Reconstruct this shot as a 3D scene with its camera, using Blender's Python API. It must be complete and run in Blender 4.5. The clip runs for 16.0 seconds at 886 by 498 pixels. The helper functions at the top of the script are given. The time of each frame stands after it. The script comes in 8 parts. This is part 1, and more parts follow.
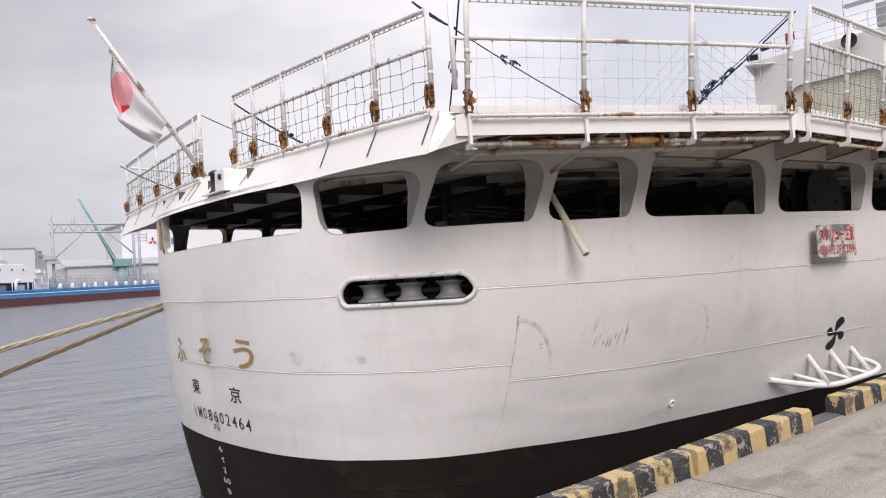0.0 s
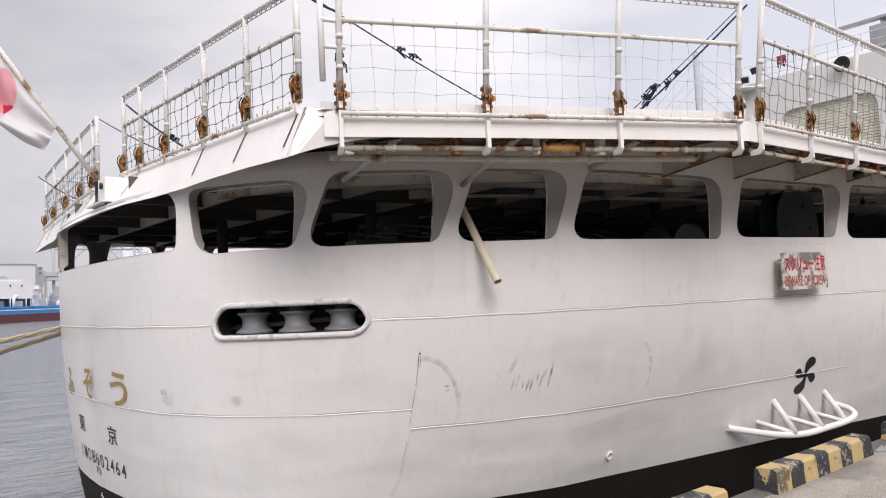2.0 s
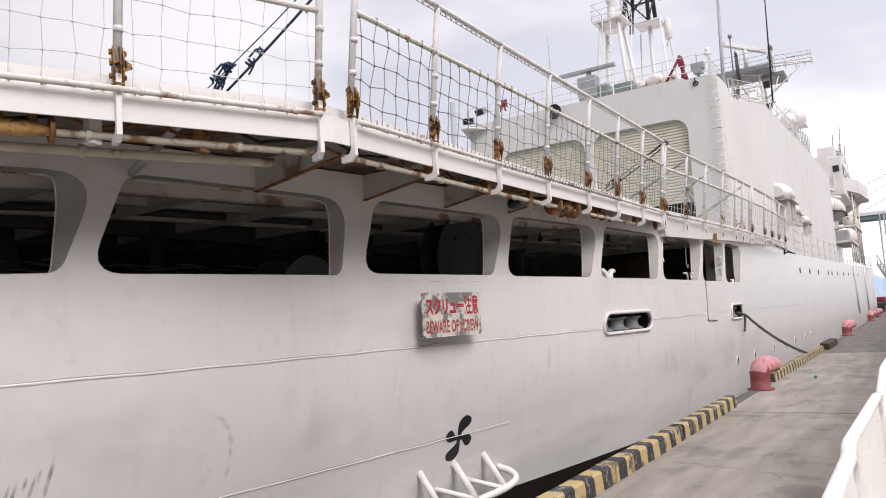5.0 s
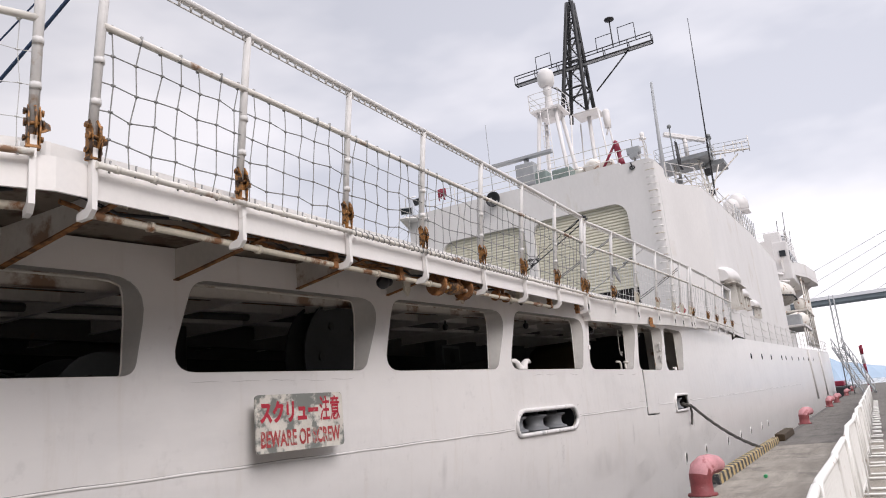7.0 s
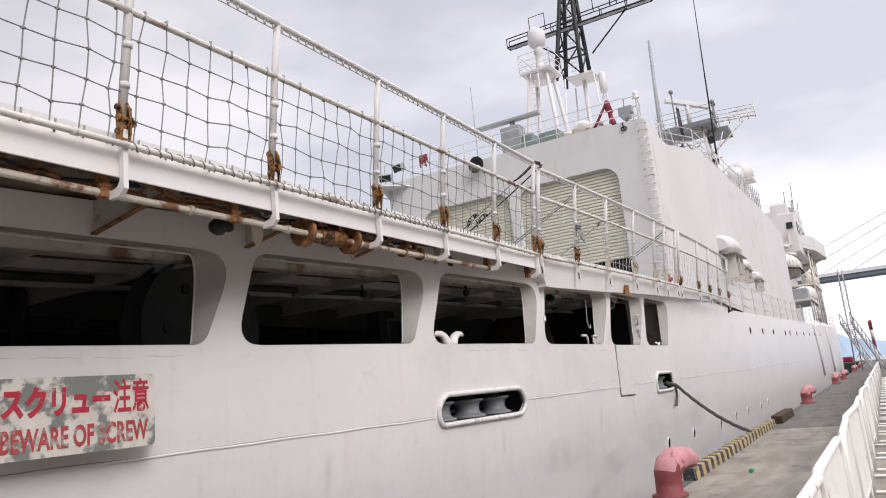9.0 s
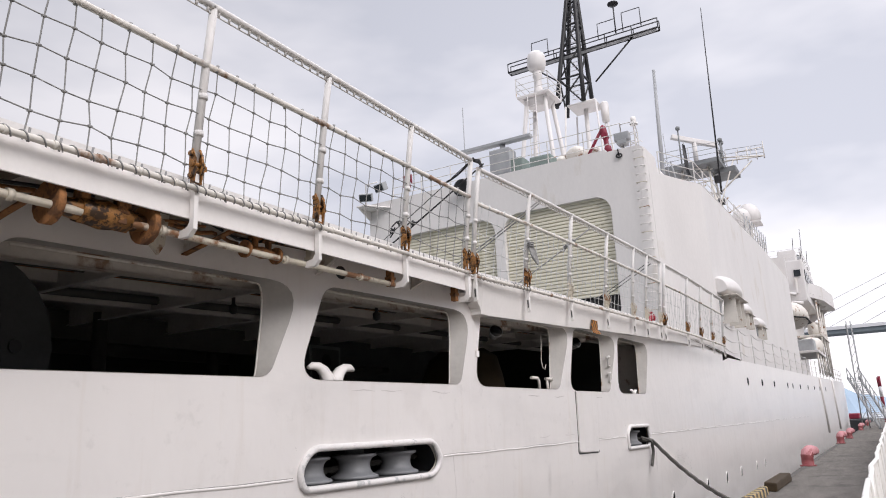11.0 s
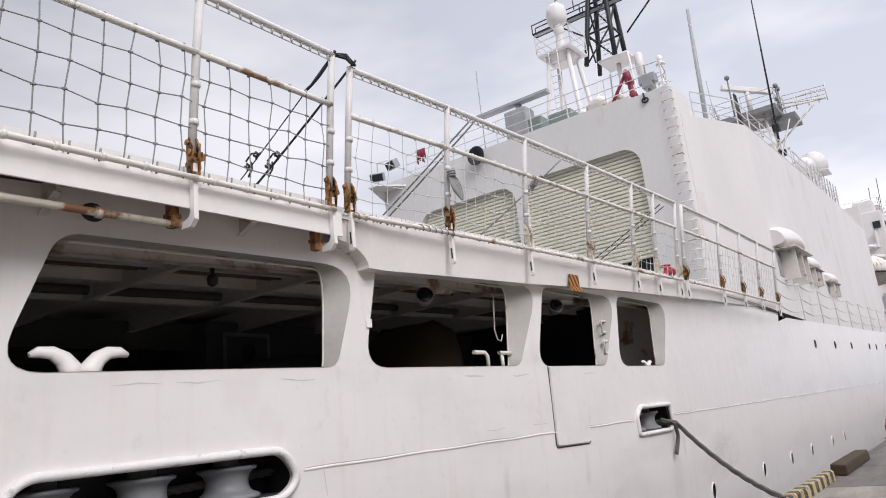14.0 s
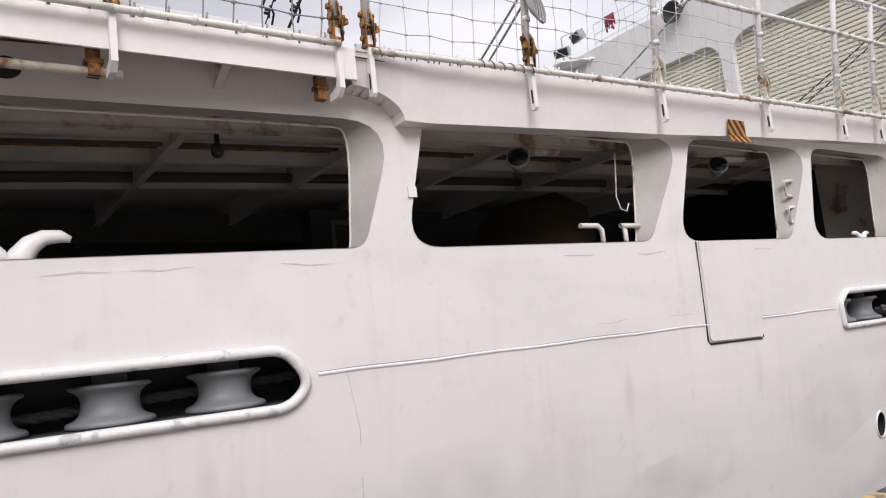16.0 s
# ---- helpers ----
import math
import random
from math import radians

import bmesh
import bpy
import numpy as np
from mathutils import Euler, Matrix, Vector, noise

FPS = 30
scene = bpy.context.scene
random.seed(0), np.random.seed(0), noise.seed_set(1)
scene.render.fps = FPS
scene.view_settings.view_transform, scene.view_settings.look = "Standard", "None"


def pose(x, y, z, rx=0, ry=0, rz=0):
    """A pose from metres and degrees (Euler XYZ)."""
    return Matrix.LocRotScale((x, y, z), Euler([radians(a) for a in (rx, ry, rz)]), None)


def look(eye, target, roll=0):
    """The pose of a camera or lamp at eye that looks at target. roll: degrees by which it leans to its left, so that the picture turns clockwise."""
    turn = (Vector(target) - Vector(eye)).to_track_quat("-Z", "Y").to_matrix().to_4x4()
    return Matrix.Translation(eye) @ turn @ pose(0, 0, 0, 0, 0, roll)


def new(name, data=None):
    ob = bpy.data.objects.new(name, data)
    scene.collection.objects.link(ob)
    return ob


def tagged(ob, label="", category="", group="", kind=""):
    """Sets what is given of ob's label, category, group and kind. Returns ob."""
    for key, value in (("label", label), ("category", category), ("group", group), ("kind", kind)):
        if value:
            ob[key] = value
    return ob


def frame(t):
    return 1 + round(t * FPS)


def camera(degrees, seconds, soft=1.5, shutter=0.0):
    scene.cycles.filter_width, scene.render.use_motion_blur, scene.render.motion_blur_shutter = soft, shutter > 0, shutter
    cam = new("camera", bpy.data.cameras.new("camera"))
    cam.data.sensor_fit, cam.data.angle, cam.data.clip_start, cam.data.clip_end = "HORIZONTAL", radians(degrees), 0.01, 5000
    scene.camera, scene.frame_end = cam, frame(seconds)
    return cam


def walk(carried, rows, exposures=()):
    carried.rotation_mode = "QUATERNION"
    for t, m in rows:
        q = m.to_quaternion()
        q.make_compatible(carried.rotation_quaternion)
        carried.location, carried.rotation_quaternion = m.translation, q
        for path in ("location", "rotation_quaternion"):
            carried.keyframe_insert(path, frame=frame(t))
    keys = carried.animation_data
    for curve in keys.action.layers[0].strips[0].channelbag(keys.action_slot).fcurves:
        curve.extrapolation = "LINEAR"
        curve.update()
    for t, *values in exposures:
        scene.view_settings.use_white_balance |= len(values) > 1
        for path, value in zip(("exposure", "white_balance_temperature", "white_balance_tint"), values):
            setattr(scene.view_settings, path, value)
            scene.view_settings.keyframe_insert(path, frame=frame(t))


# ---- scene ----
cam = camera(62.5, 16.0, soft=1.05)
PATH = [
    (0, (-0.577, -0.105, 1.583), (0.683, 1.447, 1.646), -3.6),
    (0.5, (-0.042, -0.019, 1.603), (1.198, 1.548, 1.689), -3.9),
    (1, (0.41, 0.109, 1.606), (1.613, 1.704, 1.715), -3.7),
    (1.5, (0.859, 0.145, 1.589), (2.055, 1.743, 1.705), -3.0),
    (2, (1.345, 0.183, 1.571), (2.6, 1.735, 1.698), -2.6),
    (2.5, (1.889, 0.222, 1.569), (3.23, 1.7, 1.699), -2.7),
    (3, (2.447, 0.216, 1.555), (3.863, 1.625, 1.663), -3.5),
    (3.5, (3.017, 0.312, 1.554), (4.498, 1.653, 1.632), -4.0),
    (4, (3.57, 0.332, 1.553), (5.101, 1.617, 1.623), -3.9),
    (4.5, (4.125, 0.395, 1.57), (5.735, 1.576, 1.693), -3.5),
    (5, (4.696, 0.389, 1.61), (6.372, 1.462, 1.808), -3.5),
    (5.2, (4.896, 0.386, 1.611), (6.594, 1.414, 1.857), -3.6),
    (7.3, (7.202, 0.266, 1.6), (8.902, 1.217, 2.054), -5.5),
    (7.5, (7.511, 0.292, 1.635), (9.204, 1.26, 2.08), -5.5),
    (8, (8.072, 0.257, 1.62), (9.757, 1.245, 2.047), -5.8),
    (8.5, (8.709, 0.237, 1.621), (10.4, 1.223, 2.028), -5.9),
    (9, (9.333, 0.269, 1.586), (11.033, 1.247, 1.976), -5.6),
    (9.5, (9.991, 0.265, 1.594), (11.702, 1.224, 1.987), -4.9),
    (10, (10.659, 0.313, 1.646), (12.372, 1.252, 2.072), -3.7),
    (10.2, (10.934, 0.357, 1.715), (12.646, 1.292, 2.158), -3.2),
    (12.5, (13.534, 0.34, 1.683), (15.135, 1.409, 2.224), -2.8),
    (13, (14.117, 0.312, 1.674), (15.707, 1.385, 2.238), -3.4),
    (13.5, (14.686, 0.257, 1.635), (16.279, 1.338, 2.176), -4.7),
    (14, (15.26, 0.234, 1.631), (16.838, 1.37, 2.1), -6.1),
    (14.5, (15.805, 0.226, 1.62), (17.296, 1.505, 1.994), -7.1),
    (15, (16.329, 0.323, 1.599), (17.71, 1.736, 1.907), -7.2),
    (15.5, (16.878, 0.369, 1.559), (18.139, 1.896, 1.84), -6.7),
    (16, (17.415, 0.44, 1.511), (18.571, 2.052, 1.766), -6.3),
]
EXPOSURES = [(0, 0.02, 6450, 13), (3.5, 0.08, 6470, 13), (4.3, 0.08, 6470, 13), (5.2, 0.0, 6450, 13), (7.3, -0.06, 6380, 12.5), (10.2, -0.08, 6380, 12.5), (12.4, -0.10, 6260, 11), (14, -0.08, 6260, 11.5), (15, 0.0, 6300, 12.5), (16, 0.03, 6330, 12.5)]
walk(cam, [(t, look(eye, target, roll)) for t, eye, target, roll in PATH], EXPOSURES)


# ---- light ----
world = bpy.data.worlds.new("overcast")
scene.world = world
world.use_nodes = True
wn, wl = world.node_tree.nodes, world.node_tree.links
wn.clear()
w_out = wn.new("ShaderNodeOutputWorld")
w_bg = wn.new("ShaderNodeBackground")
w_sky = wn.new("ShaderNodeTexSky")
w_sky.sky_type, w_sky.sun_disc = "NISHITA", False
SUN_EL, SUN_AZ = 37.0, 207.0
w_sky.sun_elevation, w_sky.sun_rotation = radians(SUN_EL), radians(SUN_AZ)
w_scale = wn.new("ShaderNodeVectorMath"); w_scale.operation = "SCALE"; w_scale.inputs[3].default_value = 0.10
w_co = wn.new("ShaderNodeTexCoord")
w_map = wn.new("ShaderNodeMapping"); w_map.inputs["Scale"].default_value = (1.0, 1.0, 2.6)
w_noise = wn.new("ShaderNodeTexNoise")
w_noise.inputs["Scale"].default_value, w_noise.inputs["Detail"].default_value, w_noise.inputs["Roughness"].default_value = 1.7, 5.0, 0.52
w_ramp = wn.new("ShaderNodeValToRGB")
w_ramp.color_ramp.elements[0].position, w_ramp.color_ramp.elements[0].color = 0.38, (0.625, 0.63, 0.685, 1)
w_ramp.color_ramp.elements[1].position, w_ramp.color_ramp.elements[1].color = 0.62, (1.0, 0.965, 0.975, 1)
w_mix = wn.new("ShaderNodeMix"); w_mix.data_type = "RGBA"; w_mix.inputs[0].default_value = 0.90
wl.new(w_co.outputs["Generated"], w_map.inputs[0]); wl.new(w_map.outputs[0], w_noise.inputs["Vector"])
wl.new(w_noise.outputs[0], w_ramp.inputs[0]); wl.new(w_sky.outputs[0], w_scale.inputs[0])
# the cloud is thinner towards the bow
w_sep = wn.new("ShaderNodeSeparateXYZ"); wl.new(w_co.outputs["Generated"], w_sep.inputs[0])
w_thin = wn.new("ShaderNodeMapRange"); w_thin.inputs[1].default_value, w_thin.inputs[2].default_value, w_thin.inputs[3].default_value, w_thin.inputs[4].default_value = 0.15, 0.95, 0.72, 1.32
wl.new(w_sep.outputs[0], w_thin.inputs[0])
w_cl = wn.new("ShaderNodeVectorMath"); w_cl.operation = "SCALE"
w_high = wn.new("ShaderNodeMapRange"); w_high.inputs[1].default_value, w_high.inputs[2].default_value, w_high.inputs[3].default_value, w_high.inputs[4].default_value = 0.56, 0.97, 1.0, 3.9
wl.new(w_sep.outputs[2], w_high.inputs[0])
w_glow = wn.new("ShaderNodeMapRange"); w_glow.inputs[1].default_value, w_glow.inputs[2].default_value, w_glow.inputs[3].default_value, w_glow.inputs[4].default_value = -0.95, -0.1, 1.1, 1.0
wl.new(w_sep.outputs[1], w_glow.inputs[0])      # brighter towards the hidden sun
w_two = wn.new("ShaderNodeMath"); w_two.operation = "MULTIPLY"; wl.new(w_thin.outputs[0], w_two.inputs[0]); wl.new(w_glow.outputs[0], w_two.inputs[1])
w_both = wn.new("ShaderNodeMath"); w_both.operation = "MULTIPLY"; wl.new(w_two.outputs[0], w_both.inputs[0]); wl.new(w_high.outputs[0], w_both.inputs[1])
wl.new(w_ramp.outputs[0], w_cl.inputs[0]); wl.new(w_both.outputs[0], w_cl.inputs[3])
wl.new(w_scale.outputs[0], w_mix.inputs[6]); wl.new(w_cl.outputs[0], w_mix.inputs[7])
wl.new(w_mix.outputs[2], w_bg.inputs[0]); wl.new(w_bg.outputs[0], w_out.inputs[0])
w_bg.inputs[1].default_value = 1.0
sun = new("sun", bpy.data.lights.new("sun", "SUN"))
sun.data.energy, sun.data.angle, sun.data.color = 2.35, radians(30), (1.0, 0.955, 0.925)
sun_dir = Vector((math.sin(radians(SUN_AZ)) * math.cos(radians(SUN_EL)), math.cos(radians(SUN_AZ)) * math.cos(radians(SUN_EL)), math.sin(radians(SUN_EL))))
sun.matrix_world = look(sun_dir * 100, (0, 0, 0))

# ---- materials ----
def surface(name, base, rough=0.5, metal=0.0, var=0.08, scale=3.0, fine=40.0, bump=0.1, depth=0.01, stain=None, stain_at=0.62, stain_scale=2.5, stretch=(1, 1, 1), rnd=0.0):
    """A painted or raw surface: base colour varied at two scales, optional stains of their own shape, fine relief."""
    m = bpy.data.materials.new(name)
    m.use_nodes = True
    nt = m.node_tree; nd, lk = nt.nodes, nt.links
    p = nd["Principled BSDF"]
    co = nd.new("ShaderNodeTexCoord"); mp = nd.new("ShaderNodeMapping"); mp.inputs["Scale"].default_value = stretch
    geo = nd.new("ShaderNodeNewGeometry")
    lk.new(geo.outputs["Position"], mp.inputs[0])
    n1 = nd.new("ShaderNodeTexNoise"); n1.inputs["Scale"].default_value = scale; n1.inputs["Detail"].default_value = 4
    n2 = nd.new("ShaderNodeTexNoise"); n2.inputs["Scale"].default_value = fine; n2.inputs["Detail"].default_value = 3
    lk.new(mp.outputs[0], n1.inputs["Vector"]); lk.new(mp.outputs[0], n2.inputs["Vector"])
    mul = nd.new("ShaderNodeMath"); mul.operation = "MULTIPLY_ADD"; mul.inputs[1].default_value = 0.65
    half = nd.new("ShaderNodeMath"); half.operation = "MULTIPLY"; half.inputs[1].default_value = 0.35
    lk.new(n1.outputs[0], mul.inputs[0]); lk.new(n2.outputs[0], half.inputs[0]); lk.new(half.outputs[0], mul.inputs[2])
    mr = nd.new("ShaderNodeMapRange"); mr.inputs[1].default_value, mr.inputs[2].default_value = 0.3, 0.7
    mr.inputs[3].default_value, mr.inputs[4].default_value = 1 - var, 1 + var
    lk.new(mul.outputs[0], mr.inputs[0])
    hs = nd.new("ShaderNodeVectorMath"); hs.operation = "SCALE"; hs.inputs[0].default_value = base[:3]
    lk.new(mr.outputs[0], hs.inputs[3])
    colour = hs.outputs[0]
    if rnd:
        oi = nd.new("ShaderNodeObjectInfo"); r2 = nd.new("ShaderNodeMapRange")
        r2.inputs[3].default_value, r2.inputs[4].default_value = 1 - rnd, 1 + rnd
        lk.new(oi.outputs["Random"], r2.inputs[0])
        s2 = nd.new("ShaderNodeVectorMath"); s2.operation = "SCALE"; lk.new(colour, s2.inputs[0]); lk.new(r2.outputs[0], s2.inputs[3]); colour = s2.outputs[0]
    if stain:
        n3 = nd.new("ShaderNodeTexNoise"); n3.inputs["Scale"].default_value = stain_scale; n3.inputs["Detail"].default_value = 7; n3.inputs["Roughness"].default_value = 0.62
        lk.new(mp.outputs[0], n3.inputs["Vector"])
        rp = nd.new("ShaderNodeMapRange"); rp.inputs[1].default_value, rp.inputs[2].default_value = stain_at, stain_at + 0.07
        lk.new(n3.outputs[0], rp.inputs[0])
        mx = nd.new("ShaderNodeMix"); mx.data_type = "RGBA"; mx.inputs[7].default_value = (*stain[:3], 1)
        sc = nd.new("ShaderNodeMath"); sc.operation = "MULTIPLY"; sc.inputs[1].default_value = stain[3] if len(stain) > 3 else 1.0
        lk.new(rp.outputs[0], sc.inputs[0]); lk.new(sc.outputs[0], mx.inputs[0]); lk.new(colour, mx.inputs[6]); colour = mx.outputs[2]
    lk.new(colour, p.inputs["Base Color"])
    p.inputs["Roughness"].default_value, p.inputs["Metallic"].default_value = rough, metal
    if bump:
        b = nd.new("ShaderNodeBump"); b.inputs["Strength"].default_value, b.inputs["Distance"].default_value = bump, depth
        lk.new(mul.outputs[0], b.inputs["Height"]); lk.new(b.outputs[0], p.inputs["Normal"])
    return m


M_BOOT = surface("boot_black", (0.019, 0.014, 0.012), 0.7, var=0.25, scale=1.2, fine=14, bump=0.2, stain=(0.04, 0.03, 0.025, 0.5), stain_at=0.6, stain_scale=1.4)
M_BOOT.node_tree.nodes["Principled BSDF"].inputs["Specular IOR Level"].default_value = 0.12
M_WHITE = surface("ship_white", (0.82, 0.79, 0.765), 0.42, var=0.05, scale=2.0, fine=25, bump=0.15, stain=(0.45, 0.33, 0.22, 0.5), stain_at=0.68, stain_scale=2.2)
M_SUPER = surface("superstructure_white", (0.70, 0.675, 0.66), 0.5, var=0.05, scale=0.7, fine=12, bump=0.3, depth=0.03, stain=(0.58, 0.53, 0.47, 0.5), stain_at=0.60, stain_scale=0.8, stretch=(1, 1, 0.4))
M_RAIL = surface("weathered_rail_white", (0.66, 0.64, 0.62), 0.55, var=0.10, scale=3.0, fine=30, bump=0.2, stain=(0.34, 0.20, 0.10, 0.8), stain_at=0.63, stain_scale=2.6)
M_WORN = surface("worn_white", (0.70, 0.665, 0.61), 0.55, var=0.10, scale=3.0, fine=30, bump=0.25, stain=(0.24, 0.115, 0.045, 0.9), stain_at=0.57, stain_scale=2.4)
M_UNDER = surface("underdeck_paint", (0.60, 0.56, 0.51), 0.6, var=0.12, scale=2.0, fine=20, bump=0.2, stain=(0.22, 0.11, 0.05, 0.85), stain_at=0.555, stain_scale=1.6)
# rust stains over a base darkened for the shade below the deck overhang
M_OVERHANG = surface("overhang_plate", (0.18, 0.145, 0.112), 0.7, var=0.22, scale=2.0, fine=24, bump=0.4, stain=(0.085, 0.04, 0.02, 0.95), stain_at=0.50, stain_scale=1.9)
M_DECKHEAD = surface("deckhead_paint", (0.62, 0.595, 0.56), 0.6, var=0.12, scale=1.3, fine=20, bump=0.2, stain=(0.24, 0.15, 0.09, 0.7), stain_at=0.68, stain_scale=1.2)
# near-black base holds the shade inside the mooring deck, plus rust stains
M_INSIDE = surface("inner_shade_paint", (0.012, 0.012, 0.013), 0.6, var=0.10, scale=1.5, fine=18, bump=0.15, stain=(0.03, 0.018, 0.012, 0.6), stain_at=0.66)
M_CREAM = surface("cream_plastic", (0.70, 0.63, 0.48), 0.4, var=0.08, scale=4, stain=(0.40, 0.30, 0.16, 0.5), stain_at=0.64, stain_scale=5)
M_RED2 = surface("peeled_red_letter", (0.40, 0.06, 0.06), 0.6, var=0.2, scale=9, stain=(0.34, 0.31, 0.27, 0.9), stain_at=0.53, stain_scale=10)
M_RUST = surface("rust", (0.27, 0.118, 0.040), 0.85, var=0.45, scale=9, fine=70, bump=0.6, depth=0.006, stain=(0.10, 0.045, 0.02, 0.9), stain_at=0.52, stain_scale=11)
M_RUSTPALE = surface("rust_stained_paint", (0.60, 0.545, 0.45), 0.7, var=0.16, scale=6, fine=50, bump=0.4, depth=0.006, stain=(0.22, 0.095, 0.035, 0.95), stain_at=0.53, stain_scale=3.2)
M_JAMB = surface("jamb_grey", (0.40, 0.38, 0.355), 0.55, var=0.10, scale=3, fine=25, bump=0.2, stain=(0.24, 0.13, 0.06, 0.7), stain_at=0.64, stain_scale=2.5)
M_CLAMP = surface("rusted_brass", (0.33, 0.155, 0.045), 0.45, metal=0.25, var=0.5, scale=14, fine=80, bump=0.6, depth=0.006, stain=(0.035, 0.02, 0.012, 0.95), stain_at=0.48, stain_scale=16)
M_GEAR = surface("green_grey_machinery", (0.20, 0.25, 0.23), 0.6, var=0.2, scale=4, fine=30)
M_DKSTEEL = surface("dark_grey_steel", (0.20, 0.21, 0.215), 0.6, var=0.2, scale=3, fine=30)
M_OCHRE = surface("ochre_rust", (0.48, 0.27, 0.095), 0.75, var=0.4, scale=8, fine=60, bump=0.6, depth=0.006, stain=(0.11, 0.05, 0.02, 0.95), stain_at=0.55, stain_scale=9)
M_CHAFE = surface("chafed_rim", (0.74, 0.715, 0.70), 0.45, var=0.08, scale=5, fine=40, bump=0.6, depth=0.012, stain=(0.42, 0.42, 0.42, 0.8), stain_at=0.57, stain_scale=7)
M_ROLLER = surface("roller_grey", (0.20, 0.205, 0.215), 0.5, var=0.10, scale=4, fine=40, bump=0.1)
# dark colour for shaded recesses, also used on small dark fittings
M_DARK = surface("recess_shade_and_dark_parts", (0.03, 0.03, 0.032), 0.7, var=0.2, scale=3)
M_DECK = surface("deck_green_grey", (0.14, 0.16, 0.15), 0.75, var=0.15, scale=2, fine=50, bump=0.3)
M_BLACK = surface("black_paint", (0.02, 0.02, 0.022), 0.5, var=0.2, scale=6)
M_GOLD = surface("ochre_letter", (0.36, 0.245, 0.075), 0.5, var=0.10, scale=8)
M_RED = surface("red_letter", (0.42, 0.025, 0.045), 0.55, var=0.15, scale=9, stain=(0.40, 0.34, 0.30, 0.8), stain_at=0.58, stain_scale=12)
M_SIGN = surface("worn_sign_face", (0.62, 0.58, 0.52), 0.6, var=0.14, scale=7, fine=60, bump=0.3, stain=(0.17, 0.18, 0.165, 0.95), stain_at=0.48, stain_scale=4.2)
# dark copy of the beam paint, with the deckhead's shade in its colour
M_INBEAM = surface("beam_shade_paint", (0.085, 0.08, 0.075), 0.7, var=0.15, scale=2, fine=20, bump=0.2, stain=(0.16, 0.08, 0.04, 0.8), stain_at=0.62, stain_scale=1.6)
# two darkened greys that carry the interior's shade on machinery and drums
M_GEARDARK = surface("inner_shade_grey", (0.075, 0.078, 0.08), 0.55, var=0.2, scale=3, fine=30)
M_DRUM = surface("drum_shade_paint", (0.045, 0.046, 0.048), 0.6, var=0.25, scale=3, fine=30)
M_BLOCKWALL = surface("block_wall_grey", (0.13, 0.125, 0.118), 0.8, var=0.12, scale=0.5, fine=8, bump=0.2)
M_NETPALE = surface("pale_net_cord", (0.58, 0.58, 0.57), 0.9, var=0.12, scale=8)
M_CRACK = surface("paint_crack", (0.60, 0.57, 0.55), 0.7, var=0.15, scale=4, fine=20)
M_BOLLARDFADE = surface("faded_bollard_top", (0.50, 0.235, 0.25), 0.6, var=0.2, scale=4, fine=30, bump=0.4, stain=(0.30, 0.08, 0.085, 0.8), stain_at=0.56, stain_scale=5)
M_SEAM = surface("seam_shade", (0.33, 0.31, 0.295), 0.7, var=0.25, scale=4, fine=20)
M_DARKFLOOR = surface("dark_floor_paint", (0.15, 0.15, 0.145), 0.8, var=0.2, scale=2)
M_NET = surface("net_rope", (0.27, 0.268, 0.262), 0.9, var=0.2, scale=8, fine=120, bump=0.3)
M_ROPE = surface("mooring_rope", (0.42, 0.36, 0.25), 0.9, var=0.25, scale=10, fine=120, bump=0.5)
M_ROPEBROWN = surface("brown_rope", (0.24, 0.19, 0.13), 0.9, var=0.25, scale=10, fine=120, bump=0.5)
M_ROPEDARK = surface("dark_rope", (0.11, 0.105, 0.095), 0.9, var=0.3, scale=10, fine=120, bump=0.5)
M_BLUEROPE = surface("blue_rope", (0.03, 0.055, 0.11), 0.85, var=0.3, scale=20)
M_CONCDARK = surface("quay_wall", (0.09, 0.085, 0.078), 0.9, var=0.25, scale=1.0, fine=20, bump=0.5)
M_BOLLARD = surface("bollard_red", (0.20, 0.04, 0.043), 0.6, var=0.25, scale=5, fine=40, bump=0.4, stain=(0.42, 0.20, 0.20, 0.85), stain_at=0.58, stain_scale=4)
M_FENCE = surface("fence_white", (0.80, 0.785, 0.755), 0.5, var=0.05, scale=2, fine=30, bump=0.1, stain=(0.30, 0.15, 0.06, 0.95), stain_at=0.62, stain_scale=9, stretch=(1, 1, 0.35))
M_GREYSTEEL = surface("grey_steel", (0.34, 0.35, 0.36), 0.5, var=0.12, scale=3, fine=30)
M_DOORSLAT = surface("door_cream", (0.72, 0.685, 0.565), 0.5, var=0.06, scale=0.8, fine=20, bump=0.1, stain=(0.42, 0.38, 0.27, 0.5), stain_at=0.6, stain_scale=0.8, stretch=(1, 1, 0.4))
M_GLASS = surface("dark_window_glass", (0.02, 0.024, 0.028), 0.08, var=0.1, scale=1, bump=0)
M_MAST = surface("mast_black", (0.012, 0.012, 0.014), 0.5, var=0.15, scale=4)
M_CRED = surface("crimson_paint", (0.22, 0.012, 0.035), 0.5, var=0.15, scale=3)
M_FLAG = surface("flag_white", (0.62, 0.60, 0.61), 0.9, var=0.05, scale=5)
M_FLAGDEEP = surface("flag_deep_red", (0.50, 0.02, 0.06), 0.9, var=0.08, scale=5)
M_FLAGRED = surface("flag_red", (0.68, 0.31, 0.34), 0.9, var=0.08, scale=5)
M_FARBLUE = surface("far_blue_hull", (0.035, 0.22, 0.50), 0.6, var=0.08, scale=0.2)
M_FARRED = surface("far_red_boot", (0.09, 0.026, 0.03), 0.7, var=0.12, scale=0.2)
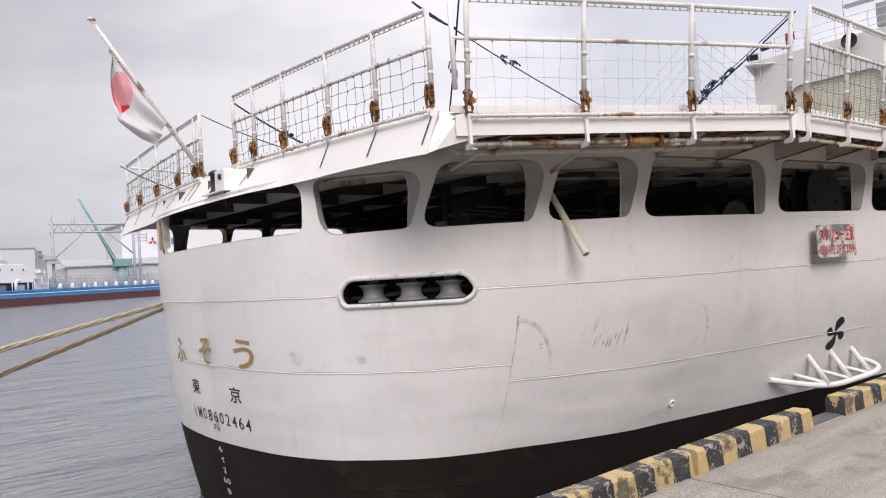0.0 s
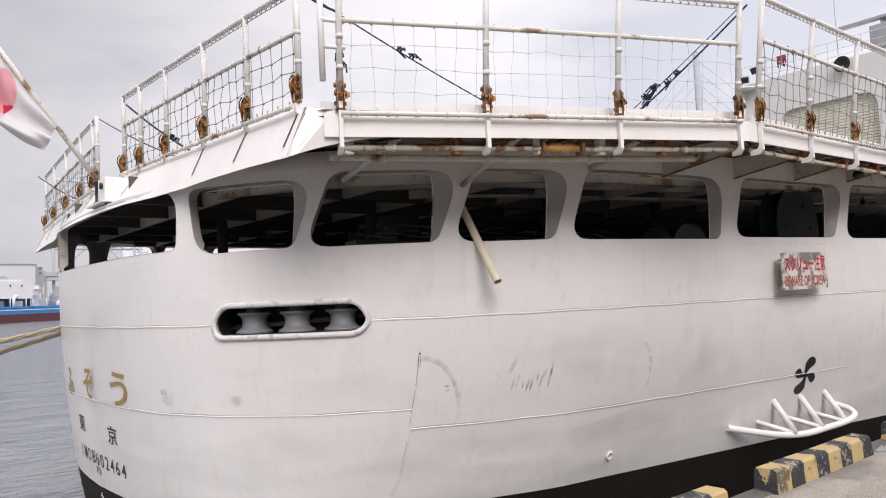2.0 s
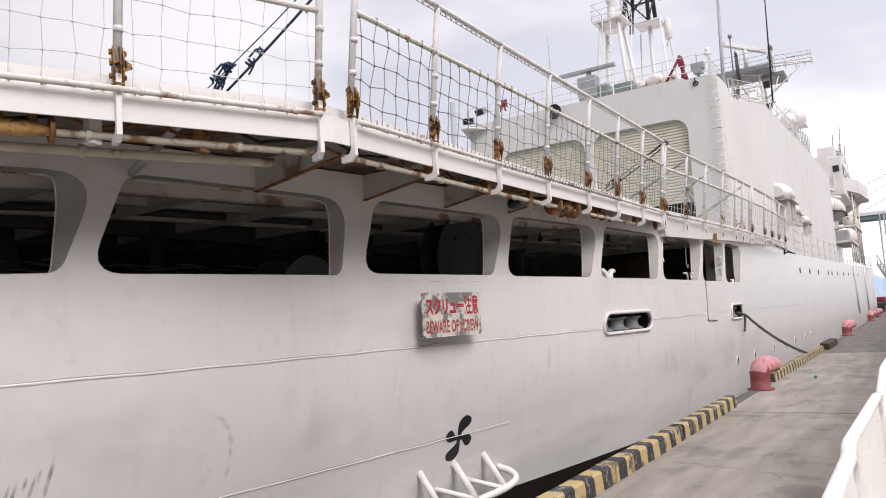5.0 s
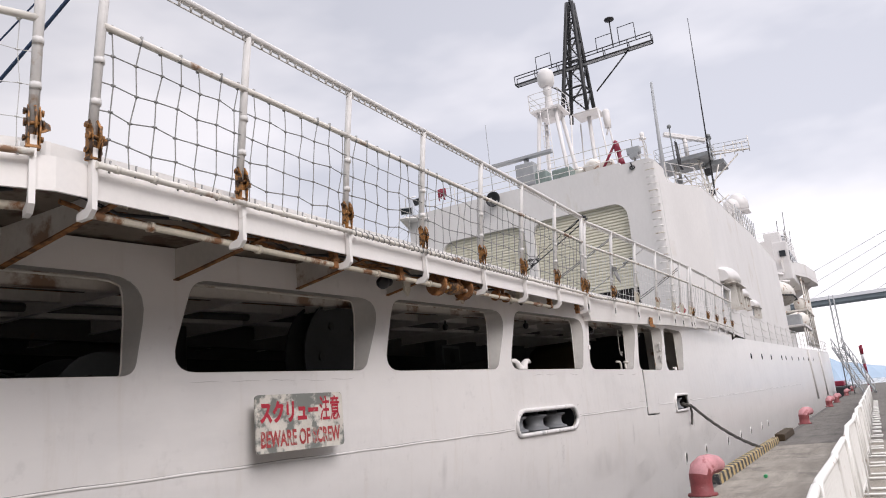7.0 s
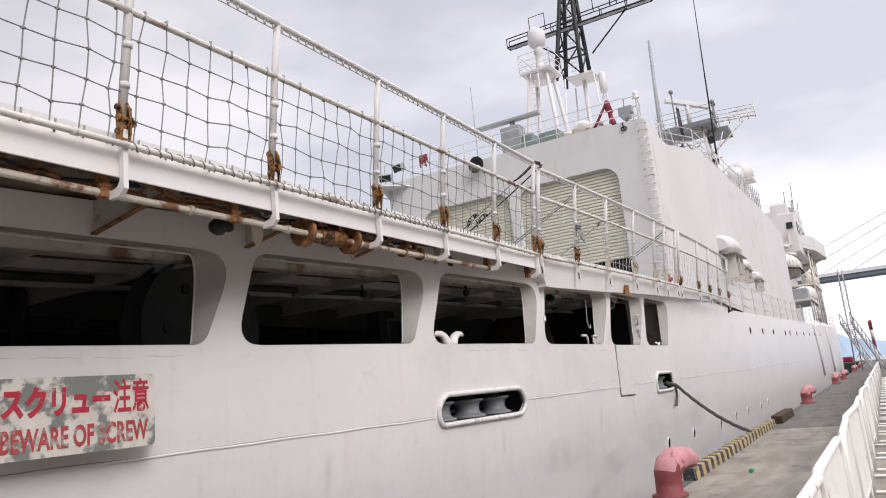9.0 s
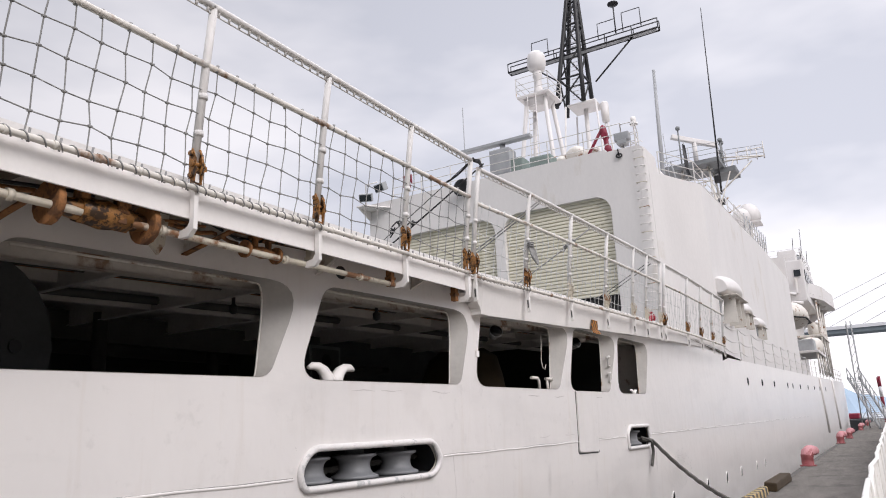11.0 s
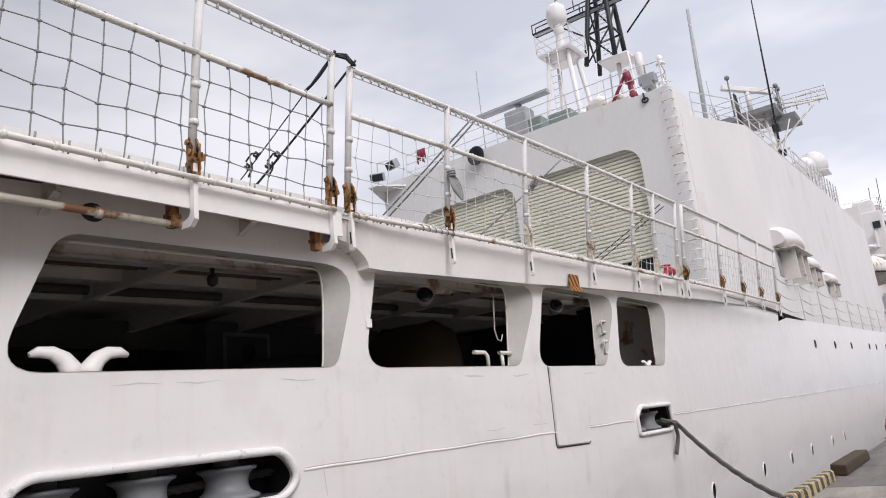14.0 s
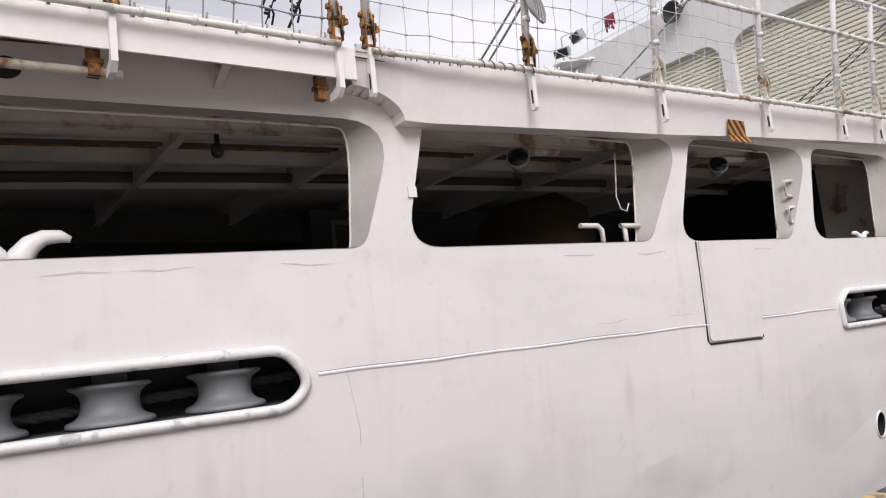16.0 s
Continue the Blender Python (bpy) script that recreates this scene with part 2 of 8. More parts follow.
M_FARGREY = surface("far_grey_steel", (0.36, 0.38, 0.41), 0.7, var=0.12, scale=0.2)
# dark tone for shaded far undersides, also for far windows and lettering
M_FARDARK = surface("far_shade_and_dark_parts", (0.16, 0.19, 0.21), 0.8, var=0.1, scale=0.05)
M_FARWHITE = surface("far_white_wall", (0.72, 0.72, 0.74), 0.7, var=0.05, scale=0.1)
M_FARWALL = surface("far_pale_wall", (0.55, 0.54, 0.545), 0.8, var=0.06, scale=0.05)
M_FARGREEN = surface("far_crane_green", (0.20, 0.36, 0.38), 0.7, var=0.1, scale=0.3)
# blue base stands for the distance haze over the hills
M_HILL = surface("far_hill_haze", (0.33, 0.42, 0.52), 1.0, var=0.1, scale=0.01, bump=0)
M_CANVAS = surface("brown_canvas", (0.042, 0.026, 0.011), 0.9, var=0.2, scale=4, bump=0.3)
M_GREEN = surface("green_can", (0.05, 0.30, 0.12), 0.35, var=0.1, scale=20)


def smudge_material(name, tone, amount, grain=7.0):
    """Soft-edged grime rubbed into the paint: thickest in the middle of its patch, broken up by noise."""
    m = surface(name, tone, 0.6, var=0.2, scale=9, fine=60, bump=0)
    nt = m.node_tree; nd, lk = nt.nodes, nt.links; p = nd["Principled BSDF"]
    co = nd.new("ShaderNodeTexCoord"); geo = nd.new("ShaderNodeNewGeometry")
    c = nd.new("ShaderNodeVectorMath"); c.operation = "SUBTRACT"; c.inputs[1].default_value = (0.5, 0.5, 0.5); lk.new(co.outputs["Generated"], c.inputs[0])
    d = nd.new("ShaderNodeVectorMath"); d.operation = "LENGTH"; lk.new(c.outputs[0], d.inputs[0])
    f = nd.new("ShaderNodeMapRange"); f.interpolation_type = "SMOOTHSTEP"; f.inputs[1].default_value, f.inputs[2].default_value, f.inputs[3].default_value, f.inputs[4].default_value = 0.08, 0.52, amount, 0.0; lk.new(d.outputs["Value"], f.inputs[0])
    n = nd.new("ShaderNodeTexNoise"); n.inputs["Scale"].default_value, n.inputs["Detail"].default_value, n.inputs["Roughness"].default_value = grain, 4.0, 0.5; lk.new(geo.outputs["Position"], n.inputs["Vector"])
    r = nd.new("ShaderNodeMapRange"); r.inputs[1].default_value, r.inputs[2].default_value = 0.28, 0.72; lk.new(n.outputs[0], r.inputs[0])
    x = nd.new("ShaderNodeMath"); x.operation = "MULTIPLY"; lk.new(f.outputs[0], x.inputs[0]); lk.new(r.outputs[0], x.inputs[1])
    lk.new(x.outputs[0], p.inputs["Alpha"])
    return m


def hull_material():
    """White hull paint: plate waviness, thin vertical streaks, patchy harbour grime."""
    m = surface("hull_white", (0.80, 0.768, 0.748), 0.36, var=0.035, scale=0.55, fine=3.0, bump=0.5, depth=0.07, stain=(0.68, 0.64, 0.61, 0.3), stain_at=0.60, stain_scale=0.9, stretch=(1, 1, 0.6))
    nt = m.node_tree; nd, lk = nt.nodes, nt.links; p = nd["Principled BSDF"]
    colour = p.inputs["Base Color"].links[0].from_socket
    geo = nd.new("ShaderNodeNewGeometry"); pos = geo.outputs["Position"]
    for stretch, scale, lo, hi, amount, tone in (((3.0, 3.0, 0.22), 2.2, 0.56, 0.74, 0.22, (0.60, 0.52, 0.44)), ((0.30, 0.30, 1.0), 1.5, 0.52, 0.76, 0.30, (0.54, 0.525, 0.52)), ((1.0, 1.0, 1.0), 6.0, 0.60, 0.72, 0.25, (0.52, 0.50, 0.48))):
        mp = nd.new("ShaderNodeMapping"); mp.inputs["Scale"].default_value = stretch; lk.new(pos, mp.inputs[0])
        n = nd.new("ShaderNodeTexNoise"); n.inputs["Scale"].default_value = scale; n.inputs["Detail"].default_value = 7; n.inputs["Roughness"].default_value = 0.6; lk.new(mp.outputs[0], n.inputs["Vector"])
        r = nd.new("ShaderNodeMapRange"); r.inputs[1].default_value, r.inputs[2].default_value, r.inputs[4].default_value = lo, hi, amount; lk.new(n.outputs[0], r.inputs[0])
        mx = nd.new("ShaderNodeMix"); mx.data_type = "RGBA"; mx.inputs[7].default_value = (*tone, 1); lk.new(r.outputs[0], mx.inputs[0]); lk.new(colour, mx.inputs[6]); colour = mx.outputs[2]
    lk.new(colour, p.inputs["Base Color"])
    # buckled plates along the lower strake
    mp = nd.new("ShaderNodeMapping"); mp.inputs["Scale"].default_value, mp.inputs["Rotation"].default_value = (0.35, 0.35, 1.0), (0.0, 0.3, 0.0); lk.new(pos, mp.inputs[0])
    n = nd.new("ShaderNodeTexNoise"); n.inputs["Scale"].default_value, n.inputs["Detail"].default_value, n.inputs["Roughness"].default_value = 1.1, 2.0, 0.45; lk.new(mp.outputs[0], n.inputs["Vector"])
    sep = nd.new("ShaderNodeSeparateXYZ"); lk.new(pos, sep.inputs[0])
    low = nd.new("ShaderNodeMapRange"); low.inputs[1].default_value, low.inputs[2].default_value, low.inputs[3].default_value, low.inputs[4].default_value = -0.4, 0.5, 1.0, 0.06; lk.new(sep.outputs[2], low.inputs[0])
    hc = nd.new("ShaderNodeMath"); hc.operation = "SUBTRACT"; hc.inputs[1].default_value = 0.5; lk.new(n.outputs[0], hc.inputs[0])
    hm = nd.new("ShaderNodeMath"); hm.operation = "MULTIPLY"; lk.new(hc.outputs[0], hm.inputs[0]); lk.new(low.outputs[0], hm.inputs[1])
    b2 = nd.new("ShaderNodeBump"); b2.inputs["Strength"].default_value, b2.inputs["Distance"].default_value = 1.0, 0.085
    lk.new(hm.outputs[0], b2.inputs["Height"]); lk.new(p.inputs["Normal"].links[0].from_socket, b2.inputs["Normal"]); lk.new(b2.outputs[0], p.inputs["Normal"])
    p.inputs["Coat Weight"].default_value, p.inputs["Coat Roughness"].default_value, p.inputs["Coat IOR"].default_value = 0.6, 0.30, 1.6
    return m


def stripes_material(name, period, slant, dark, light, chip, chip_at=0.57, rough_edge=0.06):
    """Painted stripes along x, slanting with height, chipped down to what lies under the paint."""
    m = surface(name, (0.5, 0.5, 0.5), 0.8, var=0.2, scale=6, fine=60, bump=0.7, depth=0.008)
    nt = m.node_tree; nd, lk = nt.nodes, nt.links
    p = nd["Principled BSDF"]
    geo = nd.new("ShaderNodeNewGeometry"); sep = nd.new("ShaderNodeSeparateXYZ"); lk.new(geo.outputs["Position"], sep.inputs[0])
    n = nd.new("ShaderNodeTexNoise"); n.inputs["Scale"].default_value = 5.0; n.inputs["Detail"].default_value = 5; lk.new(geo.outputs["Position"], n.inputs["Vector"])
    ad = nd.new("ShaderNodeMath"); ad.operation = "MULTIPLY_ADD"; ad.inputs[1].default_value = rough_edge; lk.new(n.outputs[0], ad.inputs[0]); lk.new(sep.outputs[0], ad.inputs[2])
    sl = nd.new("ShaderNodeMath"); sl.operation = "MULTIPLY_ADD"; sl.inputs[1].default_value = slant; lk.new(sep.outputs[2], sl.inputs[0]); lk.new(ad.outputs[0], sl.inputs[2])
    dv = nd.new("ShaderNodeMath"); dv.operation = "DIVIDE"; dv.inputs[1].default_value = period; lk.new(sl.outputs[0], dv.inputs[0])
    fr = nd.new("ShaderNodeMath"); fr.operation = "FRACT"; lk.new(dv.outputs[0], fr.inputs[0])
    gt = nd.new("ShaderNodeMath"); gt.operation = "GREATER_THAN"; gt.inputs[1].default_value = 0.5; lk.new(fr.outputs[0], gt.inputs[0])
    mx = nd.new("ShaderNodeMix"); mx.data_type = "RGBA"; mx.inputs[6].default_value, mx.inputs[7].default_value = (*dark, 1), (*light, 1)
    lk.new(gt.outputs[0], mx.inputs[0]); colour = mx.outputs[2]
    for scale, at, tone in ((3.5, chip_at, (0.055, 0.05, 0.045)), (9.0, chip_at + 0.01, chip), (24.0, chip_at + 0.06, (0.62, 0.58, 0.52))):
        n3 = nd.new("ShaderNodeTexNoise"); n3.inputs["Scale"].default_value = scale; n3.inputs["Detail"].default_value = 8; n3.inputs["Roughness"].default_value = 0.72; lk.new(geo.outputs["Position"], n3.inputs["Vector"])
        rp = nd.new("ShaderNodeMapRange"); rp.inputs[1].default_value, rp.inputs[2].default_value, rp.inputs[4].default_value = at, at + 0.05, 0.85; lk.new(n3.outputs[0], rp.inputs[0])
        m2 = nd.new("ShaderNodeMix"); m2.data_type = "RGBA"; m2.inputs[7].default_value = (*tone, 1)
        lk.new(rp.outputs[0], m2.inputs[0]); lk.new(colour, m2.inputs[6]); colour = m2.outputs[2]
    lk.new(colour, p.inputs["Base Color"])
    return m


def concrete_material(name, base):
    """Old broom-finished concrete: blotches, aggregate, hairline cracks, dark spots."""
    m = surface(name, base, 0.92, var=0.20, scale=0.8, fine=38, bump=0.0, stain=(base[0] * 0.55, base[1] * 0.55, base[2] * 0.58, 0.6), stain_at=0.54, stain_scale=1.1, rnd=0.08)
    nt = m.node_tree; nd, lk = nt.nodes, nt.links; p = nd["Principled BSDF"]
    colour = p.inputs["Base Color"].links[0].from_socket
    geo = nd.new("ShaderNodeNewGeometry"); pos = geo.outputs["Position"]
    grit = nd.new("ShaderNodeTexNoise"); grit.inputs["Scale"].default_value = 95; grit.inputs["Detail"].default_value = 3; lk.new(pos, grit.inputs["Vector"])
    mr = nd.new("ShaderNodeMapRange"); mr.inputs[1].default_value, mr.inputs[2].default_value, mr.inputs[3].default_value, mr.inputs[4].default_value = 0.35, 0.65, 0.66, 1.3
    lk.new(grit.outputs[0], mr.inputs[0])
    sc = nd.new("ShaderNodeVectorMath"); sc.operation = "SCALE"; lk.new(colour, sc.inputs[0]); lk.new(mr.outputs[0], sc.inputs[3]); colour = sc.outputs[0]
    mp = nd.new("ShaderNodeMapping"); mp.inputs["Scale"].default_value = (0.5, 3.0, 1.0); lk.new(pos, mp.inputs[0])
    streak = nd.new("ShaderNodeTexNoise"); streak.inputs["Scale"].default_value = 1.3; streak.inputs["Detail"].default_value = 6; lk.new(mp.outputs[0], streak.inputs["Vector"])
    ms = nd.new("ShaderNodeMapRange"); ms.inputs[1].default_value, ms.inputs[2].default_value, ms.inputs[3].default_value, ms.inputs[4].default_value = 0.35, 0.68, 0.80, 1.14
    lk.new(streak.outputs[0], ms.inputs[0])
    s2 = nd.new("ShaderNodeVectorMath"); s2.operation = "SCALE"; lk.new(colour, s2.inputs[0]); lk.new(ms.outputs[0], s2.inputs[3]); colour = s2.outputs[0]
    warp = nd.new("ShaderNodeTexNoise"); warp.inputs["Scale"].default_value = 1.6; warp.inputs["Detail"].default_value = 6; lk.new(pos, warp.inputs["Vector"])
    wv = nd.new("ShaderNodeVectorMath"); wv.operation = "MULTIPLY_ADD"; wv.inputs[1].default_value = (0.7, 0.7, 0.7); lk.new(warp.outputs["Color"], wv.inputs[0]); lk.new(pos, wv.inputs[2])
    vor = nd.new("ShaderNodeTexVoronoi"); vor.feature = "DISTANCE_TO_EDGE"; vor.inputs["Scale"].default_value = 0.33; lk.new(wv.outputs[0], vor.inputs["Vector"])
    cr = nd.new("ShaderNodeMapRange"); cr.inputs[1].default_value, cr.inputs[2].default_value, cr.inputs[3].default_value, cr.inputs[4].default_value = 0.0, 0.0035, 0.75, 0.0
    lk.new(vor.outputs[0], cr.inputs[0])
    m3 = nd.new("ShaderNodeMix"); m3.data_type = "RGBA"; m3.inputs[7].default_value = (0.13, 0.115, 0.10, 1); lk.new(cr.outputs[0], m3.inputs[0]); lk.new(colour, m3.inputs[6]); colour = m3.outputs[2]
    spot = nd.new("ShaderNodeTexVoronoi"); spot.inputs["Scale"].default_value = 2.3; lk.new(pos, spot.inputs["Vector"])
    sr = nd.new("ShaderNodeMapRange"); sr.inputs[1].default_value, sr.inputs[2].default_value, sr.inputs[3].default_value, sr.inputs[4].default_value = 0.03, 0.06, 0.6, 0.0
    lk.new(spot.outputs["Distance"], sr.inputs[0])
    m4 = nd.new("ShaderNodeMix"); m4.data_type = "RGBA"; m4.inputs[7].default_value = (0.10, 0.09, 0.08, 1); lk.new(sr.outputs[0], m4.inputs[0]); lk.new(colour, m4.inputs[6]); colour = m4.outputs[2]
    lk.new(colour, p.inputs["Base Color"])
    b = nd.new("ShaderNodeBump"); b.inputs["Strength"].default_value, b.inputs["Distance"].default_value = 0.6, 0.006
    sm = nd.new("ShaderNodeMath"); sm.operation = "SUBTRACT"; lk.new(grit.outputs[0], sm.inputs[0]); lk.new(cr.outputs[0], sm.inputs[1])
    lk.new(sm.outputs[0], b.inputs["Height"]); lk.new(b.outputs[0], p.inputs["Normal"])
    return m


def water_material():
    m = bpy.data.materials.new("harbour_water"); m.use_nodes = True
    nt = m.node_tree; nd, lk = nt.nodes, nt.links; p = nd["Principled BSDF"]
    p.inputs["Base Color"].default_value = (0.205, 0.215, 0.215, 1); p.inputs["Roughness"].default_value = 0.08; p.inputs["IOR"].default_value = 1.40
    geo = nd.new("ShaderNodeNewGeometry"); mp = nd.new("ShaderNodeMapping"); mp.inputs["Rotation"].default_value = (0, 0, 0.6); mp.inputs["Scale"].default_value = (0.7, 1.8, 1)
    lk.new(geo.outputs["Position"], mp.inputs[0])
    a = nd.new("ShaderNodeTexNoise"); a.inputs["Scale"].default_value = 0.30; a.inputs["Detail"].default_value = 5
    b = nd.new("ShaderNodeTexNoise"); b.inputs["Scale"].default_value = 1.9; b.inputs["Detail"].default_value = 3
    lk.new(mp.outputs[0], a.inputs["Vector"]); lk.new(mp.outputs[0], b.inputs["Vector"])
    s = nd.new("ShaderNodeMath"); s.operation = "MULTIPLY_ADD"; s.inputs[1].default_value = 0.25; lk.new(b.outputs[0], s.inputs[0]); lk.new(a.outputs[0], s.inputs[2])
    bp = nd.new("ShaderNodeBump"); bp.inputs["Strength"].default_value, bp.inputs["Distance"].default_value = 1.0, 0.42
    lk.new(s.outputs[0], bp.inputs["Height"]); lk.new(bp.outputs[0], p.inputs["Normal"])
    return m


M_HULL = hull_material()
M_SMUDGE = smudge_material("rubbed_grime", (0.36, 0.35, 0.335), 0.34)
M_STREAK = smudge_material("dark_streak", (0.22, 0.215, 0.205), 0.75)
M_BLOOM = smudge_material("faint_grime", (0.46, 0.44, 0.42), 0.16, 2.2)
M_KERB = stripes_material("kerb_stripes", 0.43, 0.0, (0.026, 0.027, 0.03), (0.43, 0.315, 0.14), (0.33, 0.29, 0.23), 0.55)
M_HAZARD = stripes_material("hazard_stripes", 0.10, 0.8, (0.03, 0.028, 0.026), (0.50, 0.20, 0.03), (0.22, 0.12, 0.06), 0.60, 0.01)
M_CONC, M_WATER = concrete_material("quay_concrete", (0.28, 0.252, 0.214)), water_material()
M_ASPHALT = concrete_material("quay_asphalt", (0.135, 0.124, 0.11))

# ---- mesh helpers ----
def box(bm, x0, x1, y0, y1, z0, z1, bevel=0.0, m=None):
    vs = [bm.verts.new((x, y, z)) for z in (z0, z1) for y in (y0, y1) for x in (x0, x1)]
    if m is not None:
        for v in vs: v.co = m @ v.co
    fs = [bm.faces.new([vs[i] for i in q]) for q in ((0, 2, 3, 1), (4, 5, 7, 6), (0, 1, 5, 4), (2, 6, 7, 3), (0, 4, 6, 2), (1, 3, 7, 5))]
    if bevel:
        bmesh.ops.bevel(bm, geom=list({e for f in fs for e in f.edges}), offset=bevel, segments=2, affect="EDGES", profile=0.6)


def tube(bm, pts, r, n=8, closed=False, caps=True):
    pts = [Vector(p) for p in pts]
    rings, up = [], None
    k = len(pts)
    for i, p in enumerate(pts):
        a = pts[i - 1] if (i or closed) else p
        b = pts[(i + 1) % k] if (i < k - 1 or closed) else p
        d = (b - a)
        d = d.normalized() if d.length > 1e-9 else Vector((0, 0, 1))
        if up is None:
            up = Vector((0, 0, 1)) if abs(d.z) < 0.9 else Vector((1, 0, 0))
        u = (up - d * up.dot(d))
        u = u.normalized() if u.length > 1e-6 else d.orthogonal().normalized()
        up = u
        w = d.cross(u)
        rr = r[i] if isinstance(r, (list, tuple)) else r
        rings.append([bm.verts.new(p + (u * math.cos(2 * math.pi * j / n) + w * math.sin(2 * math.pi * j / n)) * rr) for j in range(n)])
    for i in range(k if closed else k - 1):
        a, b = rings[i], rings[(i + 1) % k]
        for j in range(n):
            f = bm.faces.new((a[j], a[(j + 1) % n], b[(j + 1) % n], b[j])); f.smooth = True
    if caps and not closed:
        bm.faces.new(rings[0][::-1]); bm.faces.new(rings[-1])


def lathe(bm, profile, centre=(0, 0, 0), n=20, axis=None):
    """Turns (radius, height) pairs round a vertical axis."""
    m = Matrix.Translation(centre) @ (axis or Matrix())
    rings = [[bm.verts.new(m @ Vector((r * math.cos(2 * math.pi * j / n), r * math.sin(2 * math.pi * j / n), h))) for j in range(n)] for r, h in profile]
    for a, b in zip(rings, rings[1:]):
        for j in range(n):
            f = bm.faces.new((a[j], a[(j + 1) % n], b[(j + 1) % n], b[j])); f.smooth = True
    bm.faces.new(rings[0][::-1]); bm.faces.new(rings[-1])


def plate(bm, poly, vec):
    """A flat plate: a polygon of 3D points pushed out along vec."""
    a = [bm.verts.new(p) for p in poly]
    b = [bm.verts.new(Vector(p) + Vector(vec)) for p in poly]
    bm.faces.new(a[::-1]); bm.faces.new(b)
    for i in range(len(a)):
        j = (i + 1) % len(a)
        bm.faces.new((a[i], a[j], b[j], b[i]))


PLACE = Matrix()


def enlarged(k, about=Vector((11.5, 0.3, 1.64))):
    """Enlarges works about the camera's eye point, so that they keep fitting its view."""
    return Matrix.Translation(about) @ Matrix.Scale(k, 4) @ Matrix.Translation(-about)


def mesh_object(name, bm, material):
    me = bpy.data.meshes.new(name)
    if PLACE != Matrix(): bm.transform(PLACE)
    bmesh.ops.recalc_face_normals(bm, faces=bm.faces)
    bm.to_mesh(me); bm.free()
    for m in (material if isinstance(material, (list, tuple)) else [material]):
        me.materials.append(m)
    return new(name, me)


def part(name, bm, material, parent, label=""):
    ob = mesh_object(name, bm, material)
    ob.parent = parent
    return tagged(ob, label) if label else ob


def shared(name, mesh, parent, m):
    ob = new(name, mesh); ob.parent = parent; ob.matrix_basis = PLACE @ m
    return ob


def thing(name, label, category, group="", kind="", at=(0, 0, 0)):
    ob = new(name); ob.location = at; ob.empty_display_size = 0.2
    return tagged(ob, label, category, group, kind)


def letters(body, size, heavy=0.0):
    """The outline of a word in the built-in font: flat points and faces, and its width."""
    c = bpy.data.curves.new("letters", "FONT"); c.body, c.size, c.resolution_u, c.offset = body, size, 3, heavy
    o = bpy.data.objects.new("letters", c); scene.collection.objects.link(o)
    dg = bpy.context.evaluated_depsgraph_get()
    me = bpy.data.meshes.new_from_object(o.evaluated_get(dg))
    vs, fs = [v.co.copy() for v in me.vertices], [tuple(p.vertices) for p in me.polygons]
    bpy.data.objects.remove(o); bpy.data.curves.remove(c); bpy.data.meshes.remove(me)
    return vs, fs

# ---- the ship's form ----
YC, S_MID = 12.35, -0.25
PLAN = [(4.08, 12.35), (4.10, 11.0), (4.2, 10.0), (4.5, 9.0), (5.15, 7.95), (5.9, 7.28), (6.7, 6.82), (7.6, 6.42), (8.6, 6.10), (11, 5.78), (14, 5.46), (17, 5.13),
        (20, 4.88), (24, 4.75), (28, 4.68), (36, 4.62), (48, 4.55), (60, 4.48), (75, 4.35), (90, 4.25), (103, 4.3), (112, 5.0), (120, 6.6), (128, 9.2), (134, 12.35)]
FLARE_S = (0, 1.2, 2.4, 3.2, 4.6, 6, 9, 13, 20, 27, 40, 99)
FLARE_A = (0.022, 0.025, 0.028, 0.029, 0.05, 0.075, 0.09, 0.075, 0.04, 0.022, 0.012, 0.01)


def plan_curve():
    P = np.array(PLAN); n = len(P); out = []
    for i in range(n - 1):
        p0 = P[i - 1] if i else np.array([P[1][0], 2 * YC - P[1][1]])
        p1, p2, p3 = P[i], P[i + 1], P[min(i + 2, n - 1)]
        d, d0, d3 = (max(np.linalg.norm(v), 1e-6) for v in (p2 - p1, p1 - p0, p3 - p2))
        m1, m2 = (p2 - p0) / (d + d0) * d, (p3 - p1) / (d + d3) * d
        for k in range(12):
            u = k / 12
            out.append((2 * u**3 - 3 * u * u + 1) * p1 + (u**3 - 2 * u * u + u) * m1 + (3 * u * u - 2 * u**3) * p2 + (u**3 - u * u) * m2)
    out.append(P[-1])
    return np.array(out)


CURVE = plan_curve()
ARC = S_MID + np.r_[0, np.cumsum(np.linalg.norm(np.diff(CURVE, axis=0), axis=1))]
S_END = float(ARC[-1])


def plan(s):
    return np.array((np.interp(s, ARC, CURVE[:, 0]), np.interp(s, ARC, CURVE[:, 1])))


def inward(s):
    a, b = plan(max(s - 0.06, S_MID)), plan(min(s + 0.06, S_END))
    t = (b - a) / np.linalg.norm(b - a)
    return np.array((-t[1], t[0]))


def hull(s, z, out=0.0):
    """A point of the starboard shell (s < 0: mirrored to port), pushed out by some metres."""
    sg = s if s >= S_MID else 2 * S_MID - s
    n = inward(sg)
    if n[0] * (30 - plan(sg)[0]) + n[1] * (YC - plan(sg)[1]) < 0:
        n = -n
    d = max(0.0, 2.0 - z)
    up = max(0.0, z - 3.20 - 0.012 * (sg - 20.5))      # the upper strake leans out forward of the overhang
    out += float(np.interp(sg, (20.15, 20.35, 20.7, 30, 38), (0, 0.2, 0.52, 0.5, 0))) * up
    p = plan(sg) + n * (np.interp(sg, FLARE_S, FLARE_A) * d * d - out)
    return Vector((p[0], p[1] if s >= S_MID else 2 * YC - p[1], z))


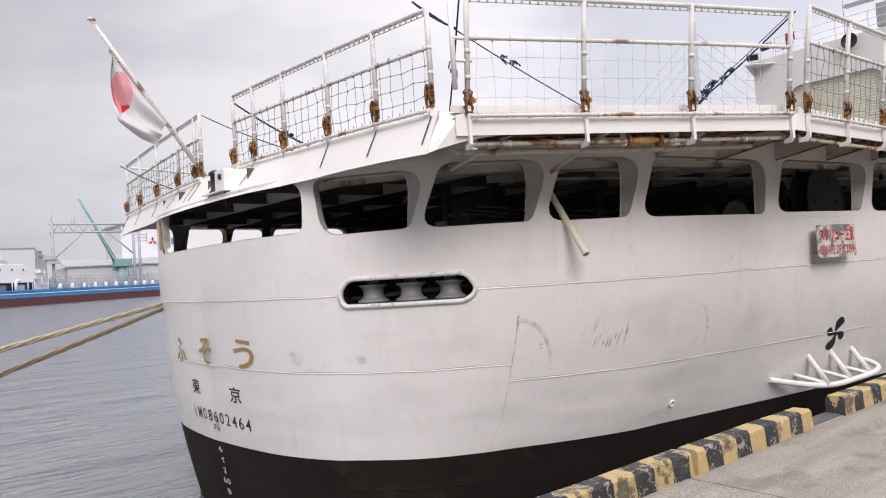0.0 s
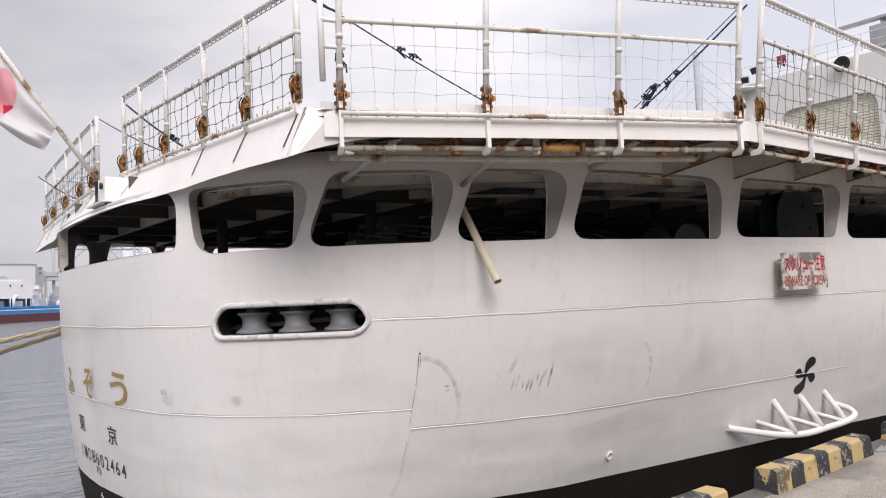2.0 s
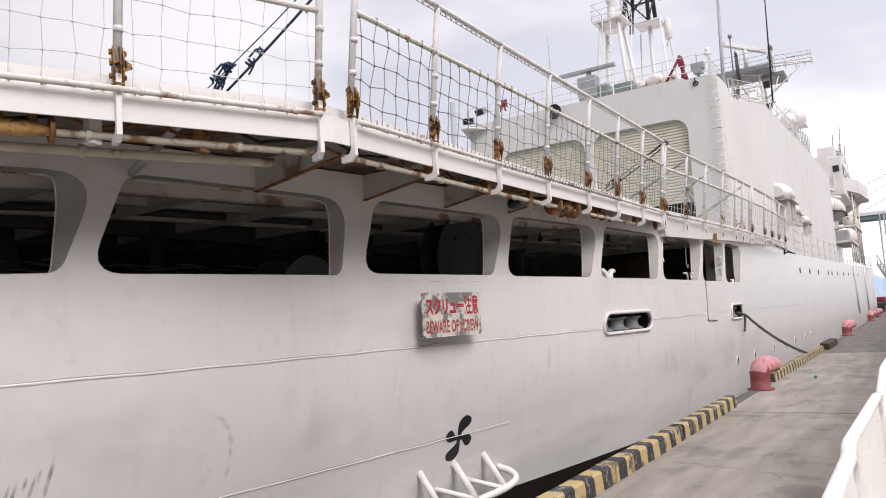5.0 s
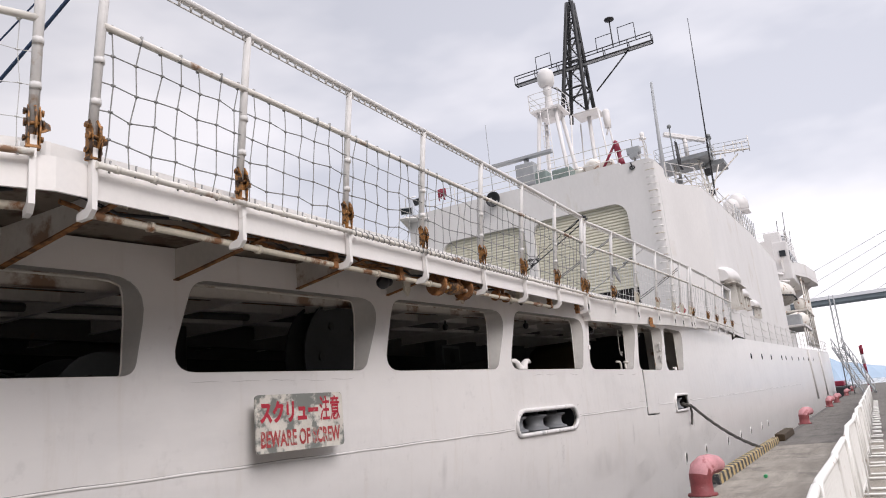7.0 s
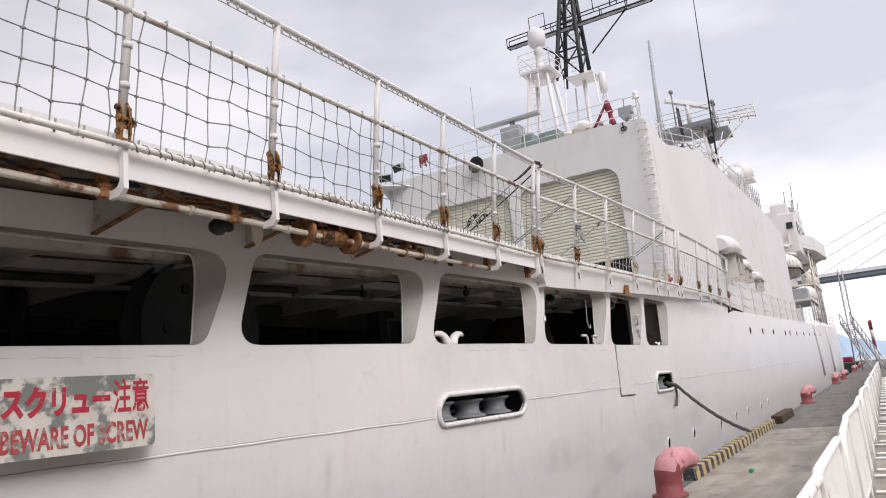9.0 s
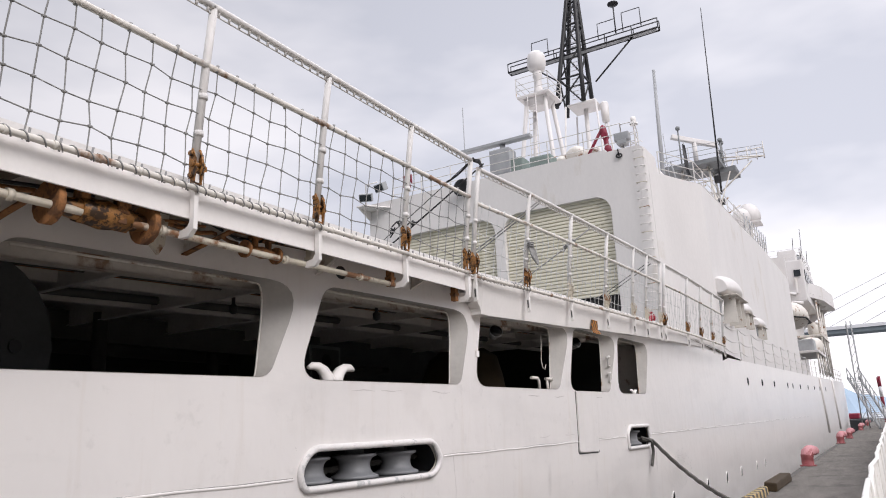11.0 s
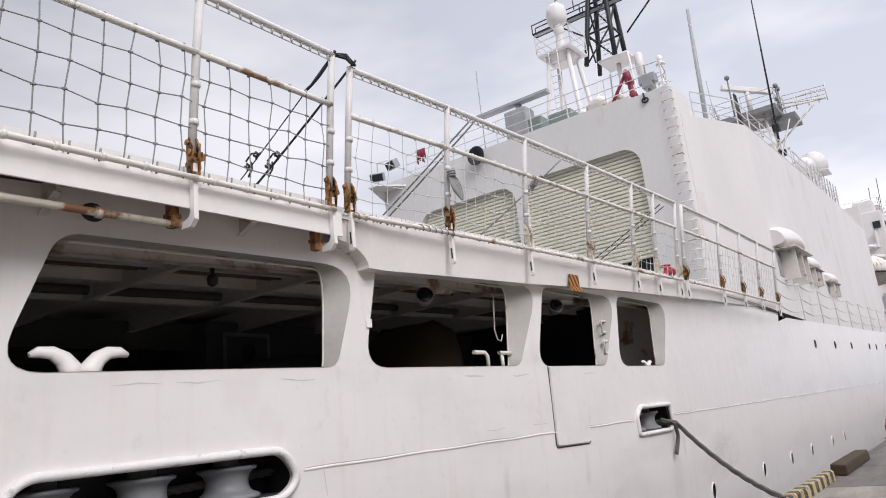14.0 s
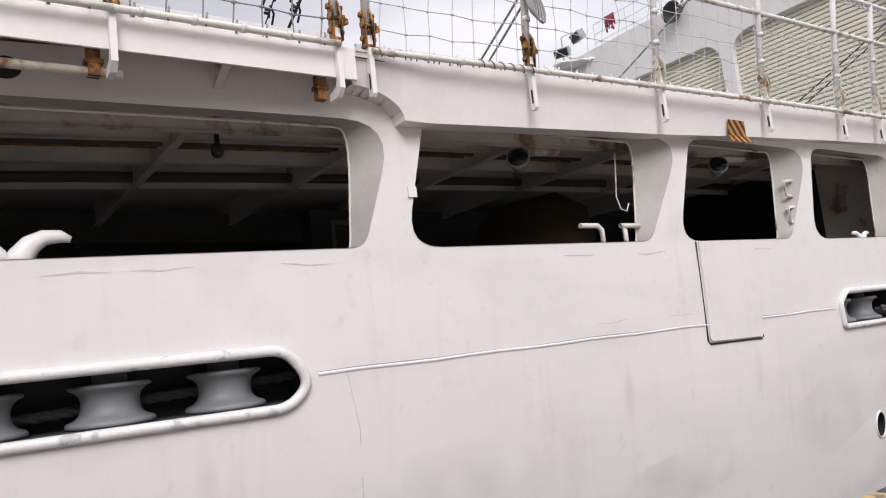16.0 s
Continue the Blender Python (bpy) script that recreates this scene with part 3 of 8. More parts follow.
def hull_at(s, z, side=1, out=0.0):
    return hull(s if side > 0 else 2 * S_MID - s, z, out)


def s_at(x):
    return float(np.interp(x, CURVE[:, 0], ARC))


def edge_z(x):
    """Height of the flight deck's edge."""
    return 3.30 + 0.0165 * (x - 4.8) if x < 36 else 3.53 + 0.0175 * (x - 36) + (0.285 if x < 36.5 else 0.0)


def round_poly(pts, rad, n=5):
    """Rounds the corners of a polygon; rad gives a radius for each corner."""
    out, k = [], len(pts)
    for i in range(k):
        p, a, b = Vector(pts[i]), Vector(pts[i - 1]), Vector(pts[(i + 1) % k])
        u, w = (a - p).normalized(), (b - p).normalized()
        r = min(rad[i], 0.48 * (a - p).length, 0.48 * (b - p).length)
        q0, q1 = p + u * r, p + w * r
        for j in range(n + 1):
            t = j / n
            out.append(tuple(q0 * (1 - t) ** 2 + p * 2 * t * (1 - t) + q1 * t * t))
    fine = []      # long straight runs are cut up, so that they bend with the shell
    for a, b in zip(out, out[1:] + out[:1]):
        m = max(1, math.ceil(math.hypot(b[0] - a[0], b[1] - a[1]) / 0.25))
        fine += [tuple(u + (w - u) * j / m for u, w in zip(a, b)) for j in range(m)]
    return fine


# openings of the mooring deck as corners (s, z): aft foot, forward foot, forward head, aft head
WINDOWS = [[(-2.2, 2.27), (2.94, 2.27), (2.98, 3.02), (-2.2, 3.02)]]
for a, b, c, d, top in ((3.28, 4.59, 4.87, 3.16, 2.99), (4.82, 6.27, 6.60, 5.06, 3.05), (6.55, 7.76, 8.08, 6.78, 3.06), (8.07, 10.75, 10.90, 8.30, 3.08),
                        (11.08, 13.72, 14.10, 11.36, 3.11), (14.06, 16.68, 17.03, 14.34, 3.14), (17.03, 19.76, 19.94, 17.40, 3.17), (20.10, 22.72, 23.20, 20.36, 3.24),
                        (23.14, 25.03, 25.50, 23.50, 3.27), (25.50, 27.26, 27.63, 25.74, 3.30)):
    sill = 2.19 if a < 9 else 2.225
    WINDOWS.append([(a - (0.1 if 4 < a < 9 else 0.0), sill), (b, sill + 0.01), (c + (0.0 if a < 13 else 0.06 if a < 15 else 0.15), top), (d, top)])
RADII = (0.30, 0.12, 0.42, 0.16)
FAIRLEADS = [(3.46, 5.50, 1.155, 1.59), (17.02, 19.32, 1.18, 1.61), (25.75, 27.23, 1.17, 1.63)]


def fairlead_poly(f, grow=0.0):
    a, b, z0, z1 = f
    a, b, z0, z1 = a + 0.06 - grow, b - 0.06 + grow, z0 + 0.05 - grow, z1 - 0.05 + grow
    c = 0.15
    return round_poly([(a + c * 0.4, z0), (b - c, z0), (b, (z0 + z1) / 2 - 0.04), (b - c, z1), (a + c, z1), (a, (z0 + z1) / 2)], (0.12,) * 6, 5) if a < 20 else round_poly([(a + 0.03, z0), (b - 0.10, z0), (b, z0 + 0.13), (b - 0.06, z1), (a + 0.16, z1), (a, z1 - 0.13)], (0.05,) * 6, 4)


def inside(p, poly):
    x, y = p; hit = False
    for i in range(len(poly)):
        (x1, y1), (x2, y2) = poly[i - 1], poly[i]
        if (y1 > y) != (y2 > y) and x < (x2 - x1) * (y - y1) / (y2 - y1) + x1:
            hit = not hit
    return hit


SCUPPERS = [(s, 0.01) for s in (26.40, 28.80, 32.2, 34.7, 37.0, 39.9, 41.9)]
PORTS = [(s, 2.90 + 0.014 * (s - 40.2)) for s in (40.2, 43.6, 47.1, 51.9, 54.1, 57.7, 62.0, 66.0, 70.0, 75.0)]


def boot_z(s):
    return -1.0 - 0.10 * min(1.0, max(0.0, (3.4 - s) / 4.0))


def hull_top(s):
    x = float(plan(s if s >= S_MID else 2 * S_MID - s)[0])
    if x < 20.1:
        k = min(1.0, max(0.0, (s - 2.75) / 0.5))
        return 3.06 * (1 - k) + (edge_z(x) - 0.015) * k
    return edge_z(x) + 0.0


def build_shell(side):
    from mathutils.geometry import delaunay_2d_cdt
    s_cols = [S_MID] + list(np.arange(0.15, 30, 0.3)) + list(np.arange(30, 60, 1.0)) + list(np.arange(60, S_END - 1, 2.5)) + [S_END]
    holes = [round_poly(w, RADII if i != 8 else (0.30, 0.12, 0.42, 0.015)) for i, w in enumerate(WINDOWS)]
    if side < 0:
        holes = [round_poly([(S_MID, 2.27), (1.75, 2.27), (1.75, 3.02), (S_MID, 3.02)], (0, 0.1, 0.2, 0)), round_poly([(3.62, 2.3), (4.42, 2.25), (4.5, 2.98), (3.7, 2.96)], (0.3, 0.25, 0.35, 0.3))] + holes[2:5]
    holes = [[(max(p[0], S_MID), p[1]) for p in h] for h in holes]
    if side > 0:
        holes += [fairlead_poly(f) for f in FAIRLEADS]
        holes += [[(s + 0.11 * math.cos(t), z + 0.15 * math.sin(t)) for t in np.linspace(0, 2 * math.pi, 13)[:-1]] for s, z in SCUPPERS[:3]]
    pts, edges = [], []
    def chain(ps, closed):
        i0 = len(pts); pts.extend(Vector(p) for p in ps)
        edges.extend((i0 + i, i0 + i + 1) for i in range(len(ps) - 1))
        if closed: edges.append((i0 + len(ps) - 1, i0))
    top = [(s, hull_top(s)) for s in s_cols]
    chain([(s, -3.4) for s in s_cols] + top[::-1], True)
    chain([(s, boot_z(s) if side > 0 else -1.1) for s in s_cols], False)
    for h in holes: chain(h, True)
    for s in s_cols[1:-1]:
        for z in np.arange(-3.0, hull_top(s) - 0.12, 0.32 if s < 40 else 0.8):
            if abs(z + 1.05) > 0.12 and not any(inside((s, z), h) for h in holes):
                pts.append(Vector((s, z)))
    vs, _, fs, *_ = delaunay_2d_cdt(pts, edges, [], 0, 1e-5)
    bm = bmesh.new()
    outer = [bm.verts.new(hull_at(v[0], v[1], side)) for v in vs]
    inner = {}
    for f in fs:
        c = (sum(vs[i][0] for i in f) / 3, sum(vs[i][1] for i in f) / 3)
        if any(inside(c, h) for h in holes) or c[1] > hull_top(c[0]) + 0.001:
            continue
        f = f if side > 0 else f[::-1]
        try:
            fc = bm.faces.new([outer[i] for i in f])
        except ValueError:
            continue
        fc.smooth, fc.material_index = True, (1 if c[1] < (boot_z(c[0]) if side > 0 else -1.1) else 0)
        if c[1] > 0.9 and c[0] < 31:
            for i in f:
                if i not in inner: inner[i] = bm.verts.new(hull_at(vs[i][0], vs[i][1], side, -0.04))
            fi = bm.faces.new([inner[i] for i in f][::-1]); fi.smooth, fi.material_index = True, 2
    bmesh.ops.delete(bm, geom=[v for v in bm.verts if not v.link_faces], context="VERTS")
    me = bpy.data.meshes.new("hull_plating"); bm.to_mesh(me); bm.free()
    for m in (M_HULL, M_BOOT, M_UNDER): me.materials.append(m)
    return me


ship = thing("patrol_ship", "large white patrol ship moored along the quay, rust-streaked", "ship")
for side in (1, -1):
    o = new("hull_plating", build_shell(side)); o.parent = ship
tagged(bpy.data.objects["hull_plating"], "white painted steel hull with black boot top")


def rim(poly, deep, side=1):
    """The plate edge round an opening: a strip turned inwards, deeper on the forward jamb."""
    bm = bmesh.new(); k = len(poly)
    smin, smax = min(p[0] for p in poly), max(p[0] for p in poly)
    mid = 0.5 * (min(p[1] for p in poly) + max(p[1] for p in poly))
    foot = deep
    a = [bm.verts.new(hull_at(p[0], p[1], side, 0.006)) for p in poly]
    b = []
    for p in poly:
        if deep and p[0] > foot:
            b.append(bm.verts.new(hull_at(foot + 0.22 * (p[0] - foot), p[1] - 0.02 * (p[1] > mid), side, -0.13)))
        else:
            b.append(bm.verts.new(hull_at(p[0], p[1], side, -0.05 if p[1] < mid - 0.3 else -0.13)))
    for i in range(k):
        j = (i + 1) % k
        for u, w in ((a, b),):
            f = bm.faces.new((u[i], u[j], w[j], w[i])); f.smooth = True
    return bm


for i, w in enumerate(WINDOWS):
    poly = round_poly(w, RADII if i != 8 else (0.30, 0.12, 0.42, 0.015), 6)
    if i == 0:
        poly = [(max(p[0], -2.2), p[1]) for p in poly]
    wf = part("window_frame", rim(poly, w[1][0] - 0.06 if i else 0), M_JAMB, ship)
    if i:      # welded bead along the inner edge of the frame
        mid, foot = 0.5 * (w[0][1] + w[2][1]), w[1][0] - 0.06
        line = [hull(foot + 0.22 * (a - foot) if a > foot else a, b - 0.02 * (b > mid), -0.135) for a, b in poly if b > mid - 0.25 and a > w[3][0] + 0.1 or a > foot]
        bm = bmesh.new(); tube(bm, line, 0.010, 6); part("bead", bm, M_WORN, wf)
for w in WINDOWS[2:5]:
    part("window_frame", rim(round_poly(w, RADII, 6), 0, -1), M_UNDER, ship)

bm = bmesh.new(); plate(bm, [hull_at(1.80, 2.36, -1, 0.012), hull_at(1.80, 2.95, -1, 0.012), hull_at(2.0, 2.95, -1, 0.012), hull_at(2.0, 2.36, -1, 0.012)], (0, 0.02, 0))
part("chafing_plate", bm, M_OCHRE, ship, "ochre chafing plate on the corner post")

# ---- weld seams, rings, marks on the shell ----
def seam(points, width=0.026, proud=0.013, material=M_HULL, shade_width=0.3):
    bm = bmesh.new()
    cols = []
    for i, (s, z) in enumerate(points):
        a, b = points[max(i - 1, 0)], points[min(i + 1, len(points) - 1)]
        d = Vector((b[0] - a[0], b[1] - a[1])).normalized(); n = Vector((-d.y, d.x)) * width / 2
        cols.append([bm.verts.new(hull(s + n.x * k, z + n.y * k, proud if k == 0 else 0.0005)) for k in (-1, 0, 1)])
    for a, b in zip(cols, cols[1:]):
        for j in range(2): bm.faces.new((a[j], a[j + 1], b[j + 1], b[j])).smooth = True
    part("weld_seam", bm, material, ship)
    bm = bmesh.new(); cols = []
    for i, (s, z) in enumerate(points):      # the bead's shadow, painted as a darker line along it
        a, b = points[max(i - 1, 0)], points[min(i + 1, len(points) - 1)]
        d = Vector((b[0] - a[0], b[1] - a[1])).normalized(); n = Vector((-d.y, d.x)) * width * (1 if d.x > 0.5 else -1)
        cols.append([bm.verts.new(hull(s + n.x * k, z + n.y * k, 0.0012)) for k in (0.48, 0.48 + shade_width * (0.6 + 0.4 * math.sin(i * 0.9)))])
    for a, b in zip(cols, cols[1:]): bm.faces.new((a[0], a[1], b[1], b[0]))
    part("seam_shade", bm, M_SEAM if material is M_HULL else material, ship)


def along(s0, s1, z0, z1, step=0.3):
    n = max(2, int((s1 - s0) / step))
    return [(s0 + (s1 - s0) * i / n, z0 + (z1 - z0) * i / n + 0.004 * math.sin(i * 1.7)) for i in range(n + 1)]


seam(along(-2.4, 3.45, 1.34, 1.335)); seam(along(5.43, 17.0, 1.32, 1.31)); seam(along(19.34, 25.7, 1.40, 1.42)); seam(along(27.3, 60, 1.42, 1.50))
seam(along(-1.8, 5.92, 0.25, 0.255), 0.019, 0.012, shade_width=0.6); seam(along(5.88, 14.3, 0.015, 0.06), 0.019, 0.012, shade_width=0.6)
seam([(6.02, 0.90), (5.99, 0.6), (5.93, 0.25), (5.85, -0.2), (5.76, -0.58), (5.5, -1.0)], 0.020, 0.014, shade_width=0.5)
seam([(19.55, 1.40), (19.62, 1.0), (19.62, 0.5), (19.5, 0.2)], 0.01, 0.004)
seam(along(-2.4, 6, -1.42, -1.45), 0.03, 0.01, M_BOOT)


def roller(parent, s, z0, z1, r, mesh=[None]):
    h = z1 - z0
    if mesh[0] is None:
        bm = bmesh.new()
        lathe(bm, [(1.08, 0), (1.14, 0.03), (1.14, 0.10), (1.08, 0.15), (0.90, 0.21), (0.80, 0.30), (0.75, 0.42), (0.74, 0.60), (0.79, 0.74), (0.90, 0.84), (1.02, 0.88), (1.05, 0.91), (1.05, 0.97), (0.98, 1.0), (0.5, 1.0), (0.45, 1.03), (0.45, 1.3), (0.0, 1.3)], n=28)
        for f in bm.faces: f.smooth = len(f.verts) == 4
        mesh[0] = bpy.data.meshes.new("roller"); bm.to_mesh(mesh[0]); bm.free(); mesh[0].materials.append(M_ROLLER)
    p = hull(s, z0, -0.27)
    return shared("roller", mesh[0], parent, Matrix.Translation(p) @ Matrix.Diagonal((r, r, h, 1)))


for f, count in zip(FAIRLEADS, (3, 3, 2)):
    a, b, z0, z1 = f
    bm = bmesh.new(); tube(bm, [hull(s, z, 0.012) for s, z in fairlead_poly(f, 0.022)], 0.035, 8, closed=True)
    lead = part("fairlead", bm, M_CHAFE, ship, "roller fairlead with a chafed white rim and grey rollers")
    # shelf and back plate are coloured dark to give the lead's inner shade
    bm = bmesh.new(); n = 10
    for zz, up in ((z0 + 0.060, 1), (z1 - 0.03, -1)):
        cols = [(bm.verts.new(hull(a + 0.04 + (b - a - 0.08) * i / n, zz, -0.012)), bm.verts.new(hull(a + 0.04 + (b - a - 0.08) * i / n, zz, -0.5))) for i in range(n + 1)]
        for u, w in zip(cols, cols[1:]): bm.faces.new((u[0], w[0], w[1], u[1]))
    part("shelf", bm, M_GEARDARK, lead)
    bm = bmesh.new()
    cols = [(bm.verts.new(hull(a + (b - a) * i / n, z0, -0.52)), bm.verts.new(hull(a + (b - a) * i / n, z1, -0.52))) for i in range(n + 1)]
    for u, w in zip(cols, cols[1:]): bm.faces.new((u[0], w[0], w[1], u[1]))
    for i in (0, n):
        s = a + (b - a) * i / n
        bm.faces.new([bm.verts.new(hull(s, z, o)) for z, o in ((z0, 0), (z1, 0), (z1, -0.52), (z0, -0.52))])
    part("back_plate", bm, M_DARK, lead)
    span = b - a - 0.24
    for i in range(count):
        roller(lead, a + 0.12 + span * (i + 0.5) / count - (0.06 if a > 10 else -0.02), z0 + 0.064, z1 - 0.115, span / count * (0.325 if count == 3 else 0.34))
    if count == 3:
        bm = bmesh.new()
        for ph in (0, 2.1, 4.2):
            tube(bm, [hull(a + (b - a) * i / 40, z0 + 0.13 + 0.1 * i / 40 + 0.018 * math.cos(i * 1.3 + ph), -0.40 + 0.018 * math.sin(i * 1.3 + ph)) for i in range(41)], 0.022, 5)
        part("hawser", bm, M_ROPEDARK, lead, "dark twisted hawser")

for s, z in SCUPPERS:
    bm = bmesh.new()
    ell = [(s + 0.11 * math.cos(t), z + 0.15 * math.sin(t)) for t in np.linspace(0, 2 * math.pi, 17)[:-1]]
    tube(bm, [hull(u, w, 0.006) for u, w in ell], 0.011, 6, closed=True)
    o = part("scupper", bm, M_WHITE, ship, "small oval scupper hole with a white rim")
    # dark face for the shaded hole; beyond s 33 it lies flat on the shell
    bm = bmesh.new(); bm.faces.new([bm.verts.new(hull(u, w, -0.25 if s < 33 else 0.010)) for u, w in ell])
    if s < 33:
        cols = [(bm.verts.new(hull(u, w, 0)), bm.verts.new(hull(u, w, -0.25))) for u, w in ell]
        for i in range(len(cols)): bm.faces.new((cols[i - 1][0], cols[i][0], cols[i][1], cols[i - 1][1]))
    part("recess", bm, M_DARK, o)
for s, z in PORTS:
    bm = bmesh.new()
    tube(bm, [hull(s + 0.10 * math.cos(t), z + 0.12 * math.sin(t), 0.004) for t in np.linspace(0, 2 * math.pi, 17)[:-1]], 0.02, 5, closed=True)
    bm.faces.new([bm.verts.new(hull(s + 0.09 * math.cos(t), z + 0.11 * math.sin(t), 0.008)) for t in np.linspace(0, 2 * math.pi, 17)[:-1]])
    part("porthole", bm, M_GLASS, ship)

# shell door under the ninth opening
bm = bmesh.new()
q = [(23.36, 1.25), (24.22, 1.23), (24.28, 2.22), (23.38, 2.22)]
g = round_poly(q, (0.05, 0.05, 0.02, 0.02), 3)
a = [bm.verts.new(hull(s, z, 0.022)) for s, z in g]; b = [bm.verts.new(hull(s, z, -0.01)) for s, z in g]
bm.faces.new(a)
for i in range(len(a)): bm.faces.new((a[i - 1], a[i], b[i], b[i - 1]))
door = part("shell_door", bm, M_HULL, ship, "flush white shell door, its shadow gap drawn in black")
# the door's edge shadow is drawn with black tubes on the plate
bm = bmesh.new()
tube(bm, [hull(23.355, 2.22, 0.004), hull(23.34, 1.26, 0.004), hull(23.37, 1.225, 0.004), hull(24.21, 1.21, 0.004)], 0.009, 5)
part("gap", bm, M_BLACK, door)
bm = bmesh.new(); tube(bm, [hull(24.225, 1.22, 0.012), hull(24.285, 2.22, 0.012)], 0.006, 5); part("gap", bm, M_DARK, door)

# warning board on stand-offs
S0, S1, Z0, Z1, OUT = 11.90, 13.10, 1.42, 1.98, 0.17
bm = bmesh.new()
q = round_poly([(S0, Z0), (S1, Z0), (S1, Z1), (S0, Z1)], (0.05,) * 4, 4)
base = hull((S0 + S1) / 2, 1.7, OUT); e1 = (hull(S1, 1.7, OUT) - hull(S0, 1.7, OUT)).normalized(); e3 = Vector((0, 0, 1)); e2 = e3.cross(e1) * -1
if e2.y > 0: e2 = -e2
def on_board(s, z, out=0.0): return base + e1 * (s - (S0 + S1) / 2) + e3 * (z - 1.7) + e2 * out
plate(bm, [on_board(s, z) for s, z in q], e2 * 0.02)
sg = part("warning_board", bm, M_SIGN, ship, "peeling white warning board showing grey metal")
for s in (S0 + 0.18, S1 - 0.18):
    for z in (Z0 + 0.06, Z1 - 0.08):
        bm = bmesh.new(); tube(bm, [on_board(s, z, 0.0), on_board(s, z - 0.03, -0.2)], 0.018, 6); part("bracket", bm, M_WORN, sg)


def write_on(body, size, place, parent, material, label, widen=1.0, heavy=0.0):
    vs, fs = letters(body, size, heavy)
    if not vs: return
    bm = bmesh.new(); out = [bm.verts.new(place(v.x * widen, v.y)) for v in vs]
    for f in fs:
        try: bm.faces.new([out[i] for i in f])
        except ValueError: pass
    me = bpy.data.meshes.new("writing"); bm.to_mesh(me); bm.free(); me.materials.append(material)
    o = new("writing", me); o.parent = parent
    return tagged(o, label)


def fit_write(body, s0, s1, z0, height, place, parent, material, label, heavy=0.0):
    vs, _ = letters(body, 1.0, heavy)
    x0, x1 = min(v.x for v in vs), max(v.x for v in vs); y0, y1 = min(v.y for v in vs), max(v.y for v in vs)
    kx, ky = (s1 - s0) / (x1 - x0), height / (y1 - y0)
    return write_on(body, 1.0, lambda x, y: place(s0 + (x - x0) * kx, z0 + (y - y0) * ky), parent, material, label, heavy=heavy)


fit_write("スクリュー", S0 + 0.05, S0 + 0.83, 1.70, 0.22, lambda s, z: on_board(s, z, 0.024), sg, M_RED, "worn red Japanese warning lettering", 0.05)
fit_write("注意", S0 + 0.85, S1 - 0.05, 1.69, 0.26, lambda s, z: on_board(s, z, 0.024), sg, M_RED, "worn red Japanese warning lettering", 0.018)
fit_write("BEWARE OF SCREW", S0 + 0.05, S1 - 0.06, 1.47, 0.16, lambda s, z: on_board(s, z, 0.024), sg, M_RED2, "worn red English warning lettering", 0.03)

# writing on the stern: drawn from port to starboard, so s runs the other way
def on_stern(y, z): return hull(y, z, 0.006)
def y_to_s(y): return 12.1 - y
for ch, y0, y1, z0, h in (("ふ", 13.92, 13.40, 0.22, 0.46), ("そ", 12.66, 12.10, 0.25, 0.46), ("う", 11.20, 10.53, 0.25, 0.48)):
    fit_write(ch, y_to_s(y0), y_to_s(y1), z0, h, on_stern, ship, M_GOLD, "ochre ship name character", 0.018)
for ch, y0, y1, z0 in (("東", 13.25, 12.87, -0.32), ("京", 11.56, 11.15, -0.33)):
    fit_write(ch, y_to_s(y0), y_to_s(y1), z0, 0.27, on_stern, ship, M_BLACK, "black home port character", 0.012)
for i, ch in enumerate("IMO8602464"):
    y0 = 13.42 - 0.252 * i
    fit_write(ch, y_to_s(y0 - (0.08 if ch == "I" else 0.02)), y_to_s(y0 - (0.11 if ch == "I" else 0.19)), -0.76, 0.20, on_stern, ship, M_BLACK, "black ship identification letter", 0.004)
for i, ch in enumerate(("70", "8", "6", "4", "2", "60", "8", "6", "4")):
    w = 0.075 * len(ch)
    fit_write(ch, y_to_s(12.36) - w, y_to_s(12.36) + w, -0.90 - 0.19 * i, 0.10, on_stern, ship, M_BLACK if i < 1 else M_WHITE, "draught figure")

# screw mark, guard rail, eye plate
bm = bmesh.new()
for k in range(4):
    a0, big = k * math.pi / 2 + 0.05, (1.22 if k % 2 else 0.92)
    edge = [[], []]
    for r, w, t in ((0.03, 0.022, 0.0), (0.07, 0.030, 0.10), (0.12, 0.055, 0.22), (0.17, 0.080, 0.30), (0.21, 0.082, 0.36), (0.24, 0.060, 0.38), (0.255, 0.022, 0.37)):
        for side_, line in zip((-1, 1), edge): line.append((r * big, a0 - t * 1.15 + side_ * w / r))
    bm.faces.new([bm.verts.new(hull(13.06 + 1.3 * r * math.cos(t), 0.02 + r * math.sin(t), 0.005)) for r, t in edge[0] + edge[1][::-1]])
bm.faces.new([bm.verts.new(hull(13.06 + 0.05 * math.cos(t), 0.02 + 0.05 * math.sin(t), 0.007)) for t in np.linspace(0, 6.28, 12)[:-1]])
part("screw_mark", bm, M_BLACK, ship, "black painted propeller warning symbol")
bm = bmesh.new()
def smooth(pts, n=5):
    P = [Vector(p) for p in pts]; out = []
    for i in range(len(P) - 1):
        a, b, c, d = P[max(i - 1, 0)], P[i], P[i + 1], P[min(i + 2, len(P) - 1)]
        for k in range(n):
            t = k / n; out.append(0.5 * ((2 * b) + (c - a) * t + (2 * a - 5 * b + 4 * c - d) * t * t + (3 * b - a - 3 * c + d) * t ** 3))
    return out + [P[-1]]
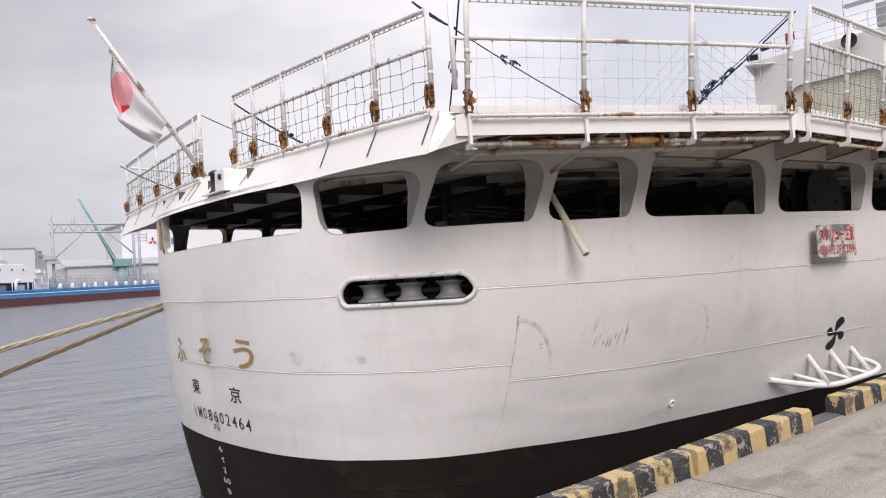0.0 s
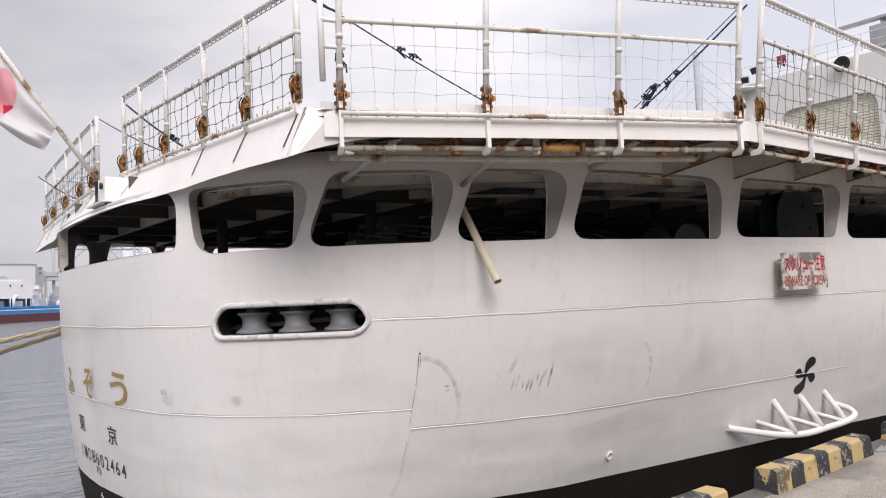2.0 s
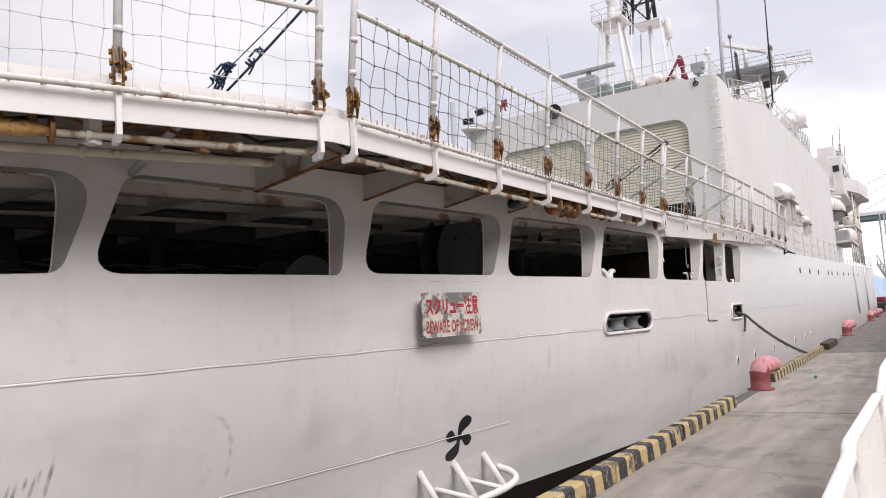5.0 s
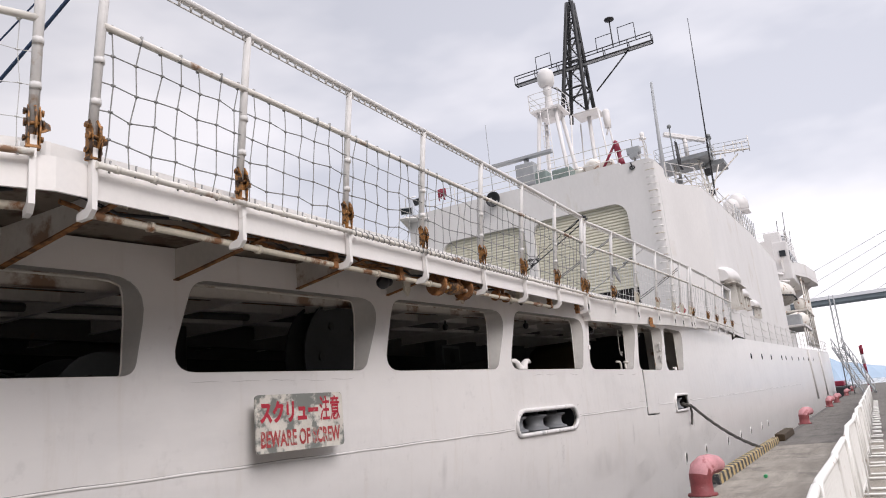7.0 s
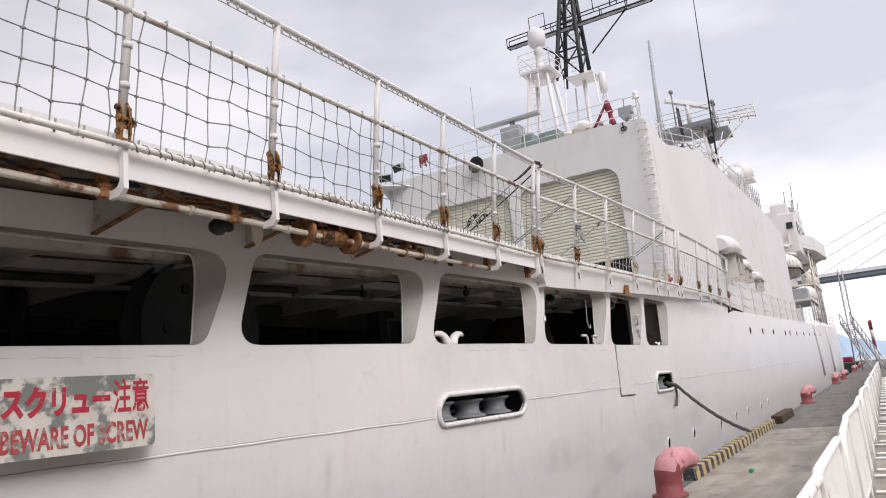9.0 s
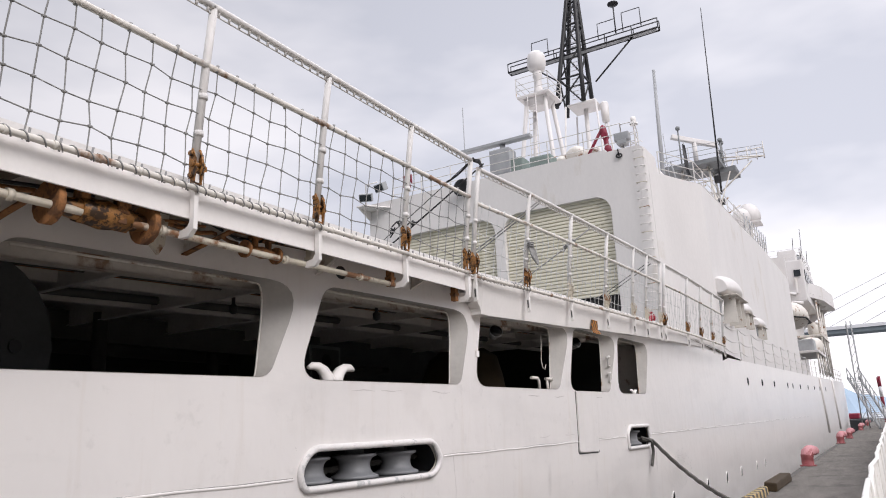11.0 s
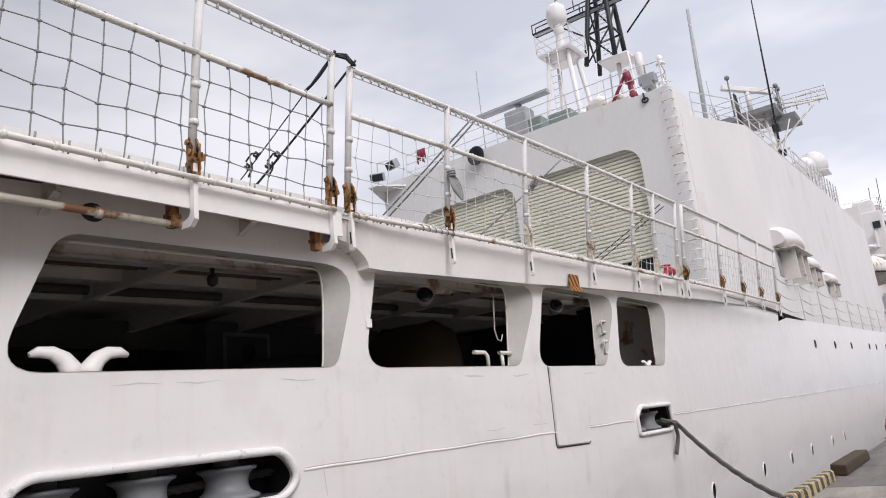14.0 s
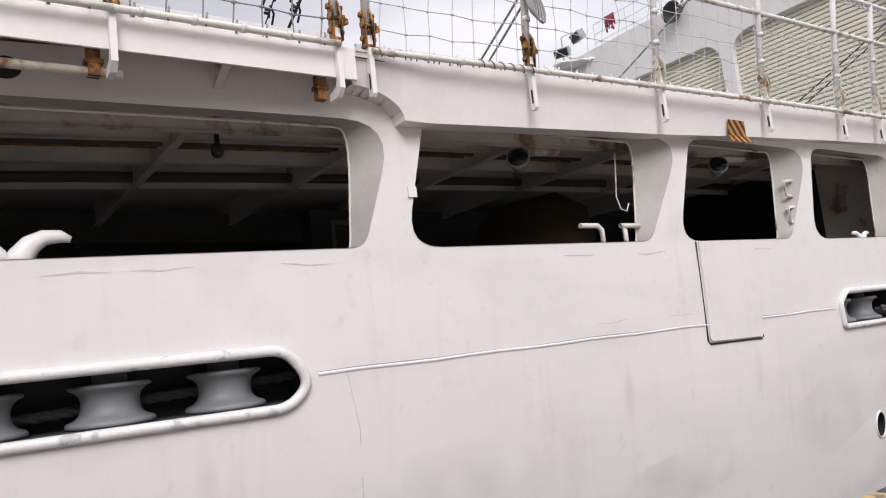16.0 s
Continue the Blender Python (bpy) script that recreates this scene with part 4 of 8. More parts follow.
tube(bm, smooth([hull(11.35, -0.62, 0.0), hull(11.7, -0.70, 0.16), hull(12.2, -0.80, 0.36), hull(12.7, -0.84, 0.46), hull(13.3, -0.82, 0.46), hull(13.85, -0.78, 0.45), hull(14.14, -0.72, 0.38), hull(14.2, -0.64, 0.22), hull(14.16, -0.58, 0.0)]), 0.050, 12)
guard = part("screw_guard", bm, M_WHITE, ship, "white tubular guard over the propeller")
for s in (12.35, 13.05, 13.72):
    for zt, wt in ((-0.30, 0.0), (-0.62, -0.28)):
        bm = bmesh.new(); tube(bm, [hull(s + wt, zt, -0.02), hull(s + 0.12, -0.80, 0.45)], 0.048 if zt > -0.5 else 0.036, 8)
        part("strut", bm, M_WHITE, guard)
bm = bmesh.new(); tube(bm, [hull(8.94 + 0.05 * math.cos(t), -0.68 + 0.05 * math.sin(t), 0.02) for t in np.linspace(0, 6.28, 13)[:-1]], 0.016, 6, closed=True)
part("eye_plate", bm, M_WHITE, ship)


def scuff(points, width, material=M_CRACK):
    """A rubbed mark on the paint, following the shell."""
    bm = bmesh.new(); cols = []
    n = len(points)
    for i, (s, z) in enumerate(points):
        a, b = points[max(i - 1, 0)], points[min(i + 1, n - 1)]
        d = Vector((b[0] - a[0], b[1] - a[1])).normalized(); w = width * math.sin(math.pi * (i + 0.6) / (n + 0.2)) * random.uniform(0.6, 1.3)
        cols.append([bm.verts.new(hull(s - d.y * w * k, z + d.x * w * k, 0.002)) for k in (-0.5, 0.5)])
    for a, b in zip(cols, cols[1:]): bm.faces.new((a[0], a[1], b[1], b[0]))
    part("scuff_mark", bm, material, ship)


def smudge(s0, z0, length, width, turn=0.0, material=M_SMUDGE, bend=0.0):
    """A soft patch of grime following the shell, length along its own axis."""
    bm = bmesh.new(); n, c, q = 10, math.cos(radians(turn)), math.sin(radians(turn)); grid = []
    for i in range(n + 1):
        u = (i / n - 0.5) * length; row = []
        for j in range(5):
            w = (j / 4 - 0.5) * width + bend * (1 - (2 * i / n - 1) ** 2)
            row.append(bm.verts.new(hull(s0 + u * c - w * q, z0 + u * q + w * c, 0.0025)))
        grid.append(row)
    for a, b in zip(grid, grid[1:]):
        for j in range(4): bm.faces.new((a[j], b[j], b[j + 1], a[j + 1])).smooth = True
    part("grime_patch", bm, material, ship)


rng_s = random.Random(21)
for k in range(8):      # slanting fender strokes
    smudge(7.20 + 0.062 * k + rng_s.uniform(-0.015, 0.015), 0.45 + 0.012 * k + rng_s.uniform(-0.05, 0.05), rng_s.uniform(0.18, 0.36), 0.026, 72 + rng_s.uniform(-4, 4), M_STREAK)
smudge(7.70, 0.56, 0.62, 0.032, 76, M_STREAK); smudge(7.18, 0.68, 0.5, 0.05, 60, M_SMUDGE)
for k in range(6):      # arc rubbed by a fender
    t = 0.15 + 0.30 * k; smudge(6.02 + 0.46 * math.sin(t), 0.24 + 0.60 * math.cos(t), 0.34, 0.075, -math.degrees(t), M_SMUDGE, 0.02)
for k in range(5):
    t = 0.35 + 0.38 * k; smudge(9.15 + 0.22 * math.sin(t), 0.42 + 0.42 * math.cos(t), 0.26, 0.05, -math.degrees(t), M_SMUDGE, 0.015)
smudge(8.5, 0.75, 2.6, 0.9, 4, M_BLOOM); smudge(10.6, 0.45, 2.2, 0.7, 6, M_BLOOM); smudge(4.2, -0.1, 2.4, 0.5, -3, M_BLOOM); smudge(9.0, -0.25, 3.0, 0.35, 8, M_BLOOM)
smudge(2.62, 0.46, 0.42, 0.20, -18); smudge(2.55, 0.53, 0.30, 0.08, 10); smudge(3.74, 0.44, 0.34, 0.13, 8); smudge(2.85, 0.30, 0.3, 0.1, 0, M_BLOOM)
smudge(6.92, 1.50, 0.5, 0.35, 80, M_BLOOM); smudge(12.5, 1.2, 1.5, 0.5, 0, M_BLOOM); smudge(6.34, 0.50, 0.10, 0.022, 12, M_STREAK); smudge(6.35, 0.45, 0.08, 0.02, 5, M_STREAK)
smudge(25.6, 0.35, 2.4, 0.8, 18, M_BLOOM); smudge(23.0, 0.1, 2.6, 0.5, 10, M_BLOOM); smudge(20.5, 0.5, 2.5, 0.6, 4, M_BLOOM); smudge(29.5, 0.6, 3.0, 0.9, 12, M_BLOOM)
for x0 in (24.1, 22.2, 18.6, 15.2, 27.6): smudge(x0, 0.95, 0.9, 0.16, 88, M_BLOOM)
scuff([(6.02, 0.92), (6.01, 0.82), (6.0, 0.7)], 0.03, M_BLACK)

# cracked paint under the sills and small dents
for s0, s1, z0, w in ((17.3, 19.6, 2.13, 0.010), (20.2, 22.9, 2.12, 0.014), (23.3, 25.0, 2.13, 0.010), (21.9, 23.2, 1.54, 0.008), (11.3, 13.6, 2.14, 0.008)):
    n = int((s1 - s0) / 0.09); z = z0; line = []
    for i in range(n + 1):
        z = z0 + 0.6 * (z - z0) + random.uniform(-0.012, 0.012); line.append((s0 + (s1 - s0) * i / n, z))
    for i in range(0, n - 3, 5):
        if random.random() < 0.75: scuff(line[i:i + 5], w, M_CRACK)
for s0, z0, r in ((23.02, 1.70, 0.07), (22.98, 1.60, 0.05), (23.08, 1.84, 0.04)):
    bm = bmesh.new(); rings = [[bm.verts.new(hull(s0 + r * k * math.cos(t), z0 + r * k * 1.2 * math.sin(t), 0.0045 * r / 0.07 * (1 - k * k) + 0.0006)) for t in np.linspace(0, 2 * math.pi, 13)[:-1]] for k in (1.0, 0.75, 0.5, 0.25)]
    for a, b in zip(rings, rings[1:]):
        for i in range(12): bm.faces.new((a[i - 1], a[i], b[i], b[i - 1])).smooth = True
    bm.faces.new(rings[-1]).smooth = True
    part("dent", bm, M_HULL, ship)

# ---- flight deck ----
SIDE_Y = lambda x: 4.40 + 0.021 * (x - 9.5)
STERN_X = lambda y: 4.68 - 0.045 * min(max(min(y, 2 * YC - y) - 6.3, 0), 5.8)
CORNER_A, CORNER_B = (4.78, 6.12), (9.35, 4.40)
starboard = [(STERN_X(y), y) for y in (12.1, 10.5, 8.5, 6.45)] + [CORNER_A, (6.28, 5.53), (7.71, 4.99), CORNER_B, (12, 4.46), (16, 4.55), (20.0, 4.62)]
edge_all = starboard + [(x, hull(s_at(x), edge_z(x)).y - 0.005) for x in (20.6, 24, 30, 39.6)]
def camber(x, y): return 0.16 * (1 - min(1.0, abs(y - YC) / 7.6) ** 2)
bm = bmesh.new()
n = 9
rows = []
for x, y in edge_all:
    rows.append([(x, y + (2 * YC - 2 * y) * i / n) for i in range(n + 1)])
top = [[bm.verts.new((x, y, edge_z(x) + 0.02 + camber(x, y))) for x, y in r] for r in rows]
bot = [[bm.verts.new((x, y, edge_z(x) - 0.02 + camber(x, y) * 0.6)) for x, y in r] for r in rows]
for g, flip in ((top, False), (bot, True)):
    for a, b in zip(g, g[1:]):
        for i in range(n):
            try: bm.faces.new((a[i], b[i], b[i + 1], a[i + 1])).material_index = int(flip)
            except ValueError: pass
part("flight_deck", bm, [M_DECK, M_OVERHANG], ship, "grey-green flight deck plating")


def stern_lean(y): return float(np.interp(min(y, 2 * YC - y), (9.2, 9.62, 10.6, 12.1), (0.22, 0.29, 0.42, 0.39)))
def edge_strip(pts, ztop, zbot, lean=0.0, thick=0.02):
    bm = bmesh.new(); a, b = [], []
    for i, (x, y) in enumerate(pts):
        p, q = Vector(pts[max(i - 1, 0)]), Vector(pts[min(i + 1, len(pts) - 1)])
        d = (q - p).normalized(); nrm = Vector((-d.y, d.x)) * (1 if (-d.y * (x - 30) + d.x * (y - YC)) > 0 else -1)
        a.append([bm.verts.new((x + nrm.x * o, y + nrm.y * o, ztop(x, y))) for o in (0.0, -thick)])
        k_ = stern_lean(y) if lean else 0.0
        b.append([bm.verts.new((x + nrm.x * (o + k_), y + nrm.y * (o + k_), zbot(x, y))) for o in (0.0, -thick)])
    for i in range(len(pts) - 1):
        for quad in ((a[i][0], a[i + 1][0], b[i + 1][0], b[i][0]), (a[i][1], b[i][1], b[i + 1][1], a[i + 1][1]), (a[i][0], a[i][1], a[i + 1][1], a[i + 1][0]), (b[i][0], b[i + 1][0], b[i + 1][1], b[i][1])):
            bm.faces.new(quad)
    return bm


stern_pts = [(STERN_X(y), y) for y in np.linspace(6.3, 2 * YC - 6.3, 16)]
cham = [CORNER_A, (6.28, 5.53), (7.71, 4.99), CORNER_B]
side_pts = [CORNER_B, (12, 4.46), (16, 4.55), (19.85, 4.618)]
zs = lambda x, y: 3.42 + 0.11 * (1 - (abs(y - YC) / 6.05) ** 2)
part("deck_edge", edge_strip(stern_pts, lambda x, y: zs(x, y), lambda x, y: 2.965 - 0.05 * max(0.0, 1 - (min(y, 2 * YC - y) - 6.3) / 1.2), 0.22), M_WHITE, ship, "sloping white plate below the stern deck edge")
for pts in (cham, side_pts, [(x, 2 * YC - y) for x, y in cham], [(x, 2 * YC - y) for x, y in side_pts]):
    part("deck_edge", edge_strip(pts, lambda x, y: edge_z(x) + 0.035, lambda x, y: edge_z(x) - 0.19), M_WHITE, ship)
for sgn in (1, -1):
    yy = lambda y: y if sgn > 0 else 2 * YC - y
    bm = bmesh.new(); cols = []
    for k in range(13):
        u = k / 12; q = 1.15 * u; top = Vector((4.70 + (0.08 + 0.936 * q) * min(1, u * 12 + 0.01), 6.27 - (0.15 + 0.352 * q) * min(1, u * 12), 3.42 - 0.05 * min(1, u * 12)))
        low = Vector((4.46 + 1.40 * u, 6.315 - 0.60 * u, 2.915 + 0.235 * (1 - (1 - u) ** 2.4)))
        cols.append([bm.verts.new((p.x + o * 0.012, yy(p.y + o * 0.015), p.z)) for p, o in ((top, 0), (low, 0), (low, 1), (top, 1))])
    for p, q in zip(cols, cols[1:]):
        for k in range(4): bm.faces.new((p[k], q[k], q[(k + 1) % 4], p[(k + 1) % 4]))
    part("corner_bracket", bm, M_WHITE, ship)
# ceiling of the mooring deck with its beams
for k in range(16):
    x = 5.30 + 1.52 * k; bm = bmesh.new()
    y0 = float(plan(s_at(max(x, 4.9)))[1]) + 0.42
    box(bm, x - 0.008, x + 0.008, y0, 2 * YC - y0, edge_z(x) - 0.30, edge_z(x) + 0.02)
    box(bm, x - 0.035, x + 0.035, y0, 2 * YC - y0, edge_z(x) - 0.312, edge_z(x) - 0.30)
    part("deck_beam", bm, M_DECKHEAD, ship)
bm = bmesh.new()
for y in (9.2, 10.6, 12.1, 13.6, 15.0, 16.4, 17.6):
    xg = float(np.interp(-min(y, 2 * YC - y), -CURVE[:200, 1], CURVE[:200, 0])) + 0.15
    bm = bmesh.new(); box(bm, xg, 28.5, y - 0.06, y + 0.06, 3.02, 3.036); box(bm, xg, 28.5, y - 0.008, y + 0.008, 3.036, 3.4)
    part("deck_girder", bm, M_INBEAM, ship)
# pale struts up to the canted deck edge, and rust-edged knees under the straight overhang
for a, b in (((6.96, 6.73, 2.86), (6.80, 5.47, 3.24)), ((8.59, 6.13, 3.08), (8.27, 4.97, 3.27)), ((5.75, 7.40, 2.95), (5.62, 5.95, 3.22))):
    bm = bmesh.new(); tube(bm, [a, b], 0.034, 8); box(bm, b[0] - 0.06, b[0] + 0.06, b[1] - 0.05, b[1] + 0.05, b[2] - 0.02, b[2] + 0.09, 0.008)
    part("strut", bm, M_UNDER, ship)
for k in range(7):
    x = 9.86 + 1.52 * k; ys, ye = hull(s_at(x), 3.2).y + 0.01, SIDE_Y(x) + 0.03; z0, z1 = 3.05 + 0.03 * (x - 9.86), edge_z(x) - 0.12
    if k > 4: ye = ys - 0.22
    bm = bmesh.new(); plate(bm, [(x, ys, edge_z(x) - 0.02), (x, ye, edge_z(x) - 0.02), (x, ye, z1), (x, ys, z0)], (0.014, 0, 0))
    kn = part("deck_knee", bm, M_UNDER, ship, "pale knee plate with a rusted lower edge")
    bm = bmesh.new(); plate(bm, [(x - 0.02, ye, z1 - 0.004), (x + 0.034, ye, z1 - 0.004), (x + 0.034, ys, z0 - 0.004), (x - 0.02, ys, z0 - 0.004)], (0, 0, -0.012)); part("flange", bm, M_RUST if k < 5 else M_UNDER, kn)
# pale longitudinal girders under the deckhead, following the shell
for d, deep, u0 in ((0.36, 0.40, 3.3), (1.05, 0.26, 4.2), (1.75, 0.26, 5.2), (2.5, 0.30, 6.4)):
    bm = bmesh.new(); web, fl = [], []
    for u in np.linspace(u0, 28.0, 34):
        p = hull(u, 3.2, -d); z = edge_z(p.x); n_ = (hull(u, 3.2, 0.0) - hull(u, 3.2, -1.0)) * 0.04
        web.append((bm.verts.new((p.x, p.y, z - 0.03)), bm.verts.new((p.x, p.y, z - deep))))
        fl.append((bm.verts.new((p.x - n_.x, p.y - n_.y, z - deep)), bm.verts.new((p.x + n_.x, p.y + n_.y, z - deep))))
    for g in (web, fl):
        for a, b in zip(g, g[1:]): bm.faces.new((a[0], b[0], b[1], a[1]))
    part("deck_girder", bm, M_UNDER if d < 0.5 else M_DECKHEAD, ship)
# painted deckhead plating over the mooring deck, with a run of pipe and cable below it
bm = bmesh.new(); cols = []
for u in np.linspace(1.2, 28.5, 40):
    p = hull(u, 3.2, -0.08); p.x = max(p.x, STERN_X(p.y) + 0.03); cols.append([bm.verts.new((p.x, y, edge_z(p.x) - 0.03)) for y in (p.y, 0.5 * (p.y + YC), YC, 2 * YC - p.y)])
for u, w in zip(cols, cols[1:]):
    for k in range(3): bm.faces.new((u[k], w[k], w[k + 1], u[k + 1]))
part("deckhead", bm, M_DECKHEAD, ship, "pale rust-stained deckhead plating")
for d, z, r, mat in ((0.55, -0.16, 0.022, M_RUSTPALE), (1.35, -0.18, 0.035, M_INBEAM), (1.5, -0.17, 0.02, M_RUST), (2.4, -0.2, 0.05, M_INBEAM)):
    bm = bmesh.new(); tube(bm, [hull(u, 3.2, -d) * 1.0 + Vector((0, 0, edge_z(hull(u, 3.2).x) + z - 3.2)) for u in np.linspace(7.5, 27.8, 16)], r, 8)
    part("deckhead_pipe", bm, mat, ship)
# flat dark disc laid on the shell as the shaded drain hole
bm = bmesh.new(); bm.faces.new([bm.verts.new(hull(s_at(17.8) + 0.085 * math.cos(t), 3.34 + 0.07 * math.sin(t), 0.004)) for t in np.linspace(0, 2 * math.pi, 17)[:-1]])
part("drain_hole", bm, M_DARK, ship)

# ---- guard stanchions, rails and nets ----
def clamp_mesh(rusty=True, store={}):
    mesh = store.setdefault(rusty, [None])
    if mesh[0] is None:
        bm = bmesh.new()
        for k in (-1, 1):
            plate(bm, [(k * 0.030, -0.035, -0.15), (k * 0.030, 0.03, -0.15), (k * 0.030, 0.03, 0.09), (k * 0.030, -0.005, 0.12), (k * 0.030, -0.045, 0.04), (k * 0.030, -0.05, -0.06)], (k * 0.009, 0, 0))
        box(bm, -0.045, 0.045, -0.03, 0.035, -0.165, -0.145, 0.004); box(bm, -0.028, 0.028, -0.02, 0.02, -0.15, -0.03, 0.004)
        for y, z, r in ((0.0, 0.075, 0.013), (-0.02, -0.005, 0.016), (0.0, -0.10, 0.012)):
            tube(bm, [(-0.062, y, z), (0.062, y, z)], r, 8); tube(bm, [(-0.060, y, z), (-0.046, y, z)], r * 1.8, 6); tube(bm, [(0.046, y, z), (0.060, y, z)], r * 1.8, 6)
        plate(bm, [(0.045, -0.01, 0.03), (0.095, -0.02, 0.0), (0.10, -0.02, -0.035), (0.045, -0.01, -0.06)], (0, 0.012, 0))
        tube(bm, [(0.0, -0.045, 0.10), (0.0, -0.075, 0.05), (0.005, -0.08, -0.02), (0.0, -0.05, -0.09)], 0.010, 6)
        mesh[0] = bpy.data.meshes.new("clamp"); bm.to_mesh(mesh[0]); bm.free(); mesh[0].materials.append(M_CLAMP if rusty else M_RUSTPALE)
    return mesh[0]


def stanchion(foot, z_edge, h_top, out, hook, paint=M_RAIL, rusty=True, strap=False, lean=0.17):
    """Hinged stanchion: J-bracket below the edge, rusty clamp, round post that leans a little outwards."""
    x, y = foot; ox, oy = out
    bm = bmesh.new()
    tube(bm, [(x, y, z_edge + 0.10), (x + ox * lean * 0.6, y + oy * lean * 0.6, z_edge + h_top * 0.66), (x + ox * lean, y + oy * lean, z_edge + h_top)], 0.032, 10)
    for hh in (0.45, 0.74):
        k = hh / h_top
        tube(bm, [(x + ox * lean * k, y + oy * lean * k, z_edge + hh - 0.012), (x + ox * lean * k, y + oy * lean * k, z_edge + hh + 0.03)], 0.0355, 8)
    st = part("stanchion", bm, paint, ship)
    bm = bmesh.new(); s = Vector((-oy, ox, 0))
    q = Vector((x, y, 0)) + Vector((ox, oy, 0)) * 0.055
    pl = [(0.0, 0.14), (0.0, -hook), (-0.05, -hook - 0.05), (-0.16, -hook - 0.05), (-0.16, -hook + 0.0), (-0.07, -hook + 0.02), (-0.045, -hook + 0.06), (-0.045, 0.14)]
    if strap: pl = [(0.0, 0.14), (0.0, -hook + 0.02), (-0.015, -hook), (-0.05, -hook), (-0.05, 0.14)]
    plate(bm, [Vector((q.x + ox * a - s.x * 0.019, q.y + oy * a - s.y * 0.019, z_edge + b)) for a, b in pl], s * 0.038)
    bmesh.ops.remove_doubles(bm, verts=bm.verts, dist=1e-5)
    br = part("bracket", bm, M_WHITE, st)
    if strap and hook > 0.1:
        # dark plate laid over the strap in place of a shaded slot
        bm = bmesh.new(); plate(bm, [Vector((q.x + ox * a - s.x * 0.022, q.y + oy * a - s.y * 0.022, z_edge + b)) for a, b in ((-0.012, -hook + 0.06), (-0.012, -hook + 0.16), (-0.03, -hook + 0.17), (-0.03, -hook + 0.05))], s * 0.045); part("slot", bm, M_DARK, br)
    ang = math.atan2(-ox, oy) + math.pi
    c = shared("clamp", clamp_mesh(rusty), st, Matrix.Translation((x + ox * 0.03, y + oy * 0.03, z_edge + 0.22)) @ Matrix.Rotation(ang, 4, "Z") @ Matrix.Diagonal((0.95, 0.95, 1.0, 1)))
    if rusty: c["label"] = "heavily rusted hinge clamp"
    return st


def rails(a, b, za, zb, out, h_top, h_mid, net=True, lash=True, drop=0.02, cord=0.0055, net_mat=M_NET, lean=0.17):
    """Top and middle rail of one panel, its lashings and its rope net."""
    ox, oy = out
    A, B = Vector((*a, za)), Vector((*b, zb)); L = (B - A).length
    def at(u, h):
        k = h / 1.45
        return A.lerp(B, u) + Vector((ox * lean * k, oy * lean * k, h))
    bm = bmesh.new(); tube(bm, [at(i / 6, h_top) for i in range(7)], 0.030, 8)
    n = max(3, int(L / 0.105))
    for i in range(n if lash else 0):
        u = (i + 0.5) / n
        p = at(u, h_top); tube(bm, [p + Vector((0, 0, 0.01)), p - Vector((0.01, 0, 0.062))], 0.012, 5)
    if lash: tube(bm, [at(i / 6, h_top - 0.062) for i in range(7)], 0.007, 5)
    part("top_rail", bm, M_RAIL, ship)
    bm = bmesh.new(); tube(bm, [at(i / 6, h_mid) for i in range(7)], 0.026, 8)
    part("middle_rail", bm, M_WORN, ship)
    bm = bmesh.new(); tube(bm, [at(i / 6, 0.0) + Vector((ox * 0.07, oy * 0.07, 0.02)) for i in range(7)], 0.024, 8)
    for i in range(int(L / 0.3)):
        p, q = at((i + 0.45) * 0.3 / L, 0.0), at((i + 0.55) * 0.3 / L, 0.0)
        tube(bm, [p + Vector((ox * 0.07, oy * 0.07, 0.02)), q + Vector((ox * 0.07, oy * 0.07, 0.02))], 0.030, 8)
    part("foot_rail", bm, M_WORN, ship)
    if not net: return
    bm = bmesh.new()
    nc, nr = max(3, round(L / 0.20)), (5 if h_mid > 0.95 else 4)
    grid = [[at((i + 0.5) / nc, drop + (h_mid - drop) * j / nr) + Vector((random.uniform(-.018, .018), random.uniform(-.018, .018), random.uniform(-.016, .016) if 0 < j < nr else 0)) for j in range(nr + 1)] for i in range(nc)]
    for i in range(nc):
        tube(bm, grid[i], cord, 4, caps=False)
        p = grid[i][nr]; tube(bm, [p + Vector((-.012, 0, -0.03)), p + Vector((0, 0, 0.035))], 0.014, 5)
        p = grid[i][0] + Vector((ox * 0.06, oy * 0.06, 0)); tube(bm, [p + Vector((0, 0, -.028)), p + Vector((0.01, 0, 0.06))], 0.008, 5)
    for j in range(1, nr):
        tube(bm, [at(0, drop + (h_mid - drop) * j / nr)] + [g[j] for g in grid] + [at(1, drop + (h_mid - drop) * j / nr)], cord, 4, caps=False)
        for g in grid: tube(bm, [g[j] - Vector((0.015, 0.004, 0.004)), g[j] + Vector((0.015, 0.004, 0.004))], cord * 1.9, 5)
    part("safety_net", bm, net_mat, ship, "grey knotted rope safety net")


SIDE_OUT, CH_OUT, ST_OUT = (0.0, -1.0), Vector((-0.35, -0.936)).normalized()[:], (-1.0, 0.0)
side_x = [9.58, 10.92, 12.36, 13.84, 15.40, 16.82, 18.28, 19.70]
for x in side_x: stanchion((x, SIDE_Y(x)), edge_z(x), 1.50, SIDE_OUT, 0.28)
for a, b in zip(side_x, side_x[1:]): rails((a, SIDE_Y(a)), (b, SIDE_Y(b)), edge_z(a), edge_z(b), SIDE_OUT, 1.48, 1.0)
deck_x = [19.97, 21.42, 23.0, 24.68, 26.22, 27.12, 28.15, 28.5, 30.7, 32.4, 34.1, 36.0]
fwd_y = lambda x: hull(s_at(max(x, 20.75)), edge_z(x)).y - 0.05
